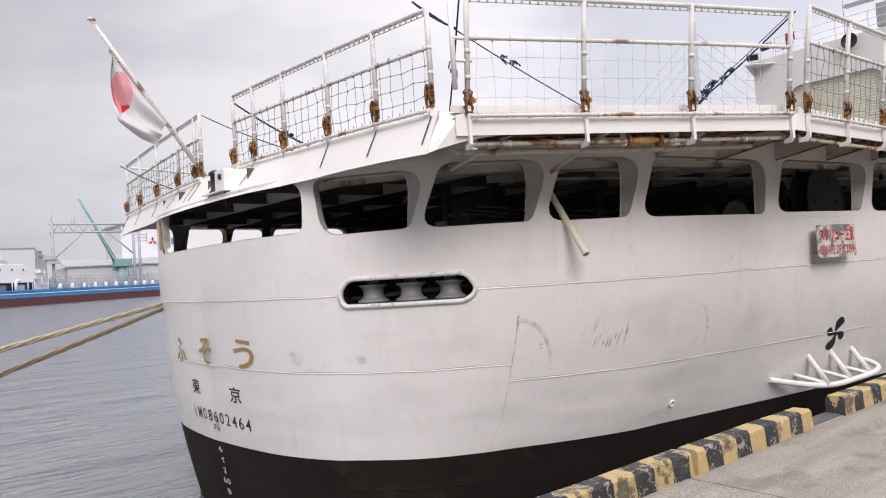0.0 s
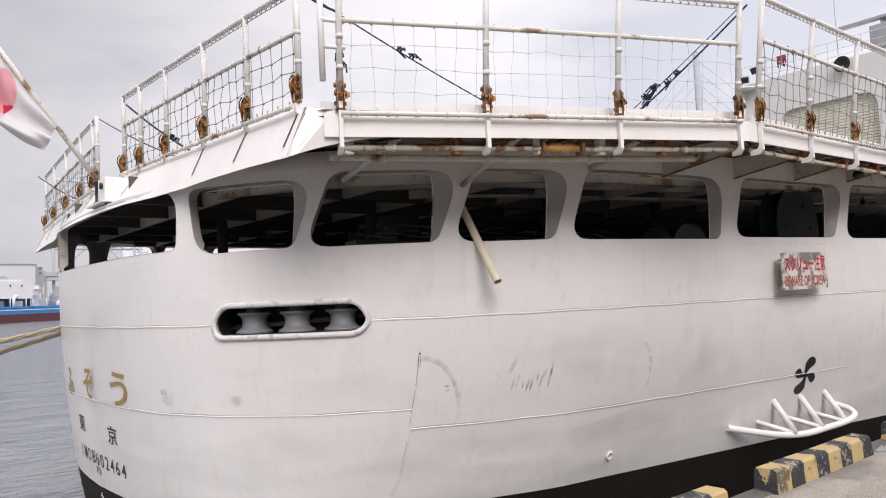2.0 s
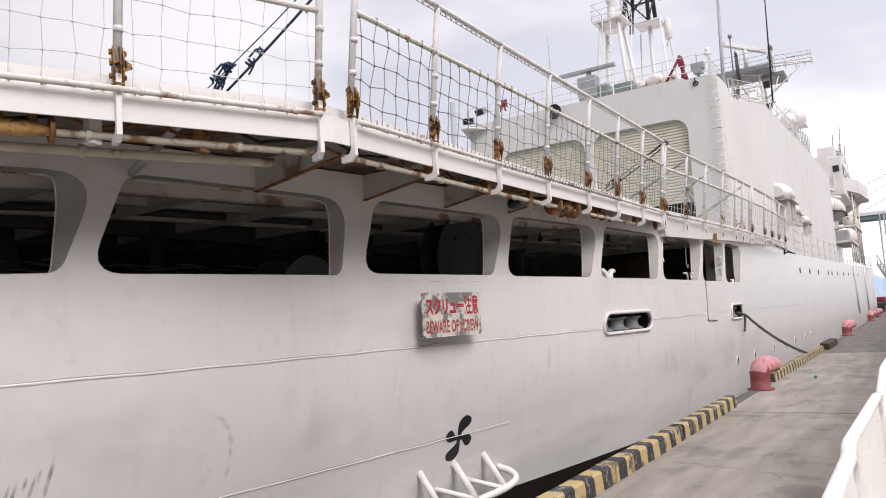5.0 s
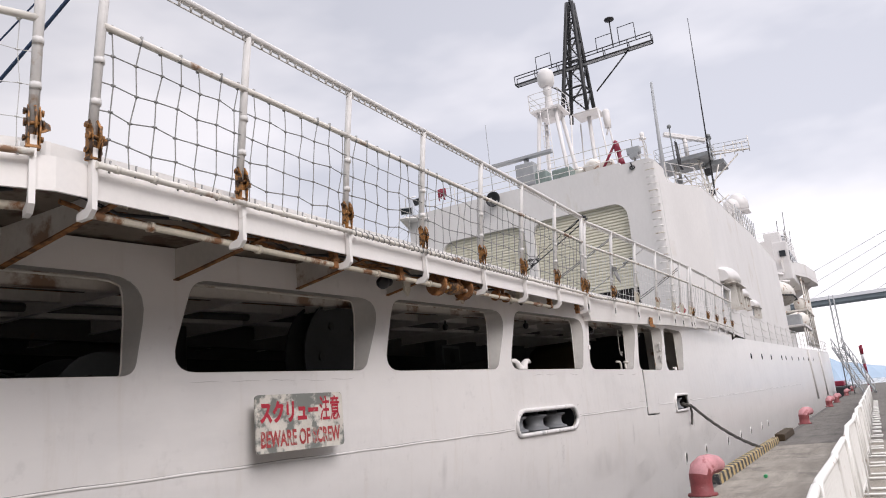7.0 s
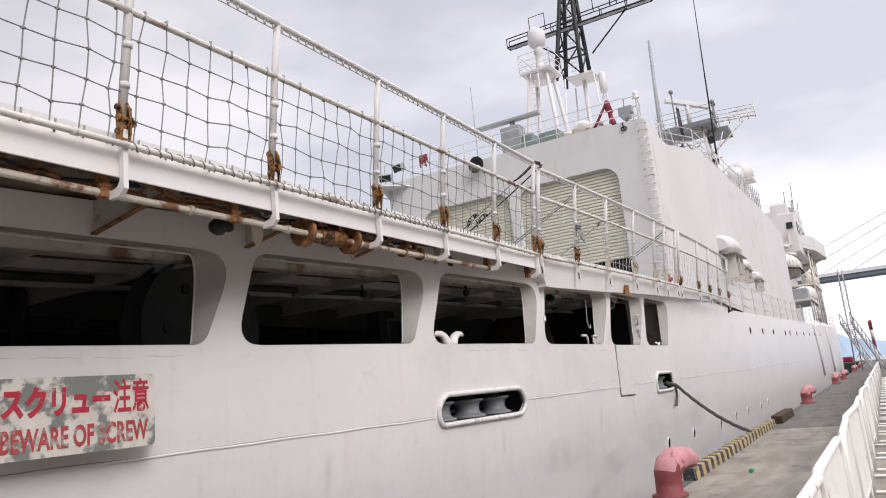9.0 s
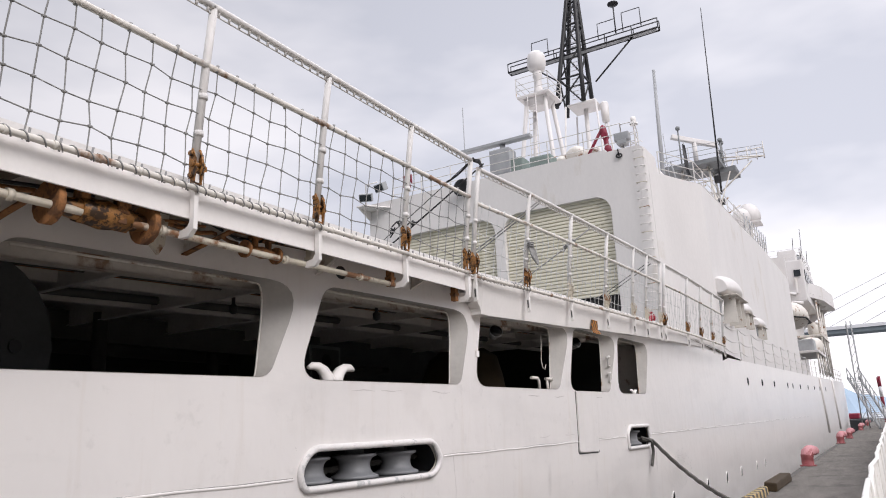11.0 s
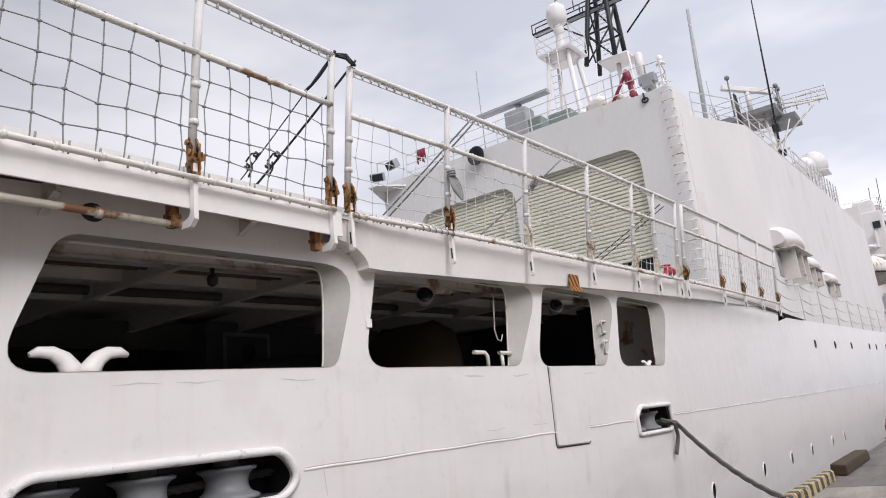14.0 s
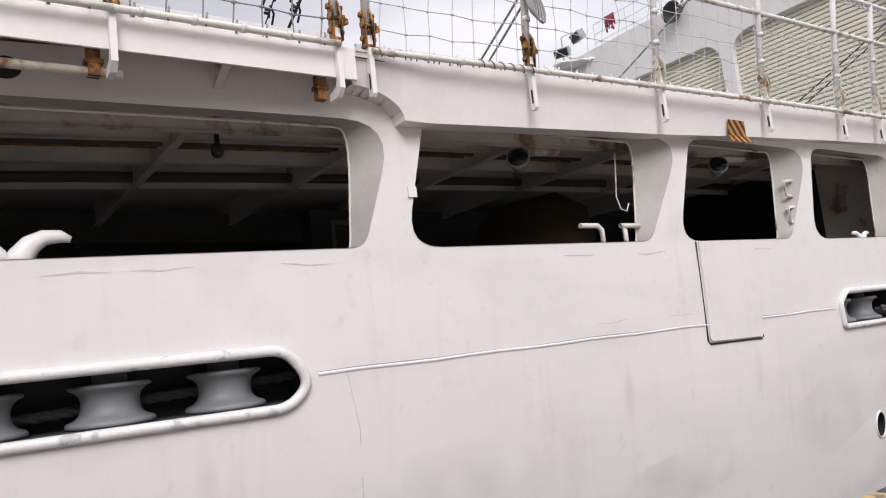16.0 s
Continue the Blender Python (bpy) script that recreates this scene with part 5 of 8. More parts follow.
for i, x in enumerate(deck_x): stanchion((x, fwd_y(x)), edge_z(x), 1.46, SIDE_OUT, 0.30, rusty=i in (0, 1, 7, 8, 9, 10, 11), strap=True)
for i, (a, b) in enumerate(zip(deck_x, deck_x[1:])):
    if i not in (6, ): rails((a, fwd_y(a)), (b, fwd_y(b)), edge_z(a), edge_z(b), SIDE_OUT, 1.44, 0.98, cord=0.0045, net_mat=M_NETPALE)
ch = [(4.92, 6.06), (6.30, 5.52), (7.72, 4.98), (9.22, 4.45)]
for p in ch: stanchion(p, edge_z(p[0]), 1.38, CH_OUT, 0.30)
for a, b in zip(ch, ch[1:]): rails(a, b, edge_z(a[0]), edge_z(b[0]), CH_OUT, 1.36, 0.90, cord=0.003, net_mat=M_NETPALE)
bm = bmesh.new(); tube(bm, [(4.74, 6.05, 3.62), (4.72, 6.03, 4.78)], 0.03, 8); tube(bm, [(4.74, 6.05, 3.95), (4.95, 5.98, 3.95)], 0.022, 8); tube(bm, [(4.72, 6.03, 4.2), (4.95, 5.98, 4.2)], 0.022, 8)
part("spare_post", bm, M_WHITE, ship)
st_y = [6.39, 7.45, 8.55, 9.75, 10.70, 11.40]
st_y2 = [12.85, 13.17, 14.22, 15.7, 17.1, 18.3]
sz = lambda y: zs(0, y)
for grp in (st_y, st_y2):
    for y in grp: stanchion((STERN_X(y), y), sz(y), 1.22, ST_OUT, 0.05, strap=True, lean=0.01)
    for a, b in zip(grp, grp[1:]): rails((STERN_X(a), a), (STERN_X(b), b), sz(a), sz(b), ST_OUT, 1.20, 0.76, cord=0.0045, lean=0.01)
# port side rails, seen far across the deck
for a, b in ((4.9, 9.3), (9.6, 14), (14, 20)):
    ya, yb = (2 * YC - (6.06 if a < 5 else SIDE_Y(a))), 2 * YC - (4.45 if b < 9.5 else SIDE_Y(b))
    rails((a, ya), (b, yb), edge_z(a), edge_z(b), (0, 1), 1.36, 0.9, net=False, lash=False)


def stay(a, b, r, material, name="lashing_line", knot=None):
    bm = bmesh.new(); a, b = Vector(a), Vector(b)
    tube(bm, [a.lerp(b, i / 8) - Vector((0, 0, 0.04 * math.sin(math.pi * i / 8))) for i in range(9)], r, 6)
    if knot:
        p, d = a.lerp(b, knot), (b - a).normalized(); u = d.cross(Vector((0.3, 0.2, 1))).normalized(); w = d.cross(u)
        for off in (-0.09, 0.07):      # wrapped hitches with loose ends
            tube(bm, [p + d * (off + 0.008 * k) + (u * math.cos(k * 1.3) + w * math.sin(k * 1.3)) * (r + 0.014 + 0.008 * math.sin(k * 0.9)) for k in range(11)], 0.013, 5)
        tube(bm, [p + d * 0.05, p + d * 0.11 + u * 0.05, p + d * 0.19 + u * 0.055 - Vector((0, 0, 0.03))], 0.010, 5)
        tube(bm, [p - d * 0.08, p - d * 0.04 - u * 0.05, p + d * 0.05 - u * 0.06 - Vector((0, 0, 0.02))], 0.010, 5)
    part(name, bm, material, ship)


stay((4.75, 6.75, 4.85), (7.6, 6.28, 3.60), 0.009, M_BLUEROPE, knot=0.46); stay((4.75, 6.75, 4.85), (5.35, 6.65, 4.59), 0.014, M_BLUEROPE)
stay((9.58, 4.42, 4.85), (9.28, 6.45, 3.52), 0.013, M_BLUEROPE, knot=0.47)
stay((9.42, 4.42, 4.80), (8.95, 6.25, 3.52), 0.006, M_BLUEROPE, knot=0.60)
stay((9.20, 5.45, 4.10), (9.12, 5.75, 3.78), 0.018, M_BLUEROPE, knot=0.2)
stay((4.95, 6.13, 4.70), (5.95, 7.62, 3.72), 0.012, M_BLUEROPE, knot=0.5)
stay((4.50, 11.6, 4.7), (4.75, 9.29, 3.5), 0.016, M_BLACK, knot=0.7)
stay((4.45, 12.8, 4.7), (4.75, 9.7, 3.5), 0.009, M_BLACK)
stay((4.5, 18.2, 4.6), (4.75, 15.2, 3.65), 0.013, M_BLACK)
stay((19.70, 4.4, 5.05), (19.72, 7.0, 3.6), 0.006, M_BLACK, knot=0.465); stay((19.70, 4.4, 5.05), (19.705, 4.85, 4.80), 0.014, M_BLACK)
stay((19.97, 4.4, 5.05), (19.85, 6.95, 3.6), 0.012, M_BLACK, knot=0.445)
bm = bmesh.new()
for k in range(3): tube(bm, [(19.68 + 0.02 * k, 4.44, 5.03), (19.84, 4.40, 5.06 - 0.02 * k), (20.0 - 0.02 * k, 4.44, 5.02)], 0.014, 5)
part("lashing", bm, M_BLACK, ship)
stay((22.05, 4.5, 5.1), (22.28, 7.7, 3.65), 0.012, M_NET); stay((22.13, 4.5, 5.1), (22.42, 7.7, 3.65), 0.012, M_NET)
stay((24.25, 4.5, 5.1), (23.65, 6.8, 3.65), 0.012, M_NET, knot=0.15); stay((28.1, 4.5, 5.15), (27.35, 7.0, 3.65), 0.010, M_BLACK, knot=0.7); stay((28.3, 4.5, 5.15), (27.6, 7.0, 3.65), 0.010, M_BLACK, knot=0.7)
# red hydrant valve at the deck edge
y = fwd_y(28.35) + 0.22; bm = bmesh.new(); tube(bm, [(28.2, y, edge_z(28.3)), (28.2, y, edge_z(28.3) + 0.22), (28.42, y, edge_z(28.3) + 0.26)], 0.06, 10); tube(bm, [(28.40, y, edge_z(28.3) + 0.26), (28.50, y, edge_z(28.3) + 0.26)], 0.085, 12); tube(bm, [(28.2, y, edge_z(28.3) + 0.2), (28.2, y, edge_z(28.3) + 0.34)], 0.03, 8); tube(bm, [(28.2 + 0.09 * math.cos(t), y + 0.09 * math.sin(t), edge_z(28.3) + 0.34) for t in np.linspace(0, 6.283, 13)[:-1]], 0.014, 5, closed=True)
part("hydrant_valve", bm, M_RED, ship, "small red hydrant valve at the deck edge")
# rope hank hung on a post
bm = bmesh.new()
for k in range(5):
    c = Vector((21.40 + 0.012 * k, fwd_y(21.4) - 0.14 - 0.01 * k, 4.16 - 0.02 * k)); w = 0.035 + 0.006 * k
    tube(bm, [c + Vector((w * math.cos(t), 0.03 * math.sin(t), 0.14 * math.sin(t))) for t in np.linspace(0, 2 * math.pi, 13)[:-1]], 0.011, 5, closed=True)
tube(bm, [Vector((21.40 + 0.04 * math.cos(t), fwd_y(21.4) - 0.14 + 0.04 * math.sin(t), 4.20 + 0.004 * t)) for t in np.linspace(0, 18, 40)], 0.012, 5)
part("rope_hank", bm, M_NET, ship, "grey rope hank tied to a stanchion")

# ---- pipes and valves under the overhang ----
def under_pipe(pts, r, mat, name="overhang_pipe", label=""):
    bm = bmesh.new(); tube(bm, pts, r, 10)
    for a, b in zip(pts, pts[1:]):
        a, b = Vector(a), Vector(b); L = (b - a).length
        for i in range(int(L / 1.1)):
            p = a.lerp(b, (i + 0.5) * 1.1 / L); d = (b - a).normalized() * 0.02
            tube(bm, [p - d, p + d], r * 1.45, 10)
    return part(name, bm, mat, ship, label)


def ch_in(u, d, z):
    a, b = Vector(CORNER_A), Vector(CORNER_B); n = Vector((0.35, 0.936))
    p = a.lerp(b, u) + n * d
    return (p.x, p.y, z + 0.0165 * (p.x - 4.8))


under_pipe([ch_in(0.03, 0.12, 3.03), ch_in(0.5, 0.12, 3.03), ch_in(0.97, 0.12, 3.03)], 0.030, M_RUSTPALE, label="rust-streaked white fire main pipe")
under_pipe([ch_in(0.02, 0.35, 2.98), ch_in(0.5, 0.35, 2.96), ch_in(0.9, 0.35, 2.97), ch_in(0.93, 0.5, 3.02)], 0.036, M_RUSTPALE)
under_pipe([(9.6, 4.52, 3.12), (12.5, 4.58, 3.14), (16, 4.66, 3.19), (18.35, 4.70, 3.23)], 0.028, M_RUSTPALE)
under_pipe([ch_in(0.05, 0.5, 3.14), ch_in(0.25, 0.45, 3.12), ch_in(0.3, 0.8, 3.15)], 0.022, M_RUST)


def valve(p, axis, size=1.0, body=M_OCHRE):
    d = Vector(axis).normalized(); p = Vector(p)
    bm = bmesh.new()
    tube(bm, [p - d * 0.24 * size, p - d * 0.10 * size, p, p + d * 0.10 * size, p + d * 0.24 * size], [0.030 * size, 0.052 * size, 0.066 * size, 0.052 * size, 0.030 * size], 14); tube(bm, [p - d * 0.12 * size, p + d * 0.12 * size], 0.058 * size, 8)
    v = part("valve", bm, body, ship, "rust-bleeding valve body")
    for k in (-0.24, 0.22):
        bm = bmesh.new(); tube(bm, [p + d * (k - 0.016) * size, p + d * (k + 0.016) * size], 0.092 * size, 14)
        part("flange", bm, M_RUST, v)
    for k in (-0.1, 0.1):
        bm = bmesh.new(); tube(bm, [p + d * k * size, p + d * k * size + Vector((0, 0, 0.16 * size))], 0.035 * size, 8); tube(bm, [p + d * k * size + Vector((0, 0, 0.13 * size)), p + d * k * size + Vector((0, 0, 0.16 * size))], 0.07 * size, 10)
        part("bonnet", bm, M_RUST, v)


dch = (Vector(CORNER_B) - Vector(CORNER_A)); dch = (dch.x, dch.y, 0.07)
valve(ch_in(0.52, 0.12, 3.04), dch)
valve((14.80, 4.68, 3.20), (1, 0.02, 0.015), 1.55, M_CLAMP); valve((16.30, 4.70, 3.22), (1, 0.02, 0.015), 0.8, M_RUST)
for u in (0.05, 0.28, 0.47, 0.62, 0.78):
    bm = bmesh.new(); x, y, z = ch_in(u, 0.16, 3.02); box(bm, x - 0.05, x + 0.05, y - 0.04, y + 0.04, z - 0.05, z + 0.2, 0.008)
    part("pipe_hanger", bm, M_WORN if u in (0.05, 0.47, 0.62) else M_RUST, ship)
for x in (11.0, 12.3, 13.5, 14.9, 16.9, 18.2, 19.62):
    bm = bmesh.new(); y = SIDE_Y(x) + 0.12; box(bm, x - 0.035, x + 0.035, y - 0.035, y + 0.035, edge_z(x) - 0.32, edge_z(x) - 0.14, 0.008); box(bm, x - 0.05, x + 0.05, y - 0.04, y + 0.04, edge_z(x) - 0.25, edge_z(x) - 0.22, 0.006)
    part("pipe_hanger", bm, M_RUST if x != 16.9 else M_RUSTPALE, ship)
# rusted stiffener brackets and a scaling longitudinal under the overhang
rng_b = random.Random(5)
for x in np.arange(9.9, 16.6, 0.47):
    y = SIDE_Y(x) + 0.03; z = edge_z(x) - 0.02; e = rng_b.uniform(0.22, 0.40)
    bm = bmesh.new(); plate(bm, [(x, y, z), (x, y + e, z), (x, y + e * 0.9, z - 0.06), (x, y + 0.03, z - 0.15 - rng_b.uniform(0, 0.03))], (0.012, 0.0, 0)); part("edge_bracket", bm, rng_b.choice((M_RUST, M_CLAMP, M_RUSTPALE)), ship)
for u in np.arange(0.06, 0.98, 0.10):
    p, q = Vector(ch_in(u, 0.03, 3.30)), Vector(ch_in(u, 0.34, 3.30)); bm = bmesh.new(); plate(bm, [p, q, q - Vector((0, 0, 0.06)), p - Vector((0, 0, 0.14))], (0.012, 0.004, 0)); part("edge_bracket", bm, rng_b.choice((M_RUST, M_CLAMP, M_RUSTPALE)), ship)
for x0 in (9.6, 11.3, 13.0, 14.7):
    bm = bmesh.new(); tube(bm, [(x0 + 0.1 * k, SIDE_Y(x0) + 0.36 + 0.02 * math.sin(k * 1.7 + x0), edge_z(x0) - 0.12 - 0.035 * abs(math.sin(k * 0.6 + x0))) for k in range(16)], 0.018, 6); part("conduit", bm, M_RUST, ship)
bm = bmesh.new(); m = Matrix.Translation((13.62, 4.92, 3.17)) @ Matrix.Rotation(radians(80), 4, "Y")
lathe(bm, [(0.015, -0.075), (0.05, -0.06), (0.075, -0.01), (0.075, 0.03), (0.05, 0.06), (0.035, 0.08), (0.05, 0.09), (0.05, 0.14), (0.02, 0.15)], n=16, axis=m)
part("fog_signal", bm, M_BLACK, ship, "black bulb-shaped fitting under the deck edge")
for x in (13.98, 15.35):
    bm = bmesh.new(); plate(bm, [(x - 0.09, 4.82, edge_z(x) - 0.10), (x + 0.10, 4.82, edge_z(x) - 0.10), (x + 0.07, 4.82, edge_z(x) - 0.34), (x + 0.02, 4.82, edge_z(x) - 0.42), (x - 0.05, 4.82, edge_z(x) - 0.36)], (0, 0.03, 0))
    part("drip_plate", bm, M_RUSTPALE, ship)

# ---- mooring deck inside ----
bm = bmesh.new()
pts = [hull(s, 1.0, -0.05) for s in list(np.linspace(0.0, 29, 50))]
a = [bm.verts.new((p.x, p.y, 1.02)) for p in pts]; b = [bm.verts.new((p.x, 2 * YC - p.y, 1.02)) for p in pts]
for i in range(len(a) - 1): bm.faces.new((a[i], a[i + 1], b[i + 1], b[i]))
part("mooring_deck", bm, M_DARKFLOOR, ship, "grey mooring deck floor")
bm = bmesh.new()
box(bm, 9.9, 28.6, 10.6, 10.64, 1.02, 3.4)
part("inner_bulkhead", bm, M_INSIDE, ship, "casing bulkhead of the mooring deck, its shade coloured near black")
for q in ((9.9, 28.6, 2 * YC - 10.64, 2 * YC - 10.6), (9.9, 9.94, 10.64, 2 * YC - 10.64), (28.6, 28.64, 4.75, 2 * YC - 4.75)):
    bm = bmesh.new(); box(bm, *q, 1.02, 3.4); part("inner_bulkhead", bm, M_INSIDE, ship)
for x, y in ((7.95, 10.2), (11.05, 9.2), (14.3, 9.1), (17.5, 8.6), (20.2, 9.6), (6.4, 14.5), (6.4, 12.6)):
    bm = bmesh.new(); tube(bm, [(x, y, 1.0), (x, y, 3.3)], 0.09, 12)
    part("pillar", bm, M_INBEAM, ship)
bm = bmesh.new(); box(bm, 21.45, 28.0, 8.90, 10.58, 1.02, 3.4, 0.02); cas = part("inner_casing", bm, M_GEARDARK, ship, "casing with a hatch panel, coloured dark for the shade inside")
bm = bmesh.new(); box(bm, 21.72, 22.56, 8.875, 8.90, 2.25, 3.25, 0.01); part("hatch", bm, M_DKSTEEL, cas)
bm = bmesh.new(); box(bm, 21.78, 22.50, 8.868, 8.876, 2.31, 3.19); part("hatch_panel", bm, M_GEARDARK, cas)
# black disc on the panel gives the hatch hole's shade
bm = bmesh.new(); bm.faces.new([bm.verts.new((22.15 + 0.13 * math.cos(t), 8.864, 2.97 + 0.14 * math.sin(t))) for t in np.linspace(0, 6.283, 19)[:-1]]); part("hatch_hole", bm, M_BLACK, cas)
def winch(x, y, r, w, cz=None):
    cz = cz or 1.17 + r
    bm = bmesh.new(); m = Matrix.Translation((x, y, cz)) @ Matrix.Rotation(radians(90), 4, "X")
    lathe(bm, [(r, -w / 2), (r, -w / 2 + 0.03), (r * 0.55, -w / 2 + 0.05), (r * 0.55, w / 2 - 0.05), (r, w / 2 - 0.03), (r, w / 2)], n=28, axis=m)
    # each winch's tone is picked to match the shade it stands in
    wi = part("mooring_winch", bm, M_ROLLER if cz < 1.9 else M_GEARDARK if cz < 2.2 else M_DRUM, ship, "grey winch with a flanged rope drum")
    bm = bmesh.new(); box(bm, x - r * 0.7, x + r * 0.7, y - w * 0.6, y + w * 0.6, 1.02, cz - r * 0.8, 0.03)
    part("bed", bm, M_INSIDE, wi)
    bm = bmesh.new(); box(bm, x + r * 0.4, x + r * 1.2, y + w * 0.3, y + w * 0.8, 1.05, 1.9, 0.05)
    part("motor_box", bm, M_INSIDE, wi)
    for k in range(6):
        # black discs on the flange give the holes' shade
        a = k * math.pi / 3; bm = bmesh.new(); c = (x + r * 0.6 * math.cos(a), y - w / 2 - 0.005, cz + r * 0.6 * math.sin(a))
        lathe(bm, [(0.07 * r, 0), (0.07 * r, 0.01)], n=10, axis=Matrix.Translation(c) @ Matrix.Rotation(radians(90), 4, "X")); part("flange_hole", bm, M_BLACK, wi)
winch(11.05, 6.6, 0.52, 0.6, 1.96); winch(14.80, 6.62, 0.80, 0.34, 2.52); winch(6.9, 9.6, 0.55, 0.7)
bm = bmesh.new(); box(bm, 8.4, 8.9, 10.1, 10.7, 1.02, 2.98, 0.03); part("locker", bm, M_GEARDARK, ship)
# hawser bights flaked along a low rack
rng_r = random.Random(8); bm = bmesh.new()
for k in range(26):
    x = 6.9 + 0.22 * k + rng_r.uniform(-0.05, 0.05); z = 2.44 + 0.05 * (k % 4) + rng_r.uniform(0, 0.05)
    tube(bm, [(x, 8.9, z), (x + rng_r.uniform(0.25, 0.6), 8.86 + rng_r.uniform(0, 0.1), z + rng_r.uniform(-0.03, 0.04)), (x + rng_r.uniform(0.6, 0.9), 8.95, z - 0.03)], 0.016, 5)
box(bm, 6.8, 12.9, 8.85, 9.15, 1.02, 2.40, 0.02)
part("rope_rack", bm, M_ROLLER, ship, "pale hawser bights flaked along a rack")
bm = bmesh.new()
lathe(bm, [(0.6, 0), (0.70, 0.2), (0.72, 0.9), (0.70, 1.5), (0.62, 1.85), (0.4, 1.98), (0.02, 2.02)], (23.15, 6.6, 1.02), 22)
for v in bm.verts: v.co += noise.noise_vector(v.co * 2.2) * 0.10
for v in bm.verts:
    th = math.atan2(v.co.y - 6.6, v.co.x - 23.15); k_ = 1 + 0.06 * math.sin(9 * th + 1.5 * v.co.z) * min(1.0, max(0.0, 3.05 - v.co.z)); v.co.x = 23.15 + (v.co.x - 23.15) * k_; v.co.y = 6.6 + (v.co.y - 6.6) * k_
part("canvas_cover", bm, M_CANVAS, ship, "brown canvas-covered machine")
for k in range(4):
    bm = bmesh.new(); tube(bm, [(21.4 + 0.2 * k, 8.6, 1.02), (21.4 + 0.2 * k, 8.6, 2.3), (21.7 + 0.2 * k, 8.4, 2.7), (22.5 + 0.2 * k, 8.2, 2.8)], 0.06, 8)
    part("vent_pipe", bm, M_INBEAM, ship)
def floodlight(x, y, z, k=0.7):
    m = Matrix.Translation((x, y, z)) @ Matrix.Rotation(radians(60), 4, "X") @ Matrix.Rotation(radians(-40), 4, "Y")
    bm = bmesh.new(); lathe(bm, [(0.04 * k, -0.2 * k), (0.09 * k, -0.16 * k), (0.12 * k, -0.04 * k), (0.155 * k, 0.04 * k), (0.155 * k, 0.08 * k), (0.14 * k, 0.08 * k)], n=18, axis=m)
    fl = part("floodlight", bm, M_GREYSTEEL, ship, "round grey floodlight, unlit")
    bm = bmesh.new(); lathe(bm, [(0.02 * k, 0.06 * k), (0.136 * k, 0.084 * k), (0.136 * k, 0.088 * k), (0.06 * k, 0.12 * k)], n=18, axis=m)
    part("lens", bm, M_GLASS, fl)
    bm = bmesh.new(); tube(bm, [(x, y, z + 0.04), (x + 0.06, y, z + 0.14), (x + 0.06, y, z + 0.30)], 0.02, 6); box(bm, x + 0.03, x + 0.16, y - 0.04, y + 0.04, z + 0.04, z + 0.13, 0.012)
    tube(bm, [(x + 0.1, y, z + 0.1), (x + 0.5, y, z + 0.12)], 0.05, 10)
    part("arm", bm, M_UNDER, fl)
floodlight(21.9, 5.35, 3.10); floodlight(24.65, 5.12, 3.12)
for x, y in ((19.18, 5.6), (17.6, 6.4)):
    bm = bmesh.new(); lathe(bm, [(0.02, -0.05), (0.045, -0.03), (0.05, 0.03), (0.02, 0.06), (0.02, 0.14)], (x, y, 3.09), 10); part("deck_lamp", bm, M_BLACK, ship)
# horns of the panama lead standing on the sill
def horn_pair(s, k, h):
    for d in (-1, 1):
        bm = bmesh.new()
        c = [(0.30, 0.0), (0.27, 0.12), (0.18, 0.22), (0.02, 0.26), (-0.16, 0.25), (-0.2, 0.24)]
        tube(bm, [hull(s - d * (a - 0.03) * k * 0.72, 2.20 + b * h, -0.12) for a, b in [(0.10, 0.0), (0.13, 0.08), (0.2, 0.16), (0.3, 0.21), (0.42, 0.215), (0.5, 0.19)]], [0.085 * k, 0.075 * k, 0.062 * k, 0.048 * k, 0.04 * k, 0.02 * k], 10)
        part("mooring_horn", bm, M_WHITE, ship, "curved white mooring horn on the sill")
horn_pair(17.60, 0.96, 0.80); horn_pair(26.8, 0.6, 0.5)
for s in (22.2, 22.5):
    bm = bmesh.new(); tube(bm, [hull(s, 2.2, -0.1), hull(s, 2.36, -0.1), hull(s - 0.05, 2.40, -0.1), hull(s - 0.26 if s < 22.3 else s + 0.2, 2.40, -0.1)], 0.024, 8)
    part("sill_hook", bm, M_WORN, ship)
for z in (2.42, 2.72):
    bm = bmesh.new(); tube(bm, [hull(25.24, z, -0.03), hull(25.08, z, 0.0), hull(25.06, z + 0.16, 0.0), hull(25.28, z + 0.18, -0.03)], 0.020, 6)
    part("step_rung", bm, M_WHITE, ship)
bm = bmesh.new(); plate(bm, [hull(20.15, 2.60, 0.006), hull(20.22, 2.60, 0.006), hull(20.22, 2.68, 0.006), hull(20.15, 2.68, 0.006)], (0, -0.012, 0)); part("tally_plate", bm, M_WHITE, ship)
bm = bmesh.new(); tube(bm, [hull(22.62, 3.12, -0.2), hull(22.60, 2.95, -0.2), hull(22.56, 2.70, -0.2), hull(22.60, 2.58, -0.2), hull(22.68, 2.56, -0.2), hull(22.72, 2.64, -0.2)], 0.008, 5); part("wire_loop", bm, M_WORN, ship)
# cream discharge pipe hanging out of the third opening
bm = bmesh.new()
p0, p1 = Vector((7.10, 6.85, 2.55)), Vector((7.02, 6.24, 1.70))
tube(bm, [p0 + (p0 - p1) * 0.6, p0, p1], 0.047, 14, caps=False); tube(bm, [p0 + (p0 - p1) * 0.6, p0, p1], 0.040, 14, caps=False)
part("discharge_pipe", bm, M_CREAM, ship, "cream plastic drain pipe hanging out of the opening")
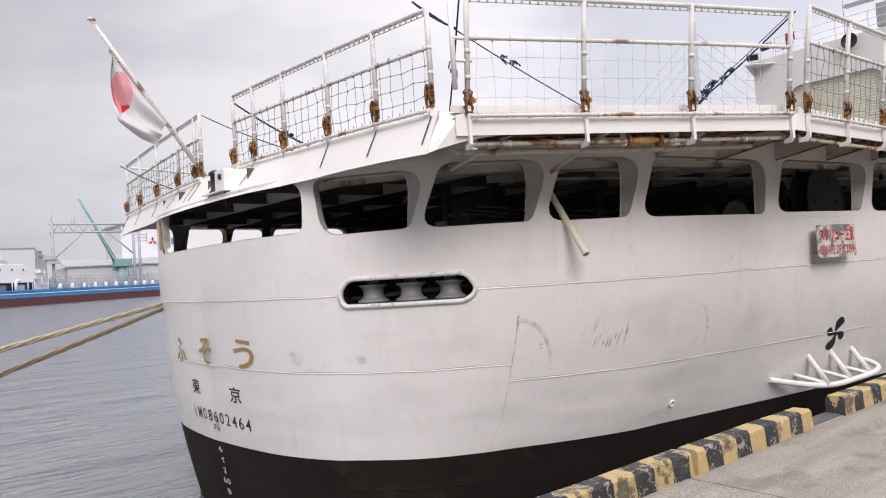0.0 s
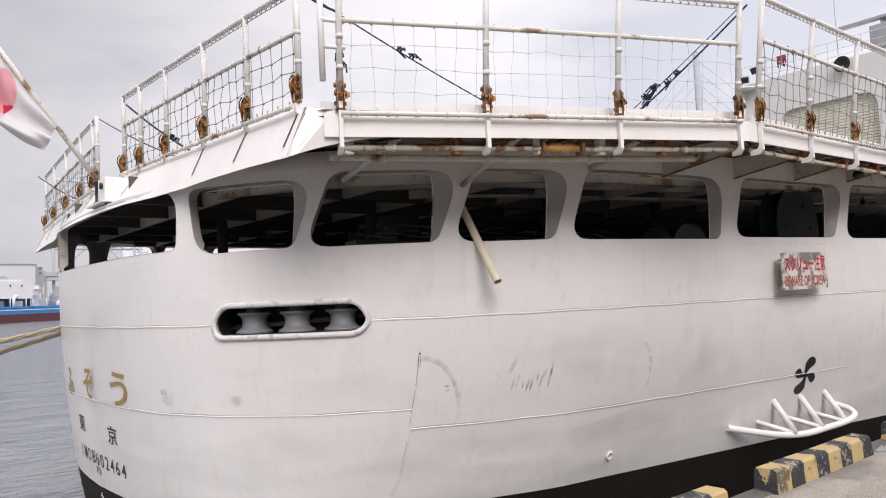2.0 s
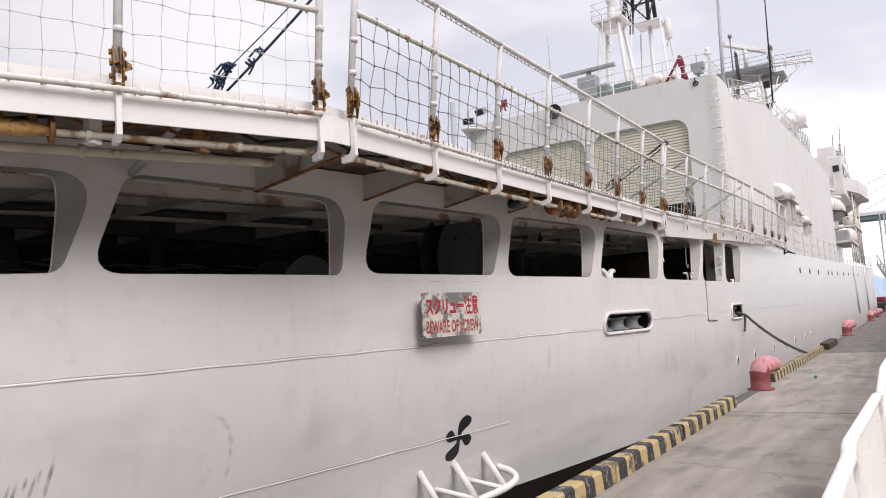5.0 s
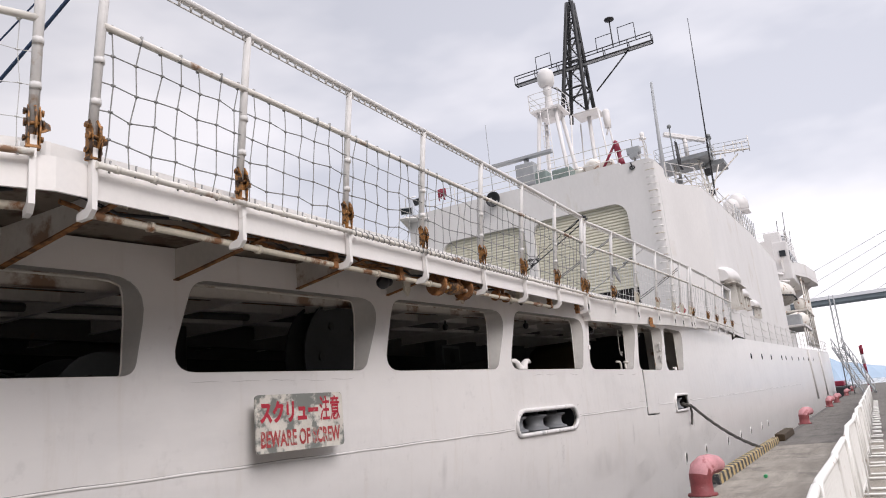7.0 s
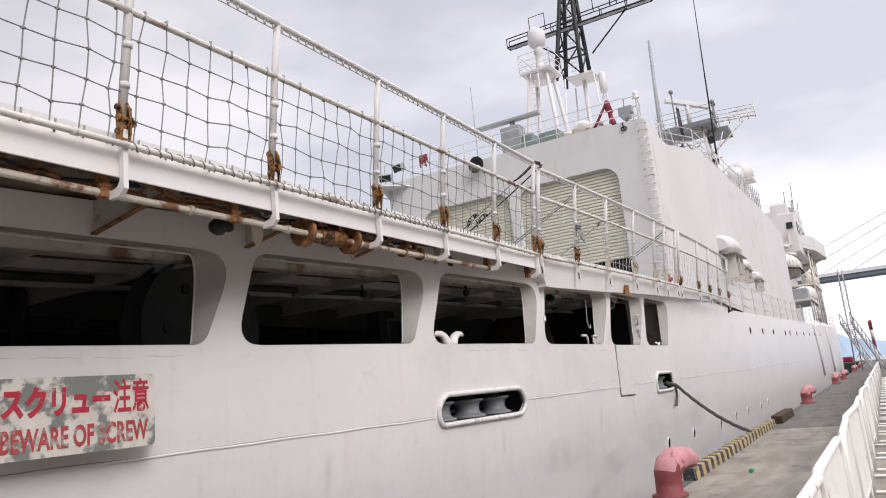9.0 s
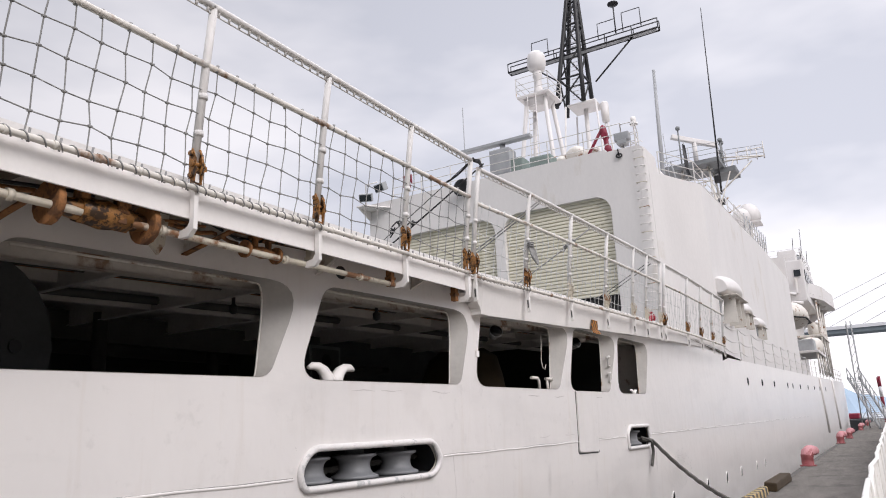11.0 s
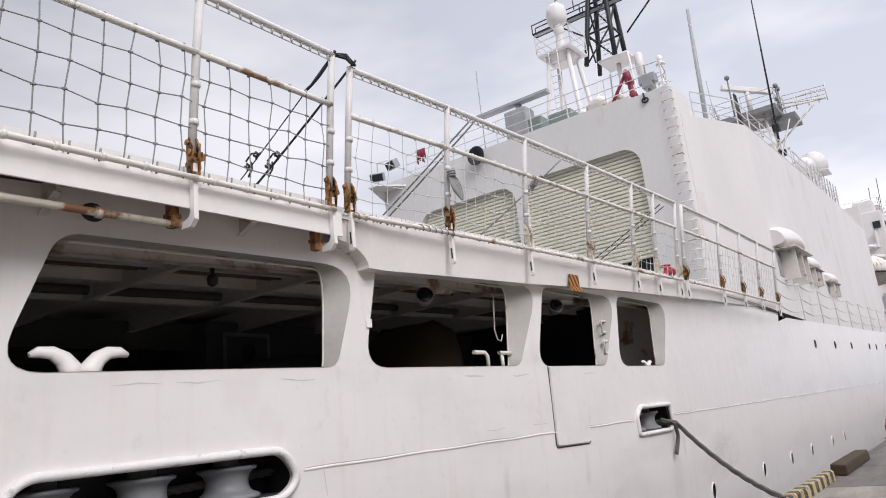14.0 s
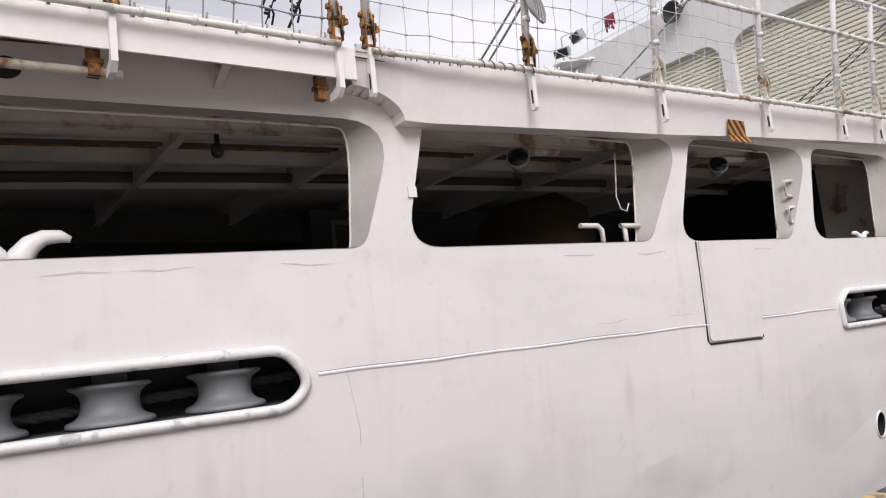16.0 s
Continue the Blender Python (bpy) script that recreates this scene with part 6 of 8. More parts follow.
bm = bmesh.new(); box(bm, 28.0, 28.04, 4.78, 5.75, 1.02, 3.5); part("transverse_bulkhead", bm, M_UNDER, ship, "bulkhead inside the last opening, its lit part coloured pale")
# inboard piece of the same bulkhead, coloured near black for shade
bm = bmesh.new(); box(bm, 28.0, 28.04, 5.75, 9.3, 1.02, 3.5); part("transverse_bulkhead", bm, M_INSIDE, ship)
# hazard tab over the tenth opening
bm = bmesh.new()
plate(bm, [hull(23.90, 3.27, 0.16), hull(24.20, 3.27, 0.16), hull(24.18, 3.44, 0.085), hull(23.92, 3.44, 0.085)], (0, -0.012, 0))
plate(bm, [hull(23.89, 3.275, 0.17), hull(24.23, 3.27, 0.17), hull(24.27, 3.22, 0.20), hull(24.1, 3.20, 0.21), hull(23.91, 3.21, 0.20)], (0, -0.012, 0))
haz = part("hazard_tab", bm, M_HAZARD, ship, "worn black and yellow hazard tab")

# the deck edge turns down into the leaning strake forward of the overhang
n = 10; xe = [19.85 + 0.42 * math.sin(math.pi / 2 * i / n) for i in range(n + 1)] + [20.5, 20.9, 21.4, 22.0, 22.6, 23.2, 24.5, 26.0, 28.0, 30.0, 33.0, 36.0]
ze = [edge_z(19.85) - 0.19 - 0.22 * (1 - math.cos(math.pi / 2 * i / n)) for i in range(n + 1)] + [3.138, 3.152, 3.170, 3.192, 3.213, 3.235, 3.30, 3.36, 3.43, 3.50, 3.60, 3.72]
bm = bmesh.new(); top, low, inn = [], [], []
for i, (x, z) in enumerate(zip(xe, ze)):
    k = min(1.0, max(0.0, (x - 19.85) / 0.95)); y = 4.618 + (hull(s_at(max(x, 20.8)), edge_z(x)).y - 0.012 - 4.618) * k
    yi = hull(s_at(x), z).y; yl = min(y + 0.02 + (yi - 0.01 - y) * 0.25, yi - 0.008)
    top.append(bm.verts.new((x, y, edge_z(x) + 0.035))); low.append(bm.verts.new((x, yl, min(z, edge_z(x) - 0.04)))); inn.append(bm.verts.new((x, yi + 0.03, min(z, edge_z(x) - 0.04))))
for i in range(len(xe) - 1):
    bm.faces.new((top[i], top[i + 1], low[i + 1], low[i])).smooth = True
    q = [bm.verts.new(v.co) for v in (low[i], low[i + 1])]; bm.faces.new((q[0], q[1], inn[i + 1], inn[i])).smooth = i < n
part("deck_edge_end", bm, M_WHITE, ship, "curved white end of the deck edge")

# low white coaming inside the nets
def inset(pts, d):
    out = []
    for i, (x, y) in enumerate(pts):
        p, q = Vector(pts[max(i - 1, 0)]), Vector(pts[min(i + 1, len(pts) - 1)]); t = (q - p).normalized()
        out.append((x - t.y * d, y + t.x * d))
    return out
for pts in (inset(cham, 0.16), inset(side_pts, 0.16), [(x, fwd_y(x) + 0.2) for x in (20.0, 24, 30, 36)]):
    part("deck_coaming", edge_strip(pts, lambda x, y: edge_z(x) + 0.19, lambda x, y: edge_z(x) + 0.0), M_WHITE, ship)
# rope wound round the foot rail
for a, b in ((12.36, 13.84), (13.84, 15.40), (15.40, 16.82), (19.97, 21.42)):
    bm = bmesh.new(); y = SIDE_Y if a < 19 else fwd_y; n = 150
    tube(bm, [Vector((a + (b - a) * i / n, y(a + (b - a) * i / n) - 0.07 + 0.028 * math.cos(i * 0.62), edge_z(a) + (edge_z(b) - edge_z(a)) * i / n + 0.02 + 0.028 * math.sin(i * 0.62))) for i in range(n + 1)], 0.0055, 4, caps=False)
    part("net_lashing", bm, M_NET, ship)
# cables and rust-caked brackets close under the deck plating
for k in range(7):
    a = 9.6 + 1.02 * k
    bm = bmesh.new(); y = SIDE_Y(a) + 0.22 + 0.05 * (k % 3)
    tube(bm, [(a, y, edge_z(a) - 0.09), (a + 0.4, y + 0.05, edge_z(a) - 0.16), (a + 0.9, y - 0.03, edge_z(a) - 0.12), (a + 1.1, y, edge_z(a) - 0.10)], 0.014, 5)
    part("cable", bm, M_RUST if k % 2 else M_BLACK, ship)
for k in range(7):
    u = 0.06 + 0.13 * k
    bm = bmesh.new(); tube(bm, [ch_in(u, 0.25, 3.20), ch_in(u + 0.05, 0.3, 3.13), ch_in(u + 0.12, 0.22, 3.17)], 0.016, 5)
    part("cable", bm, M_RUST if k % 3 else M_BLACK, ship)
# dark strips laid on the sloping stern plate below each stanchion, for shaded slots
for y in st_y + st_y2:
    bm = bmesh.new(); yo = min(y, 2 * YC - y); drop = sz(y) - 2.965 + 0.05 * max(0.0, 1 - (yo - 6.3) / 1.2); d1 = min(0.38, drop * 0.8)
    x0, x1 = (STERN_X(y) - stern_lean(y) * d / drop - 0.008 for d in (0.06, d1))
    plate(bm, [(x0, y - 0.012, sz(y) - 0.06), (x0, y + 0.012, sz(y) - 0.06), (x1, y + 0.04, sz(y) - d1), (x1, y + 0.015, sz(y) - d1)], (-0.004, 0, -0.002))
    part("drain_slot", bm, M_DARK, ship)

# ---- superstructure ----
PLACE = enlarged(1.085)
HX = 36.5
FL = 3.2
bm = bmesh.new()
SIDE = [(HX + 0.12, 6.30), (39.7, 5.18), (53.4, 4.80), (64.0, 4.80)]
def wall(bm, a, b, z0, z1, t=0.12, z1b=None):
    a, b = Vector(a), Vector(b); d = (b - a).normalized(); n = Vector((-d.y, d.x)) * t
    z1b = z1 if z1b is None else z1b
    ps = [(a, z0), (b, z0), (b, z1b), (a, z1)]
    plate(bm, [(p.x, p.y, z) for p, z in ps], (n.x, n.y, 0))
# aft wall of the hangar round two door openings
DZ, DOORS = 9.60, ((7.75, 12.0), (12.4, 16.65))
for y0, y1, z0, z1 in ((6.60, 7.75, FL, 11.2), (12.0, 12.4, FL, 11.3), (16.65, 18.35, FL, 11.3), (7.75, 12.0, DZ, 11.3), (12.4, 16.65, DZ, 11.3)):
    bm = bmesh.new(); box(bm, HX, HX + 0.3, y0, y1, z0, z1); part("hangar_wall", bm, M_SUPER, ship)
for y0, y1 in DOORS:      # rounded upper corners of the openings
    for y, k in ((y0, 1), (y1, -1)):
        c = [(HX, y, DZ)] + [(HX, y + k * (0.6 - 0.6 * math.cos(t)), DZ - 0.6 + 0.6 * math.sin(t)) for t in np.linspace(math.pi / 2, 0, 7)]
        bm = bmesh.new(); plate(bm, c, (0.3, 0, 0)); part("opening_corner", bm, M_SUPER, ship)
for sgn in (0, 1):
    yy = (lambda y: 2 * YC - y) if sgn else (lambda y: y)
    pts = [(x, yy(y)) for x, y in SIDE]
    for a, b, za, zb in ((pts[0], pts[1], 10.20, 10.30), (pts[1], pts[2], 10.30, 10.25), (pts[2], pts[3], 10.25, 10.25)):
        bm = bmesh.new(); wall(bm, a, b, FL, za, 0.12 * (-1 if sgn else 1), zb); part("superstructure_side", bm, M_SUPER, ship)
bm = bmesh.new(); box(bm, 64.0, 64.2, 4.80, 2 * YC - 4.80, FL, 11.8); part("superstructure_front", bm, M_SUPER, ship)
for sgn in (0, 1):
    y_ = (lambda y: 2 * YC - y) if sgn else (lambda y: y)
    bm = bmesh.new()      # low side roof, then the raised middle block
    for quad in (((HX + 0.2, 6.4, 10.17), (39.7, 5.28, 10.27), (39.7, 6.75, 10.27), (HX + 0.2, 6.75, 10.2)), ((39.7, 5.28, 10.27), (53.4, 4.9, 10.22), (53.4, 6.75, 10.22), (39.7, 6.75, 10.27)), ((53.4, 4.9, 10.22), (64, 4.9, 10.22), (64, 6.75, 10.22), (53.4, 6.75, 10.22)),
                 ((HX + 0.3, 6.7, 10.1), (64, 6.7, 10.1), (64, 6.7, 11.75), (HX + 0.3, 6.7, 11.25)), ((HX + 0.1, 6.7, 11.25), (64, 6.7, 11.75), (64, YC, 11.75), (HX + 0.1, YC, 11.25))):
        bm.faces.new([bm.verts.new((x, y_(y), z)) for x, y, z in quad])
    part("superstructure_roof", bm, M_SUPER, ship)
# rounded after corners of the hangar, their top sweeping down to the lower side roof
for sgn in (0, 1):
    y_ = (lambda y: 2 * YC - y) if sgn else (lambda y: y)
    bm = bmesh.new(); cols = []
    arc = [(HX, 6.60, 11.2), (HX + 0.01, 6.50, 11.17), (HX + 0.03, 6.42, 11.13), (HX + 0.07, 6.355, 11.08), (HX + 0.13, 6.305, 11.02), (HX + 0.30, 6.225, 10.90), (HX + 0.50, 6.13, 10.76), (HX + 0.54, 6.115, 10.22)]
    for x, y, z in arc: cols.append([bm.verts.new((x + o * 0.2, y_(y + o * 0.25), zz)) for zz, o in ((FL, 0), (z, 0), (z, 1), (FL, 1))])
    for p, q in zip(cols, cols[1:]):
        for k in range(3):
            f = bm.faces.new((p[k], q[k], q[k + 1], p[k + 1])); f.smooth = False
    part("hangar_corner", bm, M_SUPER, ship)
for y0, y1 in DOORS:
    rd = None
    bm = bmesh.new(); z, k = (6.02 if y0 < 10 else FL), 0
    box(bm, HX + 0.24, HX + 0.26, y0, y1, z, DZ + 0.05)
    rd = part("roller_door", bm, M_DOORSLAT, ship, "cream corrugated roller shutter door")
    bm = bmesh.new()
    box(bm, 0, 0.06, 0, y1 - y0, 0, 0.095, 0.02)
    me = bpy.data.meshes.new("slat"); bm.to_mesh(me); bm.free(); me.materials.append(M_DOORSLAT)
    while z + 0.13 * k < DZ:
        shared("slat", me, rd, Matrix.Translation((HX + 0.18, y0, z + 0.13 * k))); k += 1
# black sheet put in for the unlit hangar under the raised shutter
bm = bmesh.new(); box(bm, HX + 0.5, HX + 0.55, 7.6, 12.2, FL, 6.3); part("hangar_shade_sheet", bm, M_BLACK, ship)
# rung ladder on the corner
for k in range(24):
    z = 4.4 + 0.30 * k
    bm = bmesh.new(); tube(bm, [(HX + 0.05, 6.40, z), (HX - 0.14, 6.40, z - 0.02), (HX - 0.14, 6.72, z - 0.02), (HX, 6.72, z)], 0.016, 6)
    part("ladder_rung", bm, M_WHITE if k % 3 else M_RUSTPALE, ship)
# ventilator hoods on the side
def hood(x, z, r, w):
    y = float(np.interp(x, (39.7, 53.4), (5.18, 4.80))) + 0.01
    bm = bmesh.new(); cols = []
    for u in np.linspace(0, 1, 9):
        k = math.sin(math.pi * (0.12 + 0.76 * u)) ** 0.5
        cols.append([bm.verts.new((x + w * u, y - max(0, math.cos(t)) * r * k, z + math.sin(t) * r * k * (1.0 if math.sin(t) > 0 else 0.35))) for t in np.linspace(-math.pi / 2, math.pi / 2, 10)])
    for a, b in zip(cols, cols[1:]):
        for i in range(9): bm.faces.new((a[i], a[i + 1], b[i + 1], b[i])).smooth = True
    bm.faces.new(cols[0]); bm.faces.new(cols[-1][::-1])
    h = part("ventilator_hood", bm, M_SUPER, ship, "rounded white ventilator hood")
    bm = bmesh.new(); box(bm, x + 0.1, x + w, y - r * 1.02, y - 0.06, z - r * 0.40, z - r * 0.35, 0.01); part("louvre", bm, M_WORN, h)
    for k in (0.2, 0.55, 0.85): bm = bmesh.new(); box(bm, x + w * k, x + w * k + 0.06, y - r * 0.8, y - 0.02, z - r * 1.9, z - r * 0.4, 0.01); part("leg", bm, M_WORN, h)
    bm = bmesh.new(); box(bm, x + 0.15, x + w - 0.1, y - 0.05, y - 0.01, z - r * 1.7, z - r * 0.5); part("intake", bm, M_GREYSTEEL, h)
hood(40.0, 6.30, 0.65, 2.9); hood(43.9, 5.96, 0.37, 1.9); hood(47.2, 5.70, 0.33, 1.75)


def post_mesh(mesh=[None]):
    if mesh[0] is None:
        bm = bmesh.new(); tube(bm, [(0, 0, 0), (0, 0, 1)], 1.0, 6)
        mesh[0] = bpy.data.meshes.new("post"); bm.to_mesh(mesh[0]); bm.free(); mesh[0].materials.append(M_RAIL)
    return mesh[0]


def railing(pts, h=1.0, name="roof_railing", mat=M_RAIL, sag=0.0, r=0.022, gap=1.5):
    """Three rails on posts; the rails may sag like chains between the posts."""
    lines, feet = [[], [], []], []
    for a, b in zip(pts, pts[1:]):
        a, b = Vector(a), Vector(b); L = (b - a).length; k = max(1, round(L / gap))
        feet += [a.lerp(b, i / k) for i in range(k + (b == Vector(pts[-1])))]
        for n, hh in enumerate((h, h * 0.62, h * 0.3)):
            for i in range(k):
                for j in range(4):
                    lines[n].append(a.lerp(b, (i + j / 4) / k) + Vector((0, 0, hh - sag * math.sin(math.pi * j / 4))))
    head = None
    for n, hh in enumerate((h, h * 0.62, h * 0.3)):
        bm = bmesh.new(); tube(bm, lines[n] + [Vector(pts[-1]) + Vector((0, 0, hh))], r * 0.8, 5)
        o = part(name if head is None else "rail", bm, mat, head or ship)
        head = head or o
    for p in feet: shared("post", post_mesh(), head, Matrix.Translation(p) @ Matrix.Diagonal((r, r, h, 1)))
    return head


railing([(HX + 0.3, 7.2, 11.3), (HX + 0.3, 17.3, 11.3)], 1.0)
railing([(HX + 1.0, 6.15, 10.22), (39.6, 5.35, 10.30), (53, 4.95, 10.25)], 0.95)
railing([(HX + 0.3, 7.2, 11.2), (HX + 0.3, 6.7, 11.2), (HX + 0.9, 6.75, 11.0), (HX + 1.5, 7.2, 11.2)], 1.05, gap=0.6)
bm = bmesh.new(); tube(bm, [(HX - 0.05, 7.25 + 0.10 * math.cos(t), 10.95 + 0.07 * math.sin(t)) for t in np.linspace(0, 2 * math.pi, 13)[:-1]], 0.03, 5, closed=True); tube(bm, [(HX - 0.05, 7.25, 10.95), (HX - 0.05, 7.28, 11.2)], 0.03, 5); part("hook_ring", bm, M_DARK, ship)
PLACE = Matrix()
for x0, x1 in ((37, 64), (64, 100)):
    n = int((x1 - x0) / 3.0)
    railing([(x, fwd_y(x) + 0.1, edge_z(x)) for x in np.linspace(x0, x1, n + 1)], 1.15, name="side_railing", sag=0.12, r=0.02, gap=3.0)
PLACE = enlarged(1.085)
# speaker, lamp frame and platform at the port corner of the hangar
bm = bmesh.new(); lathe(bm, [(0.1, -0.3), (0.16, -0.15), (0.34, 0.05), (0.36, 0.1), (0.30, 0.08), (0.1, -0.1)], (HX - 0.25, 13.6, 11.0), 18, Matrix.Rotation(radians(-90), 4, "Y")); part("loudspeaker", bm, M_BLACK, ship, "round black deck loudspeaker")
bm = bmesh.new(); plate(bm, [(HX, 18.3, 10.55), (HX, 18.3, 11.0), (HX - 0.95, 18.3, 11.0)], (0, 0.05, 0)); plate(bm, [(HX, 17.2, 10.95), (HX, 18.35, 10.95), (HX - 0.95, 18.35, 10.95), (HX - 0.95, 17.9, 10.95)], (0, 0, 0.05)); tube(bm, [(HX - 0.6, 18.1, 11.0), (HX - 0.6, 18.1, 12.0), (HX - 0.6, 17.5, 12.0)], 0.03, 6)
lp = part("light_platform", bm, M_WHITE, ship, "small white bracket carrying two box floodlights")
for x, y, z, a in ((HX - 0.8, 17.95, 11.35, 25), (HX - 0.55, 17.35, 11.75, -15)):
    m = Matrix.Translation((x, y, z)) @ Matrix.Rotation(radians(a), 4, "Z") @ Matrix.Rotation(radians(-25), 4, "Y")
    bm = bmesh.new(); box(bm, -0.14, 0.14, -0.28, 0.28, -0.17, 0.17, 0.03, m); box(bm, 0.12, 0.26, -0.12, 0.12, -0.1, 0.1, 0.02, m); part("floodlight", bm, M_GREYSTEEL, lp)
    bm = bmesh.new(); box(bm, -0.16, -0.14, -0.24, 0.24, -0.13, 0.13, 0.0, m); part("lens", bm, M_GLASS, lp)
# controls and gear on the hangar roof
bm = bmesh.new(); box(bm, HX + 0.6, HX + 1.4, 11.3, 12.1, 11.34, 12.1, 0.05); box(bm, HX + 0.6, HX + 1.6, 10.1, 11.0, 11.34, 11.95, 0.08); part("roof_house", bm, M_GEAR, ship)
bm = bmesh.new(); box(bm, 37.1, 37.4, 10.9, 14.1, 12.84, 12.92, 0.02); box(bm, 37.15, 37.35, 10.9, 14.1, 12.92, 13.0, 0.02); tube(bm, [(37.3, 12.2, 11.3), (37.3, 12.2, 12.9)], 0.12, 8); box(bm, 37.0, 37.7, 11.8, 12.7, 11.5, 12.6, 0.06)
part("radar_scanner", bm, M_GREYSTEEL, ship, "long grey bar radar scanner")
for k, (y, r) in enumerate(((9.2, 0.42), (8.6, 0.36), (10.0, 0.40))):
    bm = bmesh.new(); bmesh.ops.create_uvsphere(bm, u_segments=14, v_segments=8, radius=r)
    for v in bm.verts: v.co = Vector((v.co.x * 1.2, v.co.y, v.co.z * 0.8)) + noise.noise_vector(v.co * 3) * 0.12 + Vector((HX + 1.0 + 0.3 * k, y, 11.75))
    for f in bm.faces: f.smooth = True
    part("covered_gear", bm, M_WORN, ship, "white canvas-wrapped gear")
bm = bmesh.new(); tube(bm, [(HX + 0.8, 8.75, 11.4), (HX + 0.8, 8.05, 12.45)], 0.06, 8); tube(bm, [(HX + 0.8, 7.85, 11.4), (HX + 0.8, 7.88, 11.7), (HX + 0.8, 7.9, 11.72), (HX + 0.8, 7.93, 12.1), (HX + 0.8, 7.95, 12.12), (HX + 0.8, 8.0, 12.5), (HX + 0.8, 8.02, 12.6)], [0.15, 0.13, 0.09, 0.09, 0.14, 0.12, 0.05], 10); tube(bm, [(HX + 0.62, 7.92, 12.15), (HX + 0.98, 7.92, 12.15)], 0.10, 10)
part("roof_crane", bm, M_CRED, ship, "dark red folding davit crane")
bm = bmesh.new(); tube(bm, [(HX + 0.4, 7.17, 11.0), (HX + 0.4, 7.17, 11.7)], 0.04, 6); box(bm, HX + 0.2, HX + 0.5, 6.9, 7.45, 11.62, 11.92, 0.03); box(bm, HX + 0.15, HX + 0.55, 7.0, 7.35, 11.45, 11.62, 0.02); part("floodlight", bm, M_GREYSTEEL, ship)
bm = bmesh.new(); tube(bm, [(HX + 0.9, 6.85, 10.8), (HX + 0.9, 6.85, 12.4)], 0.035, 6); lathe(bm, [(0.05, 0), (0.15, 0.02), (0.15, 0.08), (0.07, 0.10), (0.10, 0.16), (0.10, 0.30), (0.04, 0.36)], (HX + 0.9, 6.85, 12.34), 12); part("lamp_post", bm, M_WHITE, ship)

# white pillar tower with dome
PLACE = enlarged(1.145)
PX, PY = 41.7, 12.2
bm = bmesh.new()
plate(bm, [(PX - 0.8, PY - 0.8, 16.5), (PX + 0.8, PY - 0.8, 16.5), (PX + 0.8, PY + 0.8, 16.5), (PX - 0.8, PY + 0.8, 16.5)], (0, 0, 0.08))
lathe(bm, [(0.5, 16.1), (0.8, 16.45), (0.8, 16.5)], (PX, PY, 0), 4, Matrix.Rotation(radians(45), 4, "Z"))
lathe(bm, [(0.34, 16.5), (0.20, 17.1), (0.17, 17.6), (0.24, 17.7), (0.2, 18.0)], (PX, PY, 0), 14)
pil = part("pillar_tower", bm, M_SUPER, ship, "white four-legged radar tower")
for dx, dy in ((-0.5, -0.5), (0.5, -0.5), (0.5, 0.5), (-0.5, 0.5)):
    bm = bmesh.new(); tube(bm, [(PX + dx * 1.9, PY + dy * 1.9, 11.3), (PX + dx * 0.9, PY + dy * 0.9, 16.4)], 0.10, 10); part("leg", bm, M_SUPER, pil)
bm = bmesh.new(); lathe(bm, [(0.2, 18.0), (0.38, 18.1), (0.44, 18.3), (0.45, 18.6), (0.40, 18.84), (0.24, 19.0), (0.03, 19.04)], (PX, PY, 0), 20); part("dome", bm, M_SUPER, pil)
for d in (-0.2, 0.2): bm = bmesh.new(); tube(bm, [(PX - 0.95, PY + d, 11.3), (PX - 0.95, PY + d, 16.4)], 0.02, 5); part("ladder_rail", bm, M_SUPER, pil)
bm = bmesh.new(); tube(bm, [(0, -0.2, 0), (0, 0.2, 0)], 0.02, 5); rung = bpy.data.meshes.new("ladder_rung"); bm.to_mesh(rung); bm.free(); rung.materials.append(M_SUPER)
for k in range(16): shared("ladder_rung", rung, pil, Matrix.Translation((PX - 0.95, PY, 11.4 + 0.3 * k)))
sq = [(PX - 0.8, PY - 0.8, 16.58), (PX + 0.8, PY - 0.8, 16.58), (PX + 0.8, PY + 0.8, 16.58), (PX - 0.8, PY + 0.8, 16.58), (PX - 0.8, PY - 0.8, 16.58)]
railing(sq, 0.9)

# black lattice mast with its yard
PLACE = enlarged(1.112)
MX, MY, MB, MT = 48.2, 12.1, 18.6, 26.2
mast = None
bm = bmesh.new()
def leg(dx, dy, z):
    k = (z - MB) / (MT - MB); w = 0.78 * (1 - k) + 0.16 * k
    return Vector((MX + dx * w, MY + 0.45 * (1 - k) + 0.15 + dy * w, z))
zs_l = [MB, 20.3, 22.0, 23.6, 25.0, MT]
for dx, dy in ((-1, -1), (1, -1), (1, 1), (-1, 1)): tube(bm, [leg(dx, dy, z) for z in zs_l], 0.125, 6)
for a, b in zip(zs_l, zs_l[1:]):
    for (p, q) in (((-1, -1), (1, -1)), ((1, -1), (1, 1)), ((1, 1), (-1, 1)), ((-1, 1), (-1, -1))):
        tube(bm, [leg(*p, a), leg(*q, b)], 0.05, 5); tube(bm, [leg(*p, b), leg(*q, b)], 0.06, 5)
tube(bm, [(MX, MY + 0.15, MT - 0.3), (MX, MY + 0.15, 29.0)], 0.08, 6)
mast = part("lattice_mast", bm, M_MAST, ship, "black steel lattice mast")
bm = bmesh.new()
YZ = 21.9
for dz, dx in ((0, -0.2), (0, 0.2), (0.55, -0.2), (0.55, 0.2)):
    tube(bm, [(MX + dx, MY - 4.4, YZ + dz), (MX + dx, MY + 4.4, YZ + dz)], 0.055 if dz < 0.1 else 0.035, 5)
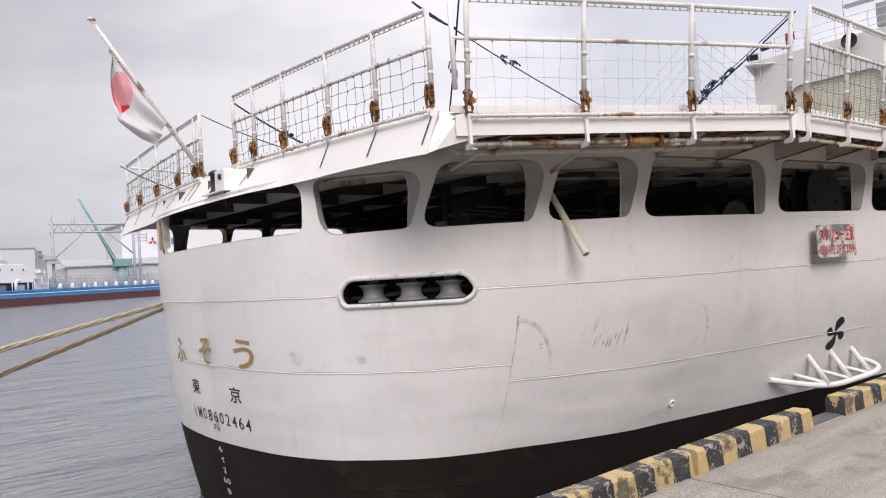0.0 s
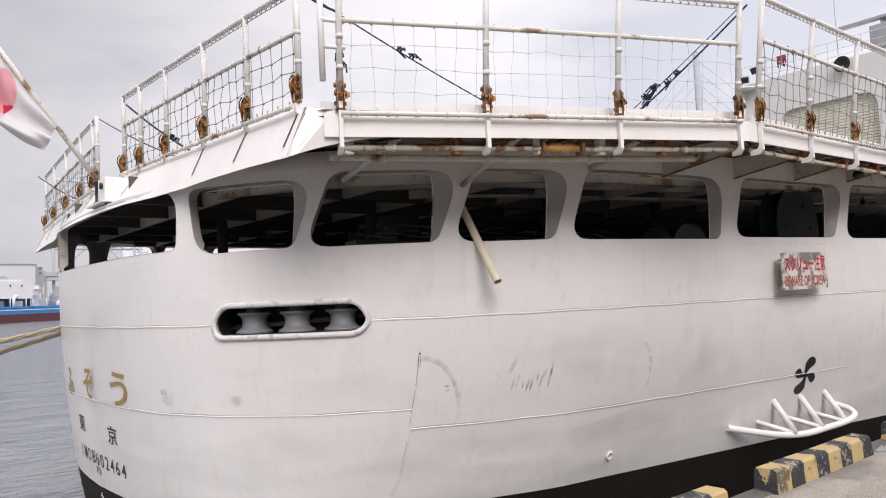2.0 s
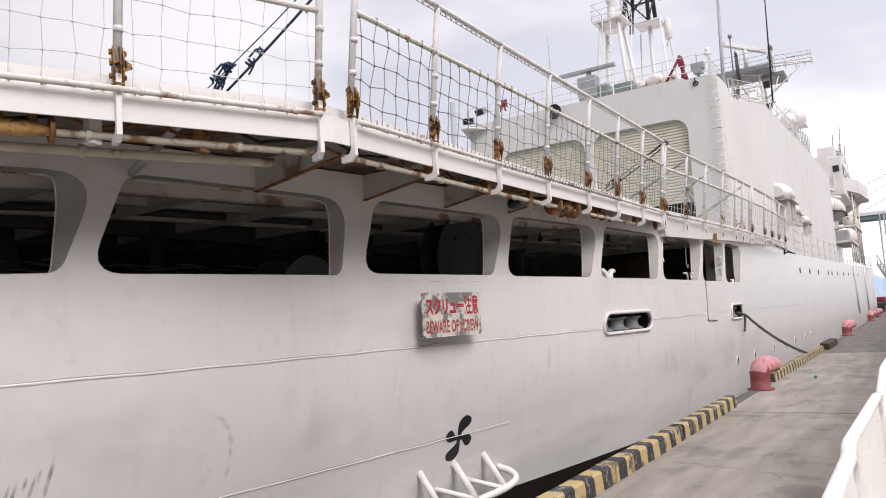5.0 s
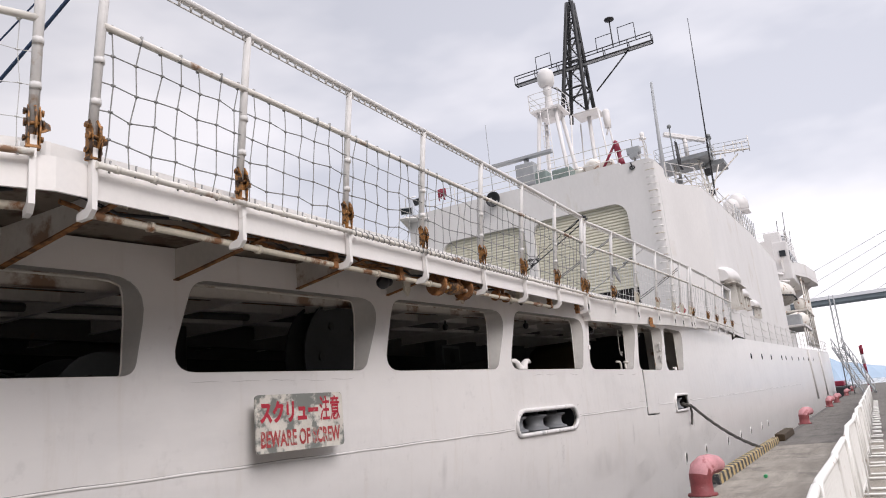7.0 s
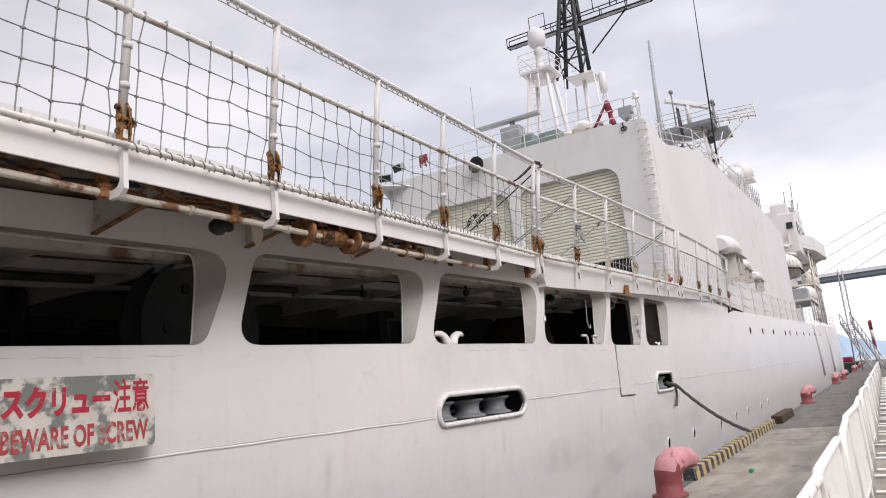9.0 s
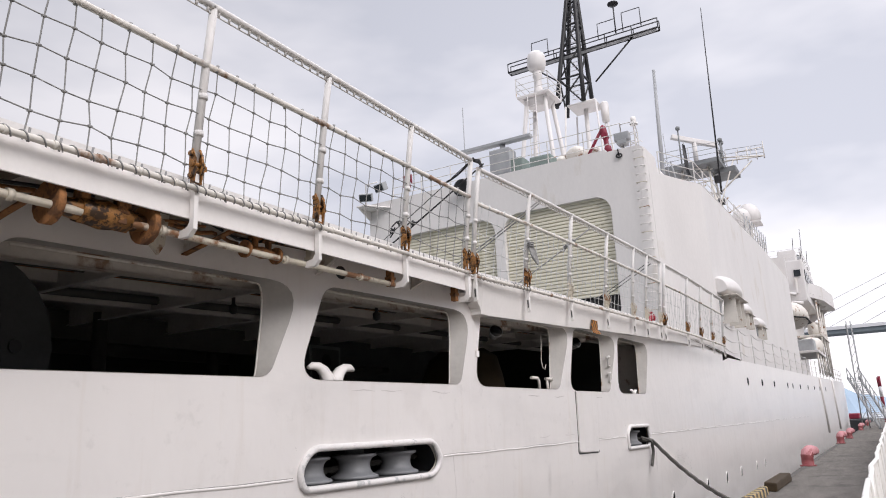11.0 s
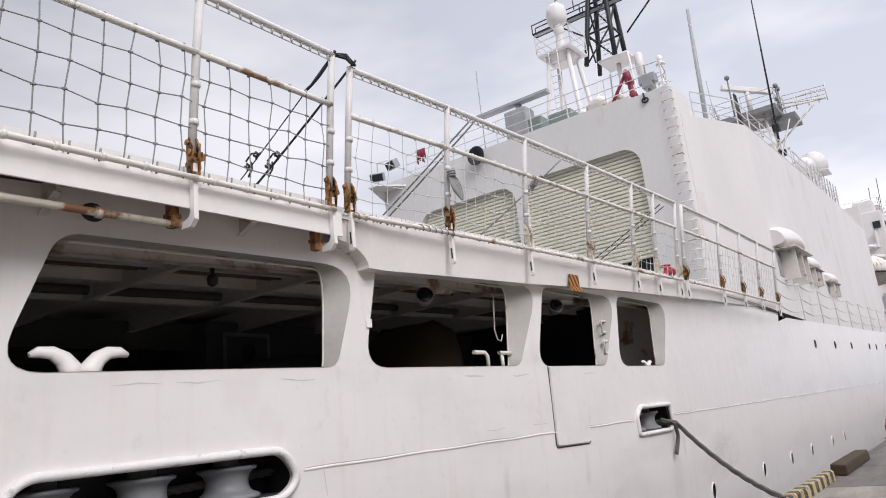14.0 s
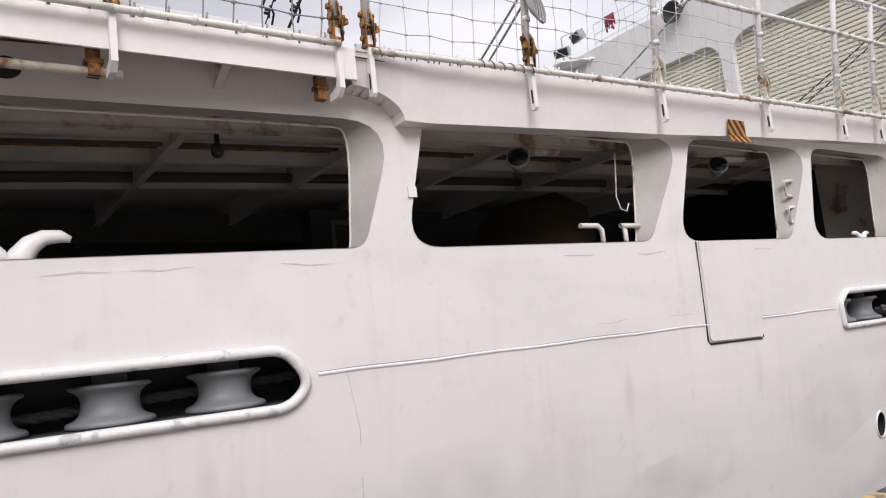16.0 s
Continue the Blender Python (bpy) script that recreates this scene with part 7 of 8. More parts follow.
for y in (-4.4, -3.0, -1.5, 1.5, 3.0, 4.4):
    for dx in (-0.2, 0.2): tube(bm, [(MX + dx, MY + y, YZ), (MX + dx, MY + y, YZ + 0.55)], 0.03, 5)
    tube(bm, [(MX - 0.2, MY + y, YZ), (MX + 0.2, MY + y, YZ)], 0.04, 4)
for sg_ in (-1, 1): tube(bm, [(MX, MY + sg_ * 3.0, YZ), (MX, MY + sg_ * 0.7, YZ - 2.0)], 0.05, 5)
for y, h in ((-3.0, 1.1), (-1.6, 0.9), (2.4, 1.0)):
    tube(bm, [(MX, MY + y - 0.5, YZ + 0.5), (MX, MY + y - 0.5, YZ + 0.5 + h), (MX, MY + y + 0.5, YZ + 0.5 + h), (MX, MY + y + 0.5, YZ + 0.5)], 0.03, 5)
tube(bm, [(MX, MY - 2.1, YZ + 0.5), (MX, MY - 2.1, YZ + 2.3)], 0.04, 5); lathe(bm, [(0.1, 0), (0.3, 0.06), (0.3, 0.14), (0.1, 0.2)], (MX, MY - 2.1, YZ + 2.2), 10)
part("yard", bm, M_MAST, mast)
bm = bmesh.new(); box(bm, MX - 0.17, MX + 0.17, MY - 4.3, MY + 4.3, YZ - 0.03, YZ + 0.02); part("yard_walkway", bm, M_GREYSTEEL, mast)
for k in range(30): shared("ladder_rung", rung, mast, Matrix.Translation((MX - 0.42 + 0.010 * k, MY + 0.35 - 0.008 * k, 19.0 + 0.25 * k)))
bm = bmesh.new(); lathe(bm, [(0.3, 18.45), (1.0, 18.50), (1.1, 18.52), (1.1, 18.6)], (MX, MY, 0), 4, Matrix.Rotation(radians(45), 4, "Z")); tube(bm, [(MX, MY, 11.4), (MX, MY, 18.5)], 0.12, 10)
for dx, dy in ((-1.2, -1.2), (1.2, -1.2), (-1.2, 1.2), (1.2, 1.2)): tube(bm, [(MX + dx * 1.1, MY + dy * 1.1, 11.4), (MX + dx * 0.7, MY + dy * 0.7, 18.5)], 0.05, 8)
part("mast_base", bm, M_SUPER, ship)
bm = bmesh.new(); tube(bm, [(MX, MY - 0.9, 17.0), (MX, MY - 1.05, 17.4)], 0.05, 6); lathe(bm, [(0.12, 0), (0.2, 0.05), (0.22, 0.5), (0.22, 1.1), (0.15, 1.2)], (MX, MY - 1.05, 17.4), 12); part("drum_aerial", bm, M_SUPER, ship)

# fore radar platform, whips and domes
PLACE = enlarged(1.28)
FX, FY = 55.6, 8.0
bm = bmesh.new(); plate(bm, [(FX - 1.4, FY - 1.5, 16.0), (FX + 1.4, FY - 1.5, 16.0), (FX + 1.4, FY + 1.8, 16.0), (FX - 1.4, FY + 1.8, 16.0)], (0, 0, 0.25)); plate(bm, [(FX + 0.2, FY - 2.1, 15.75), (FX + 2.0, FY - 2.1, 15.75), (FX + 2.0, FY - 0.9, 15.75), (FX + 0.2, FY - 0.9, 15.75)], (0, 0, 0.3))
fore = part("radar_platform", bm, M_DKSTEEL, ship, "grey braced radar platform")
def brace(pts, r, n):
    bm = bmesh.new(); tube(bm, pts, r, n); part("brace", bm, M_WORN, fore)
for dx, dy in ((-1, -1), (1, -1), (1, 1), (-1, 1)): brace([(FX + dx * 1.2, FY + dy * 1.2, 11.6), (FX + dx * 0.7, FY + dy * 0.7, 16.4)], 0.07, 6)
for z in (11.8, 12.6, 13.4, 14.2, 15.0, 15.7):
    brace([(FX - 1, FY - 1, z), (FX + 1, FY + 1, z + 0.6)], 0.03, 4); brace([(FX - 0.9, FY - 0.9, z), (FX - 0.9, FY + 0.9, z + 0.5), (FX + 0.9, FY + 0.9, z + 0.1)], 0.03, 4)
for z in (12.6, 13.8):
    brace([(FX - 1, FY - 1, z), (FX + 1, FY - 1, z + 1), (FX + 1, FY + 1, z), (FX - 1, FY + 1, z + 1), (FX - 1, FY - 1, z)], 0.04, 5)
brace([(FX + 0.5, FY - 1.5, 16.5), (FX + 0.5, FY - 3.7, 16.35)], 0.05, 5); brace([(FX - 0.3, FY - 1.5, 16.5), (FX + 0.5, FY - 3.7, 16.35)], 0.04, 5)
brace([(FX + 0.5, FY - 0.8, 14.4), (FX + 0.5, FY - 3.0, 16.2)], 0.05, 5); brace([(FX - 0.8, FY - 0.8, 12.6), (FX + 0.5, FY - 2.0, 16.5)], 0.04, 5)
for yy, hh in ((3.7, 0.9), (3.3, 0.5), (2.8, 0.75), (2.2, 0.6)): brace([(FX + 0.5, FY - yy, 16.2), (FX + 0.5, FY - yy, 16.35 + hh)], 0.03, 5)
brace([(FX + 0.5, FY - 3.7, 16.9), (FX + 0.5, FY - 2.2, 16.9)], 0.03, 5)
for k in range(7):
    a = Vector((FX - 0.9 + 0.3 * k, FY - 0.9 + 0.25 * (k % 3), 12.0 + 0.45 * k)); brace([a, a + Vector((0.9, 0.8 - 0.5 * (k % 2), 0.5))], 0.035, 4)
bm = bmesh.new(); box(bm, -0.14, 0.14, -1.4, 1.4, -0.14, 0.14, 0.04, Matrix.Translation((FX, FY, 18)) @ Matrix.Rotation(radians(35), 4, "Z") @ Matrix.Rotation(radians(12), 4, "X")); tube(bm, [(FX, FY, 16.6), (FX, FY, 18)], 0.14, 8)
part("scanner", bm, M_SUPER, fore)
railing([(FX - 1.4, FY - 1.5, 16.25), (FX + 1.4, FY - 1.5, 16.25), (FX + 1.4, FY + 1.8, 16.25), (FX - 1.4, FY + 1.8, 16.25), (FX - 1.4, FY - 1.5, 16.25)], 0.9, mat=M_GREYSTEEL)
railing([(FX + 0.5, FY - 1.6, 16.5), (FX + 0.5, FY - 3.7, 16.35)], 0.7, mat=M_GREYSTEEL, gap=0.7)
rng_f = random.Random(11)
for k in range(26):      # crowded brackets, ladders and boxes of the tower under the platform
    z = rng_f.uniform(11.7, 15.4); a = Vector((FX + rng_f.uniform(-1.1, 1.1), FY + rng_f.uniform(-1.2, 0.8), z))
    if k % 3 == 0:
        bm = bmesh.new(); e = rng_f.uniform(0.12, 0.32); box(bm, a.x - e, a.x + e, a.y - e, a.y + e, z - e, z + e * 1.3, 0.03); part("gear_box", bm, rng_f.choice((M_DKSTEEL, M_WORN, M_RUSTPALE, M_MAST)), fore)
    else: brace([a, a + Vector((rng_f.uniform(-1, 1), rng_f.uniform(-1, 1), rng_f.uniform(0.2, 1.2)))], 0.05, 5)
for x, y, h in ((-1.3, 0.6, 2.2), (0.9, -1.4, 1.5), (1.3, -1.2, 1.1), (-0.2, -1.5, 1.3)):
    bm = bmesh.new(); tube(bm, [(FX + x, FY + y, 16.2), (FX + x, FY + y, 16.3 + h)], 0.045, 6); lathe(bm, [(0.05, 0), (0.13, 0.04), (0.13, 0.2), (0.05, 0.26)], (FX + x, FY + y, 16.2 + h), 8); part("aerial", bm, M_DKSTEEL, fore)
bm = bmesh.new(); tube(bm, [(FX - 2.2, FY + 0.2, 14.2), (FX - 2.2, FY + 0.2, 17.3)], 0.03, 5); part("halyard_staff", bm, M_GREYSTEEL, fore)
bm = bmesh.new(); cols = []
for i in range(9):
    v = i / 8; cols.append([bm.verts.new((FX - 2.2 - u * (0.12 + 0.5 * v ** 0.7) + 0.04 * math.sin(9 * u + 4 * v), FY + 0.2 + 0.10 * math.sin(7 * u + 3 * v) - 0.25 * u * v, 17.2 - 1.9 * v - 0.3 * u)) for u in np.linspace(0, 1, 8)])
for p, q in zip(cols, cols[1:]):
    for j in range(7): bm.faces.new((p[j], p[j + 1], q[j + 1], q[j])).smooth = True
part("signal_flag", bm, M_BLACK, fore, "limp dark signal flag")
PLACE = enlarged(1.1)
bm = bmesh.new(); tube(bm, [(45.5, 7.85, 11.2), (45.5, 7.65, 18.3)], [0.12, 0.07], 8); tube(bm, [(46.6, 7.2, 11.4), (45.5, 7.4, 13.5)], 0.04, 5); part("whip_post", bm, M_GREYSTEEL, ship)
bm = bmesh.new(); tube(bm, [(54.0, 6.6, 13.9), (53.6, 6.25, 25.4)], [0.06, 0.02], 6); part("whip_aerial", bm, M_MAST, ship)
bm = bmesh.new(); tube(bm, [(HX + 2, 14.6, 11.3), (HX + 2, 14.6, 15.6)], 0.02, 5); part("whip_aerial", bm, M_GREYSTEEL, ship)
bm = bmesh.new(); tube(bm, [(50.5, 8.5, 11.5), (50.2, 8.6, 16.8)], 0.02, 5); part("whip_aerial", bm, M_GREYSTEEL, ship)
for x, y, z, r in ((62.5, 6.4, 13.1, 0.75), (60.5, 6.6, 12.7, 0.55)):
    bm = bmesh.new(); lathe(bm, [(r * 0.75, 0), (r, 0.25), (r, r * 0.9), (r * 0.8, r * 1.4), (r * 0.4, r * 1.75), (0.03, r * 1.85)], (x, y, z + 0.9), 18)
    tube(bm, [(x, y, 11.7), (x, y, z + 0.9)], 0.14, 8); box(bm, x - r, x + r, y - r, y + r, z + 0.8, z + 0.9)
    part("satellite_dome", bm, M_SUPER, ship, "white satellite dome on a stand")
railing([(52, 5.8, 11.6), (64, 5.8, 11.8)], 1.05, gap=1.2)
bm = bmesh.new()
for k in range(10):
    tube(bm, [(55 + k, 5.8, 11.7), (55.6 + k, 5.8, 13.0 + 0.05 * k)], 0.03, 4)
part("lattice_bracing", bm, M_GREYSTEEL, ship)

# bridge house, wing, boat and gear forward
bm = bmesh.new(); box(bm, 78, 88, 4.7, 2 * YC - 4.7, 10.6, 14.1, 0.12)
br = part("bridge_house", bm, M_SUPER, ship, "white bridge house with dark windows")
bm = bmesh.new(); box(bm, 64.2, 90, 6.3, 2 * YC - 6.3, 4.2, 10.6, 0.1); part("lower_house", bm, M_SUPER, ship)
for y in (4.95, 6.1, 7.3, 8.6):
    bm = bmesh.new(); box(bm, 77.93, 77.99, y, y + 0.5, 12.7, 13.25, 0.02); part("window", bm, M_GLASS, br)
for x in (78.6, 80.2, 81.8, 83.4, 85.0, 86.6):
    bm = bmesh.new(); box(bm, x, x + 1.0, 4.63, 4.69, 12.4, 13.3, 0.02); part("window", bm, M_GLASS, br)
bm = bmesh.new(); plate(bm, [(77.6, 7.0, 11.25), (77.6, 5.4, 11.25), (84.0, 3.9, 11.25), (90.5, 3.4, 11.25), (92.6, 3.5, 11.25), (92.6, 7.0, 11.25)], (0, 0, 0.3))
wing = part("bridge_wing", bm, M_SUPER, ship, "white bridge wing reaching over the ship's side")
for a, b in (((77.6, 5.4), (84.0, 3.9)), ((84.0, 3.9), (90.5, 3.4)), ((90.5, 3.4), (92.6, 3.5))):
    bm = bmesh.new(); plate(bm, [(*a, 11.56), (*b, 11.56), (*b, 12.5), (*a, 12.5)], (0, 0.06, 0)); part("bulwark", bm, M_SUPER, wing)
for x, y in ((80, 4.9), (84, 4.2), (88, 3.9), (91.5, 3.9)):
    bm = bmesh.new(); plate(bm, [(x, y, 11.25), (x, 6.4, 11.25), (x, 6.4, 9.6)], (0.06, 0, 0)); part("wing_bracket", bm, M_SUPER, wing)
railing([(78.2, 4.8, 14.1), (88, 4.8, 14.1)], 1.0); railing([(78.2, 4.8, 14.1), (78.2, 14, 14.1)], 1.0)
bm = bmesh.new(); box(bm, 79, 80.6, 5.2, 6.6, 14.1, 15.2, 0.1); part("bridge_top_box", bm, M_SUPER, ship)
bm = bmesh.new(); lathe(bm, [(0.3, 0), (0.3, 0.9), (0.5, 1.0), (0.5, 1.5), (0.2, 1.7)], (84.5, 5.6, 14.1), 12); part("searchlight", bm, M_GREYSTEEL, ship)
for x, y, h in ((81.5, 5.6, 2.6), (83, 5.2, 2.0), (85.5, 5.2, 4.2), (87, 5.0, 2.4)):
    bm = bmesh.new(); tube(bm, [(x, y, 14.0), (x, y - 0.2, 14.1 + h)], 0.028, 5); part("whip_aerial", bm, M_MAST, ship)
bm = bmesh.new(); tube(bm, [(83, 5.2, 15.4), (83, 6.6, 15.4)], 0.04, 5); tube(bm, [(83, 5.9, 14.1), (83, 5.9, 15.6)], 0.07, 6); part("signal_frame", bm, M_MAST, ship)
bm = bmesh.new()
cols = []
for u in np.linspace(0, 1, 13):
    k = max(0.05, math.sin(math.pi * (0.04 + 0.92 * u))) ** 0.5
    cols.append([bm.verts.new((65.6 + 6.2 * u, 5.2 + 0.98 * k * math.cos(t), 8.3 + 0.98 * k * math.sin(t) * (1.0 if math.sin(t) > 0 else 0.85))) for t in np.linspace(0, 2 * math.pi, 17)[:-1]])
for a, b in zip(cols, cols[1:]):
    for i in range(16): bm.faces.new((a[i - 1], a[i], b[i], b[i - 1])).smooth = True
bm.faces.new(cols[0]); bm.faces.new(cols[-1])
lb = part("lifeboat", bm, M_WORN, ship, "enclosed off-white lifeboat in its davit")
bm = bmesh.new(); tube(bm, [(65.8, 4.9, 8.0), (67, 4.28, 8.0), (70.5, 4.28, 8.0), (71.6, 4.9, 8.0)], 0.06, 6); part("fender_band", bm, M_DARK, lb)
for x in (66.2, 71.0):
    bm = bmesh.new(); tube(bm, [(x, 6.4, 4.2), (x, 6.1, 7.0), (x, 5.2, 9.7), (x, 4.6, 9.5)], 0.15, 8); part("davit", bm, M_SUPER, ship)
bm = bmesh.new(); box(bm, 72.5, 80, 4.2, 6.3, 6.0, 6.2, 0.04); gp = part("gear_platform", bm, M_SUPER, ship, "white side platform carrying boxed gear")
for x in (73, 75.5, 78, 79.8):
    bm = bmesh.new(); tube(bm, [(x, 4.35, 4.5), (x, 4.35, 6.0)], 0.07, 6); part("post", bm, M_WORN, gp)
bm = bmesh.new(); lathe(bm, [(0.7, 0), (0.85, 0.3), (0.85, 0.9), (0.55, 1.2), (0.15, 1.3)], (76.6, 4.95, 6.2), 16); part("round_gear", bm, M_WORN, gp)
bm = bmesh.new(); box(bm, 73.2, 75.2, 4.5, 5.6, 6.2, 7.1, 0.1); part("gear_box", bm, M_GREYSTEEL, gp)
bm = bmesh.new(); box(bm, 82, 90.5, 4.3, 6.3, 8.0, 8.2, 0.04); p2 = part("gear_platform", bm, M_WORN, ship)
for x in (82.4, 85.4, 88.2, 90.2):
    bm = bmesh.new(); tube(bm, [(x, 4.45, 4.7), (x, 4.45, 11.2)], 0.08, 6); part("post", bm, M_WORN, p2)
for x, w in ((82.8, 1.6), (85.6, 1.2), (88.4, 1.4)):
    bm = bmesh.new(); lathe(bm, [(0.45, 0), (0.55, 0.2), (0.55, 0.8), (0.3, 1.1)], (x, 4.9, 8.2), 12); part("round_gear", bm, M_WORN, p2)
PLACE = Matrix()
# hull fender pipes
for s, tilt in ((72.0, 1.6), (84.0, 1.6)):
    bm = bmesh.new(); tube(bm, [hull(s - tilt, hull_top(s) - 0.1, 0.05), hull(s, 0.3, 0.05)], 0.10, 6); part("rubbing_pipe", bm, M_HULL, ship)

# ---- flagstaff and flag ----
bm = bmesh.new()
F0, F1 = Vector((4.50, 12.9, 3.6)), Vector((2.69, 12.9, 6.17))
tube(bm, [F0, F0.lerp(F1, 0.6), F1], [0.045, 0.04, 0.035], 8); lathe(bm, [(0.03, 0), (0.07, 0.02), (0.07, 0.05), (0.03, 0.06)], F1, 10)
staff = part("flagstaff", bm, M_WORN, ship, "raked off-white flagstaff on the stern")
bm = bmesh.new()
nu, nv = 64, 48
EU, EX, EZ = (0, 0.25, 0.5, 0.66, 0.84, 1.0), (2.955, 2.95, 2.93, 3.0, 3.42, 3.66), (5.62, 5.24, 4.76, 4.50, 4.24, 4.12)
def cloth(u, v):
    """The flag droops from the staff: u runs down the staff, v out to the loose edge."""
    a = Vector((2.94 + 0.91 * u, 12.9, 5.79 - 1.23 * u)); b = Vector((np.interp(u, EU, EX), 12.9, np.interp(u, EU, EZ)))
    p = a.lerp(b, v)
    return p + Vector((0.02 * math.sin(11 * u + 3 * v) * v, (0.10 * math.sin(7 * v * (0.6 + u) + 4 * u) + 0.05 * math.sin(17 * v + 2 * u)) * v ** 0.6, 0.012 * math.sin(15 * u) * v))
gv = [[bm.verts.new(cloth(u, v)) for v in np.linspace(0, 1, nv)] for u in np.linspace(0, 1, nu)]
for i in range(nu - 1):
    for j in range(nv - 1):
        f = bm.faces.new((gv[i][j], gv[i + 1][j], gv[i + 1][j + 1], gv[i][j + 1])); f.smooth = True
        # fold coloured in: pink for red showing through white cloth, deep red below
        c = f.calc_center_median(); q = ((c.x - 3.11) / 0.175) ** 2 + ((c.z - 5.01) / 0.35) ** 2
        f.material_index = 0 if q > 1 else (2 if c.z < 4.80 and c.x > 3.12 else 1)
o = part("flag", bm, [M_FLAG, M_FLAGRED, M_FLAGDEEP], staff, "limp white flag with a red disc")
# stern light box
bm = bmesh.new(); box(bm, 4.08, 4.40, 11.06, 11.44, 3.12, 3.46, 0.02); lt = part("stern_light", bm, M_WHITE, ship, "white stern light box on a small shelf")
bm = bmesh.new(); box(bm, 4.02, 4.36, 10.98, 11.86, 3.095, 3.115); part("shelf", bm, M_WHITE, lt)
bm = bmesh.new(); lathe(bm, [(0.10, 0), (0.10, 0.04), (0.075, 0.05), (0.075, 0.30), (0.10, 0.31), (0.10, 0.35), (0.05, 0.39)], (4.16, 11.62, 3.115), 14); part("lamp_glass", bm, M_BLACK, lt)
bm = bmesh.new(); lathe(bm, [(0.045, 0), (0.045, 0.03), (0.03, 0.035)], n=10, axis=Matrix.Translation((4.08, 11.2, 3.34)) @ Matrix.Rotation(radians(-90), 4, "Y")); part("gland", bm, M_DARK, lt)
bm = bmesh.new(); tube(bm, [(4.1, 11.1, 3.09), (4.12, 11.12, 2.98), (4.2, 11.3, 2.88), (4.3, 11.55, 2.90), (4.35, 11.7, 2.98)], 0.012, 5); part("lamp_cable", bm, M_BLACK, lt)

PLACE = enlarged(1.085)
bm = bmesh.new()
for k in range(9):
    a = Vector((HX + 0.3, 16.35 + 0.05 * k, 12.35)); tube(bm, [a, a + Vector((0, 0.05 * math.sin(k * 2.1), -0.22)), a + Vector((0.03, 0.10 * math.sin(k * 1.3), -0.42 - 0.05 * (k % 4)))], 0.035, 5)
part("lashing_bundle", bm, M_CRED, ship, "dark red lashing bundle on the roof rail")

PLACE = Matrix()

# ---- quay ----
quay = thing("quay", "weathered concrete quay with joints between its slabs", "quay", kind="structure")
EDGE = 3.12
bm = bmesh.new(); box(bm, -40, 200, -60, EDGE - 0.02, -6, -0.16); part("quay_body", bm, M_CONCDARK, quay)
# slabs: joints across and along the quay
xs_j = [-40, -33.4, -27.2, -20.9, -14.6, -8.4, -2.2, 4.03, 10.0, 16.4, 22.7, 29.05] + [29.05 + 6.25 * k for k in range(1, 28)]
ys_j = [EDGE, -2.6, -8.8, -15, -60]
for i in range(len(xs_j) - 1):
    for j in range(len(ys_j) - 1):
        bm = bmesh.new(); box(bm, xs_j[i] + 0.012, xs_j[i + 1] - 0.012, ys_j[j + 1] + 0.012, ys_j[j] - (0.012 if j else 0), -0.18, random.uniform(-0.004, 0.004), 0.006)
        part("slab", bm, M_CONC if xs_j[i] < 29 else M_ASPHALT, quay)
bm = bmesh.new(); box(bm, -40, 200, EDGE - 0.14, EDGE + 0.02, -0.3, 0.012, 0.01); part("edge_steel", bm, M_CONCDARK, quay)


def kerb(x0, x1):
    bm = bmesh.new(); n = 5
    y0, y1, h, c = 2.95, 3.12, 0.175, 0.02
    prof = [(y0 - 0.01, 0), (y0, h - c), (y0 + c, h), (y1 - c, h), (y1, h - c), (y1, 0)]
    cols = []
    for i in range(n + 1):
        x = x0 + (x1 - x0) * i / n
        e = 0.02 if i in (0, n) else 0.0
        cols.append([bm.verts.new((x + (e if i == 0 else -e) * (z / h), y + random.uniform(-.004, .004), z * (1 + random.uniform(-.02, .02)))) for y, z in prof])
    for a, b in zip(cols, cols[1:]):
        for k in range(len(prof) - 1): bm.faces.new((a[k], b[k], b[k + 1], a[k + 1]))
    bm.faces.new(cols[0]); bm.faces.new(cols[-1])
    tagged(mesh_object("kerb_block", bm, M_KERB), "chipped black and yellow striped concrete kerb block on the quay edge", "kerb", "kerb blocks along the quay")


for a, b in ((-6.0, -3.8), (-3.2, -0.6), (-0.2, 2.2), (2.24, 4.1), (4.14, 5.98), (6.62, 8.34), (9.0, 9.9), (9.93, 13.88), (13.92, 17.0), (20.7, 23.6), (23.63, 26.9), (26.93, 30.0)):
    kerb(a, b)
bm = bmesh.new(); box(bm, 30.6, 33.6, 2.85, 3.12, 0, 0.22, 0.04)
for v in bm.verts: v.co += noise.noise_vector(v.co * 3) * 0.04
tagged(mesh_object("kerb_block", bm, M_CANVAS), "broken rust-brown kerb block at the quay edge", "kerb", "kerb blocks along the quay")


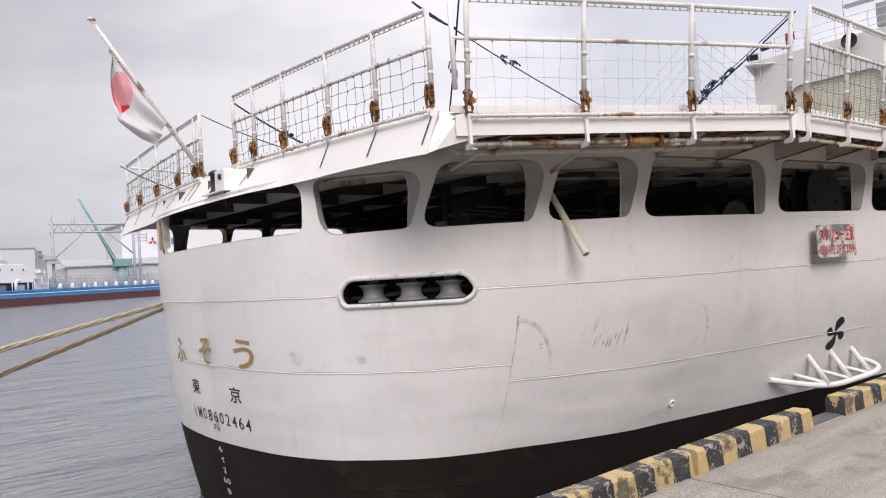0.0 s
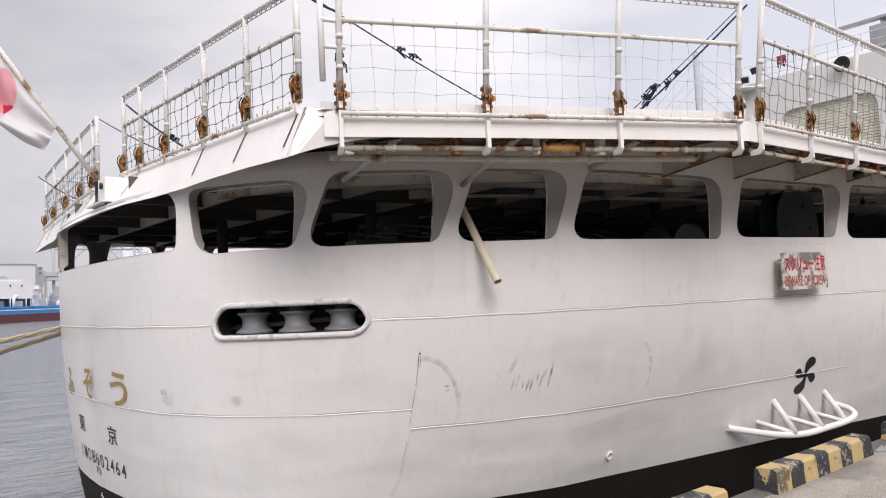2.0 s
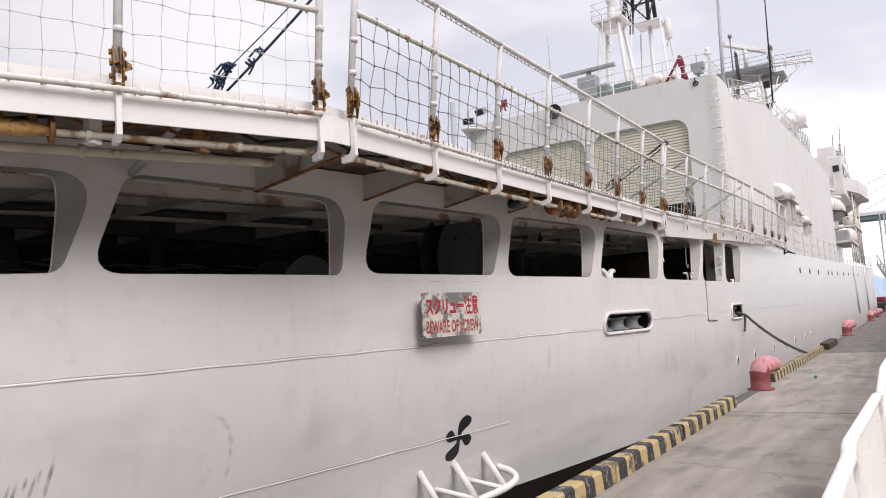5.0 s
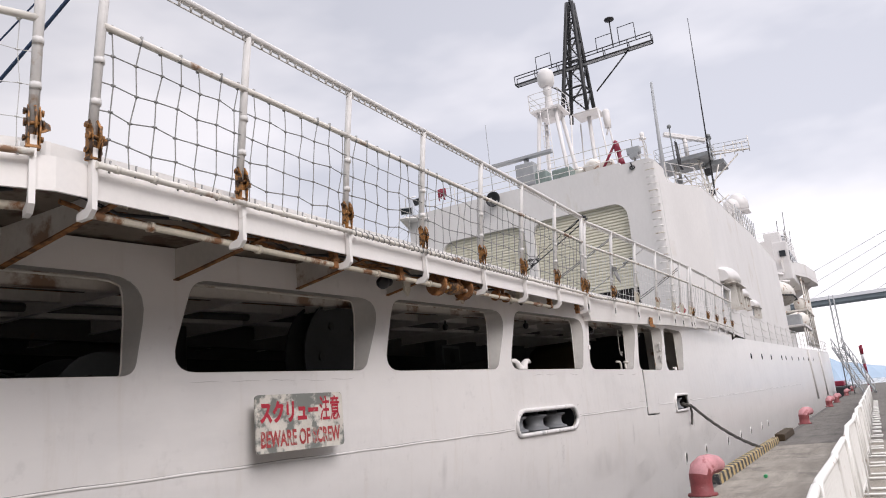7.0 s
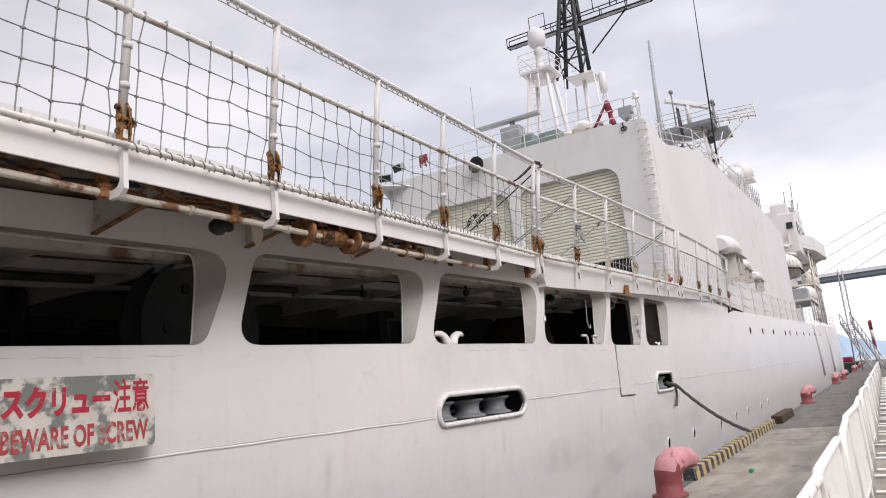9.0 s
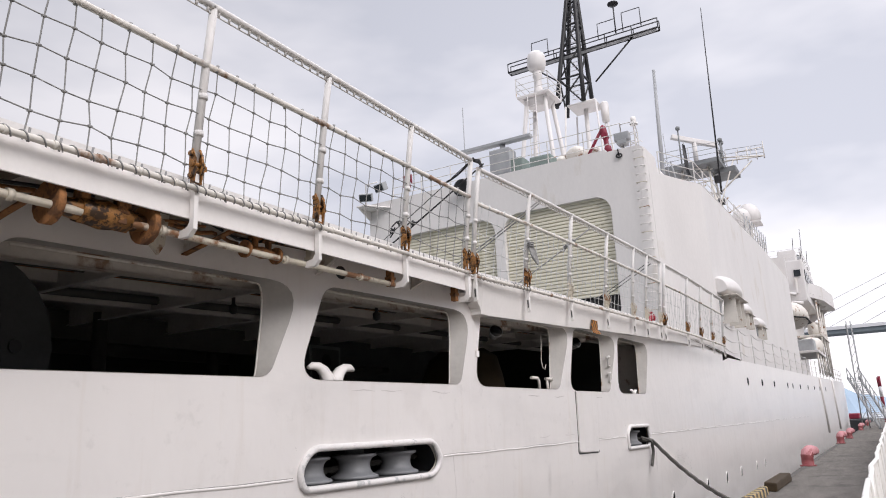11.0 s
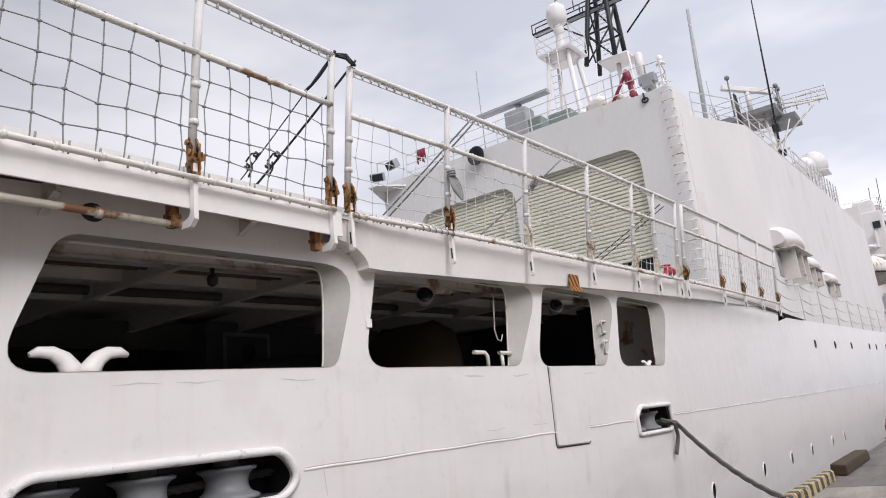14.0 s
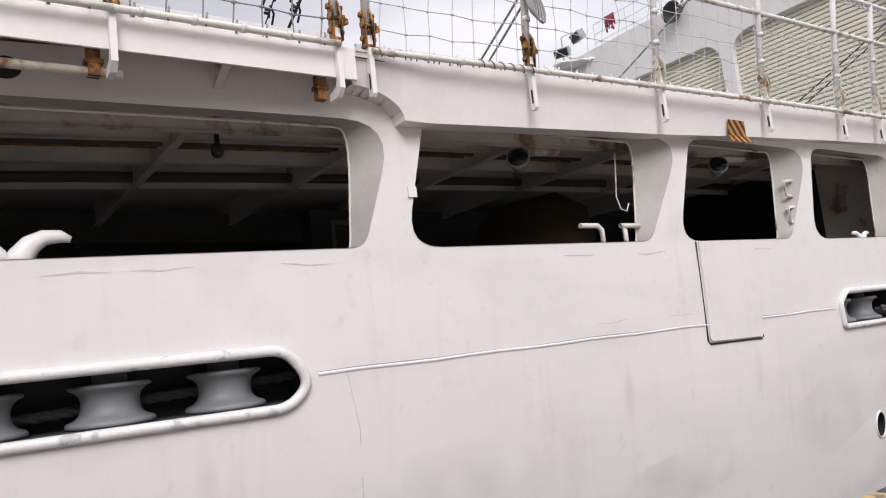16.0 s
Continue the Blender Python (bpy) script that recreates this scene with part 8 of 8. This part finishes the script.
def bollard(x, y=3.0, k=1.0):
    bm = bmesh.new()
    tube(bm, [(0, 0, 0), (0, 0, 0.04), (0, 0.0, 0.05), (0, 0, 0.22), (0, -0.01, 0.33), (0.0, -0.06, 0.42), (0, -0.17, 0.475), (0, -0.32, 0.49), (0, -0.46, 0.47), (0, -0.55, 0.44), (0, -0.585, 0.42)], [0.25, 0.25, 0.19, 0.185, 0.195, 0.20, 0.19, 0.17, 0.15, 0.115, 0.04], 22)
    for v in bm.verts: v.co = Matrix.Rotation(radians(62), 3, "Z") @ v.co * k + Vector((x, y, 0))
    for f in bm.faces: f.material_index = int(f.calc_center_median().z > 0.40 * k)
    tagged(mesh_object("bollard", bm, [M_BOLLARD, M_BOLLARDFADE]), "faded red cast-iron mooring bollard, paint chipped", "bollard", "bollards on the quay")


for x in (19.35, 39.6, 58.5, 66.6, 88, 110): bollard(x, 2.98 if x < 60 else 2.9, 0.93 if x < 30 else 1.0)

# fence panels between the walkway and the edge
def fence_panel(x0, y0, x1, y1):
    a, b = Vector((x0, y0, 0)), Vector((x1, y1, 0)); d = (b - a).normalized(); L = (b - a).length
    n = Vector((-d.y, d.x, 0))
    def P(s, z, o=0.0): return a + d * s + n * o + Vector((0, 0, z))
    bm = bmesh.new()
    tube(bm, [P(0.0, 0.06), P(0.0, 0.88), P(0.03, 0.98), P(0.10, 1.02), P(L - 0.10, 1.02), P(L - 0.03, 0.98), P(L, 0.88), P(L, 0.06)], 0.028, 8)
    tube(bm, [P(0, 0.2), P(L, 0.2)], 0.016, 6)
    fr = thing("fence_panel", "white steel site fence panel with rust spots", "fence", "fence panels along the walkway", at=(0, 0, 0))
    part("fence_frame", bm, M_FENCE, fr)
    bm = bmesh.new(); m = 72
    cols = [[bm.verts.new(P(0.03 + (L - 0.06) * i / m, z, 0.007 * (1 if (i // 2) % 2 else -1))) for z in (0.16, 0.99)] for i in range(m + 1)]
    for u, w in zip(cols, cols[1:]): bm.faces.new((u[0], w[0], w[1], u[1]))
    part("sheet", bm, M_FENCE, fr, "white sheet with rust runs")
    for s in (0.25, L - 0.25):
        bm = bmesh.new(); tube(bm, [P(s, 0.03, -0.28), P(s, 0.03, 0.28)], 0.018, 6); tube(bm, [P(s, 0.0), P(s, 0.22)], 0.016, 6)
        part("foot", bm, M_FENCE, fr)


x = 6.15; k = 0
while x < 62:
    wob = 0.03 * math.sin(k * 2.3)
    fence_panel(x, 0.66 + wob, x + 1.78, 0.66 - wob * 0.6); x += 1.84; k += 1

bm = bmesh.new(); lathe(bm, [(0.026, 0), (0.033, 0.008), (0.033, 0.112), (0.026, 0.122)], (0, 0, 0), 14)
for v in bm.verts: v.co = Matrix.Rotation(radians(90), 3, "Y") @ v.co + Vector((21.4, 2.29, 0.035))
tagged(mesh_object("drink_can", bm, M_GREEN), "crushed green drink can lying on the concrete", "can")
bm = bmesh.new(); n = 14
rg = [[bm.verts.new((8.62 + 0.24 * (i / n - 0.5) + 0.03 * math.sin(5 * j / n), 2.90 + 0.17 * (j / n - 0.5) + 0.03 * math.sin(4 * i / n), 0.006 + 0.05 * abs(noise.noise((i * 0.45, j * 0.45, 0.3))) * math.sin(math.pi * i / n) * math.sin(math.pi * j / n) * 2)) for j in range(n + 1)] for i in range(n + 1)]
for i in range(n):
    for j in range(n): bm.faces.new((rg[i][j], rg[i + 1][j], rg[i + 1][j + 1], rg[i][j + 1])).smooth = True
tagged(mesh_object("rag", bm, M_NET), "crumpled grey rag beside the kerb end", "rag")


def hawser(name, pts, r, material, label, strands=3, twist=5.0):
    pts = [Vector(p) for p in pts]
    bm = bmesh.new(); L = sum((b - a).length for a, b in zip(pts, pts[1:])); n = max(12, int(L / 0.05)); n = min(n, 420)
    def at(u):
        f = u * (len(pts) - 1); i = min(int(f), len(pts) - 2); return pts[i].lerp(pts[i + 1], f - i)
    for s in range(strands):
        ph = 2 * math.pi * s / strands
        line = []
        for i in range(n + 1):
            u = i / n; p = at(u); a = ph + u * L * twist * 2
            line.append(p + Vector((0.3 * math.cos(a), 0.7 * math.cos(a), math.sin(a))) * r * 0.55)
        tube(bm, line, r * 0.62, 5, caps=False)
    return tagged(mesh_object(name, bm, material), label, "rope", "mooring ropes")


def sagged(a, b, sag, n=24):
    a, b = Vector(a), Vector(b)
    return [a.lerp(b, i / n) - Vector((0, 0, sag * 4 * (i / n) * (1 - i / n))) for i in range(n + 1)]


c0 = hull(27.0, 1.33, -0.2)
hawser("mooring_line", [c0, hull(27.15, 1.30, 0.07)] + sagged(hull(27.15, 1.30, 0.07), (26.5, 3.0, 0.18), 0.13)[1:], 0.038, M_ROPEDARK, "dark braided mooring line from the chock to the quay", 3, 4.0)
hawser("rope_tail", [hull(26.95, 1.36, -0.1), hull(27.12, 1.30, 0.06), hull(27.18, 1.1, 0.07), hull(27.1, 0.92, 0.07), hull(27.02, 0.82, 0.07)], 0.036, M_ROPEDARK, "dark rope tail hanging over the chock rim", 3, 4.0)
hawser("mooring_line", sagged((4.25, 14.87, 1.30), (-12.5, 2.4, -0.80), 0.10), 0.042, M_ROPE, "straw-coloured twisted stern line", 3, 2.2)
hawser("mooring_line", sagged((4.25, 14.88, 1.20), (-9.5, 0.2, -1.05), 0.10), 0.040, M_ROPEBROWN, "darker straw twisted stern line", 3, 2.2)

# unseen wall added behind the walk to keep low light off the hull
bm = bmesh.new(); box(bm, -60, 150, -27.0, -26.4, 0.0, 12.5)
tagged(mesh_object("wall_light_block", bm, M_BLOCKWALL), "unseen plain grey wall added to block low light", "wall", kind="structure")

# ---- water and distance ----
bm = bmesh.new()
v = [bm.verts.new(p) for p in ((-3000, -200, -2.6), (4500, -200, -2.6), (4500, 4500, -2.6), (-3000, 4500, -2.6))]; bm.faces.new(v)
tagged(mesh_object("water", bm, M_WATER), "grey rippled harbour water", "water", kind="structure")

# blue and red tanker across the basin
tk = thing("tanker", "blue-hulled tanker with a red boot top across the basin", "ship")
def tk_p(u, w, z): return Vector((40 + 0.62 * u, 420 + 0.55 * u + w, z))
def hullbox(z0, z1, mat, name, grow=0.0, u0=-160, u1=330):
    bm = bmesh.new()
    plate(bm, [tk_p(u0, -grow, z0), tk_p(u1, -grow, z0), tk_p(u1, 16, z0), tk_p(u0, 16, z0)], (0, 0, z1 - z0))
    return part(name, bm, mat, tk)
hullbox(-4, 1.9, M_FARRED, "boot_top"); hullbox(1.9, 5.2, M_FARBLUE, "blue_side"); hullbox(5.2, 6.0, M_FARBLUE, "bulwark", 0.5)
def tbox(u0, u1, w0, w1, z0, z1, mat, name, bev=0):
    bm = bmesh.new(); plate(bm, [tk_p(u0, w0, z0), tk_p(u1, w0, z0), tk_p(u1, w1, z0), tk_p(u0, w1, z0)], (0, 0, z1 - z0)); return part(name, bm, mat, tk)
th = tbox(13, 61, 2, 14, 10.2, 19.6, M_FARWHITE, "deckhouse")
for u in (21, 31, 41, 51):
    bm = bmesh.new(); p = tk_p(u, 1.9, 0); box(bm, p.x - 0.45, p.x + 0.45, p.y - 0.1, p.y + 0.1, 16.6, 17.6); part("window", bm, M_GLASS, th)
for u in (13, 27.5, 41, 55, 61): bm = bmesh.new(); tube(bm, [tk_p(u, 2.2, 5.8), tk_p(u, 2.2, 10.2)], 0.28, 6); part("post", bm, M_FARWHITE, th)
# dark box put in as the shaded open space below the deckhouse
tbox(13, 61, 9, 14, 5.8, 10.2, M_FARDARK, "lower_house"); tbox(14, 36, 3, 8, 5.8, 9.0, M_FARDARK, "covered_boat")
tbox(-8, 7, 3, 12, 5.8, 9.6, M_FARWHITE, "forward_house"); tbox(46, 52, 2.5, 5, 5.8, 9.0, M_FARGREY, "deck_locker")
tbox(13, 52, 3, 13, 19.6, 20.4, M_FARWHITE, "roof_coaming")
bm = bmesh.new(); tube(bm, [tk_p(44, 1.6, 5.8), tk_p(44, 1.6, 10.0), tk_p(45, 1.6, 11.2), tk_p(47.5, 1.6, 11.4)], 0.8, 8); part("vent_pipe", bm, M_FARWHITE, tk)
for u0, z0 in ((61, 12.0), (64, 15.2), (67, 9.0)):
    bm = bmesh.new(); plate(bm, [tk_p(u0, 2, z0), tk_p(u0 + 7, 2, z0), tk_p(u0 + 7, 9, z0), tk_p(u0, 9, z0)], (0, 0, 0.35)); tube(bm, [tk_p(u0 + 7, 2, z0 - 3.2), tk_p(u0 + 7, 2, z0 + 1.4)], 0.2, 5); tube(bm, [tk_p(u0, 2, z0 + 1.3), tk_p(u0 + 7, 2, z0 + 1.3)], 0.12, 5); part("stair_landing", bm, M_FARWHITE, tk)
tbox(62, 68, 5, 9, 6, 17.5, M_FARWHITE, "stair_house")
rng_t = random.Random(4); bm = bmesh.new()
for k in range(64):
    u = 78 + 3.2 * k; h = 13.5 + 1.8 * math.sin(k * 0.7) + (3.0 if 22 < k < 40 else 0)
    tube(bm, [tk_p(u, 4, 5.8), tk_p(u, 4, h)], 0.22, 5)
    if k % 2 == 0: tube(bm, [tk_p(u, 7, 5.8), tk_p(u, 7, h - 1.5)], 0.18, 4)
    if k % 5 == 0: tube(bm, [tk_p(u, 3, 6), tk_p(u + 3.2, 3, h)], 0.16, 4)
for z in (7.4, 8.6, 9.8, 11.6, 13.2): tube(bm, [tk_p(77, 4 + rng_t.uniform(-1, 2), z), tk_p(284, 4, z)], 0.20 if z > 9 else 0.34, 5)
part("pipe_deck", bm, M_FARGREY, tk, "grey pipework and frames on deck")
for k in range(14): bm = bmesh.new(); u = 86 + 13 * k; lathe(bm, [(1.3, 0), (1.3, 2.6), (0.6, 3.3)], tk_p(u, 3.4, 5.6), 10); part("deck_tank", bm, M_FARWHITE, tk)
tbox(-160, 330, -0.7, -0.5, 3.9, 4.3, M_FARWHITE, "rubbing_strake")
# gantry, jib crane and warehouses on the far shore behind the tanker
gy = 700
g = thing("gantry", "grey steel portal gantry on the far shore", "gantry")
for x, ztop in ((135, 66.5), (202, 64.5), (207, 64.5)):
    bm = bmesh.new(); tube(bm, [(x, gy, 0), (x, gy, ztop)], 1.25, 8); part("leg", bm, M_FARGREY, g)
bm = bmesh.new()
for z in (56.8, 63.8): tube(bm, [(133, gy, z), (209, gy, z)], 0.85, 6)
for k in range(9):
    xa = 136 + 8 * k; tube(bm, [(xa, gy, 56.8), (xa + 4, gy, 63.8), (xa + 8, gy, 56.8)], 0.38, 5)
tube(bm, [(135, gy, 33), (160, gy, 56.8)], 0.7, 5); tube(bm, [(202, gy, 36), (180, gy, 56.8)], 0.7, 5)
for x in (135, 151, 153): tube(bm, [(x, gy, 63.8), (x, gy, 70.5 if x > 140 else 77)], 0.3, 5)
for z in (48, 51, 54): tube(bm, [(202, gy, z), (214, gy, z)], 0.3, 4)
tube(bm, [(214, gy, 46), (214, gy, 56)], 0.35, 4)
part("truss", bm, M_FARGREY, g)
cr = thing("jib_crane", "pale green lattice jib crane behind the gantry", "crane")
bm = bmesh.new(); J0, J1 = Vector((197, 730, 24)), Vector((164, 730, 90))
for o in ((-1.9, 0), (1.9, 0), (0, 2.4)): tube(bm, [J0 + Vector((o[0], o[1], 0)), J1 + Vector((o[0] * 0.3, 0, 0))], 0.5, 5)
for k in range(18):
    u = k / 18; tube(bm, [J0.lerp(J1, u) + Vector((-1.9 * (1 - 0.7 * u), 0, 0)), J0.lerp(J1, u + 0.055) + Vector((1.9 * (1 - 0.7 * u), 0, 0)), J0.lerp(J1, u + 0.055) + Vector((-1.9 * (1 - 0.7 * u), 0, 0))], 0.3, 4)
part("jib", bm, M_FARGREEN, cr)
bm = bmesh.new(); tube(bm, [(199, 730, 0), (199, 730, 30)], 4.2, 8); box(bm, 192, 207, 724, 736, 26, 33, 0.5); part("crane_base", bm, M_FARGREEN, cr)
for x in (166, 169): bm = bmesh.new(); tube(bm, [(x, 730, 86), (x + 1, 730, 58)], 0.12, 4); part("hoist_rope", bm, M_FARGREY, cr)
wh = thing("warehouse", "pale grey warehouse on the far shore", "warehouse")
bm = bmesh.new(); plate(bm, [(-160, 700, -2), (121, 700, -2), (121, 700, 43.5), (-160, 700, 46.5)], (0, 60, 0)); part("wall", bm, M_FARWALL, wh)
bm = bmesh.new(); plate(bm, [(121, 701, -2), (133, 716, -2), (133, 716, 37), (121, 701, 43.5)], (-2, 40, 0)); part("gable_wall", bm, M_FARWALL, wh)
bm = bmesh.new(); plate(bm, [(-161, 699, 46.5), (122, 699, 43.5), (122, 699, 44.3), (-161, 699, 47.3)], (0, 62, 0)); part("roof", bm, M_FARGREY, wh)
for k in range(4): bm = bmesh.new(); box(bm, 65.5 + 6.8 * k, 70.4 + 6.8 * k, 699.4, 699.8, 34.2, 39.0); part("lettering_bar", bm, M_FARDARK, wh)
for x0, x1, z in ((84, 100, 30.5), (126, 137, 33.0), (128, 140, 29.5)): bm = bmesh.new(); box(bm, x0, x1, 694, 699.6, z, z + 1.4, 0.1); box(bm, x0 + 1, x1 - 1, 695, 699.6, z + 1.4, z + 3.4, 0.1); part("canopy", bm, M_FARGREY, wh)
for z in (34.5, 38.5): bm = bmesh.new(); box(bm, 123.4, 126.4, 700.4, 700.8, z, z + 3); part("window", bm, M_FARDARK, wh)
sh = thing("storage_shed", "low grey sheds on the far shore", "shed")
bm = bmesh.new(); box(bm, 154, 260, 740, 790, -2, 27.5); part("wall", bm, M_FARWALL, sh)
bm = bmesh.new(); plate(bm, [(151, 738, 27.5), (263, 738, 27.5), (263, 760, 34), (151, 760, 34)], (0, 0, 1.0)); part("roof", bm, M_FARGREY, sh)
for x in (141, 146): bm = bmesh.new(); lathe(bm, [(3.6, 0), (3.6, 19), (2.0, 21)], (x * 1.0, 735, -2), 12); part("silo", bm, M_FARGREY, sh)
big = thing("dock_warehouse", "white dockside warehouse behind the stern with a red mark", "warehouse")
bm = bmesh.new(); box(bm, 208, 420, 760, 820, -2, 68); part("wall", bm, M_FARWHITE, big)
bm = bmesh.new(); box(bm, 206, 422, 758, 822, 68, 69.4); part("roof", bm, M_FARGREY, big)
bm = bmesh.new()
for k in range(3):
    a = math.pi / 2 + k * 2 * math.pi / 3; d, e = Vector((math.cos(a), 0, math.sin(a))), Vector((-math.sin(a), 0, math.cos(a))); c = Vector((237.8, 759.4, 51.2))
    bm.faces.new([bm.verts.new(c + v) for v in (d * 0.2, d * 2.4 + e * 1.3, d * 4.6, d * 2.4 - e * 1.3)])
part("red_mark", bm, M_FLAGDEEP, big)
for x in (249.5, 256.6): bm = bmesh.new(); box(bm, x, x + 5.4, 759.2, 759.6, 48.2, 54.6); part("lettering_bar", bm, M_FARDARK, big)
bm = bmesh.new(); box(bm, -400, 900, 690, 1200, -6, 1.0)
tagged(mesh_object("far_shore", bm, M_CONCDARK), "far harbour shore", "shore", kind="structure")

# cable-stayed bridge far beyond the bow
bg = thing("stayed_bridge", "pale cable-stayed road bridge far beyond the bow", "bridge")
BX = 620
bm = bmesh.new(); box(bm, BX, BX + 20, -700, 420, 57, 60.5); part("deck", bm, M_FARDARK, bg)
bm = bmesh.new(); box(bm, BX - 0.8, BX - 0.2, -700, 420, 60.0, 62.4); part("parapet", bm, M_FARWHITE, bg)
bm = bmesh.new(); tube(bm, [(BX + 9, -330, -3), (BX + 9, -330, 280)], 5, 8); part("tower", bm, M_FARWHITE, bg)
for k in range(10):
    y = 73 - 21.5 * k
    bm = bmesh.new(); tube(bm, [(BX + 0.5, y, 62), (BX + 9, -330, 62 + (y + 330) * (0.42 + 0.028 * k))], 0.16, 4); part("stay_cable", bm, M_FARGREY, bg)
# the tower's grey carries the haze of distance
tw = thing("bridge_tower", "bridge tower with fanned stays, haze put into its grey", "bridge")
bm = bmesh.new(); tube(bm, [(500, 300, -3), (500, 300, 60), (500, 300, 178)], [5, 3.2, 2.2], 6); part("tower", bm, M_FARGREY, tw)
for k in range(6):
    for d in (-1, 1):
        bm = bmesh.new(); tube(bm, [(500, 300, 172 - 9 * k), (500 - d * (56 - 6 * k), 300 + d * (92 - 9 * k), 60)], 0.14, 4); part("stay_cable", bm, M_FARGREY, tw)
# hills
bm = bmesh.new(); n = 60; cols = []
for i in range(n + 1):
    y = -900 + 1700 * i / n
    h = 40 + 45 * noise.noise((i * 0.15, 0, 3)) + 14 * noise.noise((i * 0.9, 2, 1))
    cols.append((bm.verts.new((1900, y, -4)), bm.verts.new((2000, y, max(8, h))), bm.verts.new((2300, y, -4))))
for a, b in zip(cols, cols[1:]):
    for i in range(2): bm.faces.new((a[i], a[i + 1], b[i + 1], b[i]))
tagged(mesh_object("backdrop_hills", bm, M_HILL), "hills on the horizon, blue haze put into their colour", "hill", kind="structure")

# gangway and marker poles at the far end of the quay
gw = thing("gangway", "grey steel boarding stairs between quay and ship", "stairs")
G0, G1 = Vector((90, 0.9, 0.05)), Vector((98, 3.1, 5.0))
for o in (-0.5, 0.5):
    bm = bmesh.new(); tube(bm, [G0 + Vector((0, o, 0)), G1 + Vector((0, o, 0))], 0.12, 6); tube(bm, [G0 + Vector((0, o, 1)), G1 + Vector((0, o, 1))], 0.05, 6)
    for k in range(9): p = G0.lerp(G1, k / 8) + Vector((0, o, 0)); tube(bm, [p, p + Vector((0, 0, 1))], 0.04, 5)
    part("stringer", bm, M_GREYSTEEL, gw)
for k in range(26):
    p = G0.lerp(G1, (k + 0.5) / 26); bm = bmesh.new(); box(bm, p.x - 0.16, p.x + 0.16, p.y - 0.48, p.y + 0.48, p.z - 0.02, p.z + 0.02); part("tread", bm, M_GREYSTEEL, gw)
bm = bmesh.new()
for dx, dy in ((-.3, -.3), (.3, -.3), (.3, .3), (-.3, .3)): tube(bm, [(96 + dx, 2.65 + dy, 0), (96 + dx * .6, 2.65 + dy * .6, 10.5)], 0.05, 5)
for k in range(12):
    z = 0.85 * k; tube(bm, [(95.72, 2.38, z), (96.28, 2.38, z + 0.85), (96.28, 2.92, z), (95.72, 2.92, z + 0.85)], 0.03, 4)
tagged(mesh_object("lattice_pole", bm, M_GREYSTEEL), "slim grey lattice pole beside the stairs", "pole")
for x, y, lean in ((95, 0.85, 0.0), (97.5, 0.9, 0.02)):
    pole = thing("marker_pole", "leaning red and white striped marker pole", "pole", "marker poles")
    for k in range(5):
        bm = bmesh.new(); tube(bm, [(x, y + lean * k, 0.97 * k), (x, y + lean * (k + 1), 0.97 * (k + 1))], 0.11, 8); part("band", bm, M_CRED if k % 2 == 0 else M_FARWHITE, pole)
rb = thing("work_boat", "small red and dark work boat beyond the stairs", "boat")
bm = bmesh.new(); box(bm, 150, 172, 3.5, 9, -3, 0.4, 0.3); part("boat_hull", bm, M_BLACK, rb)
bm = bmesh.new(); box(bm, 154, 164, 5, 8.0, 0.4, 1.3, 0.2); part("cabin", bm, M_CRED, rb)
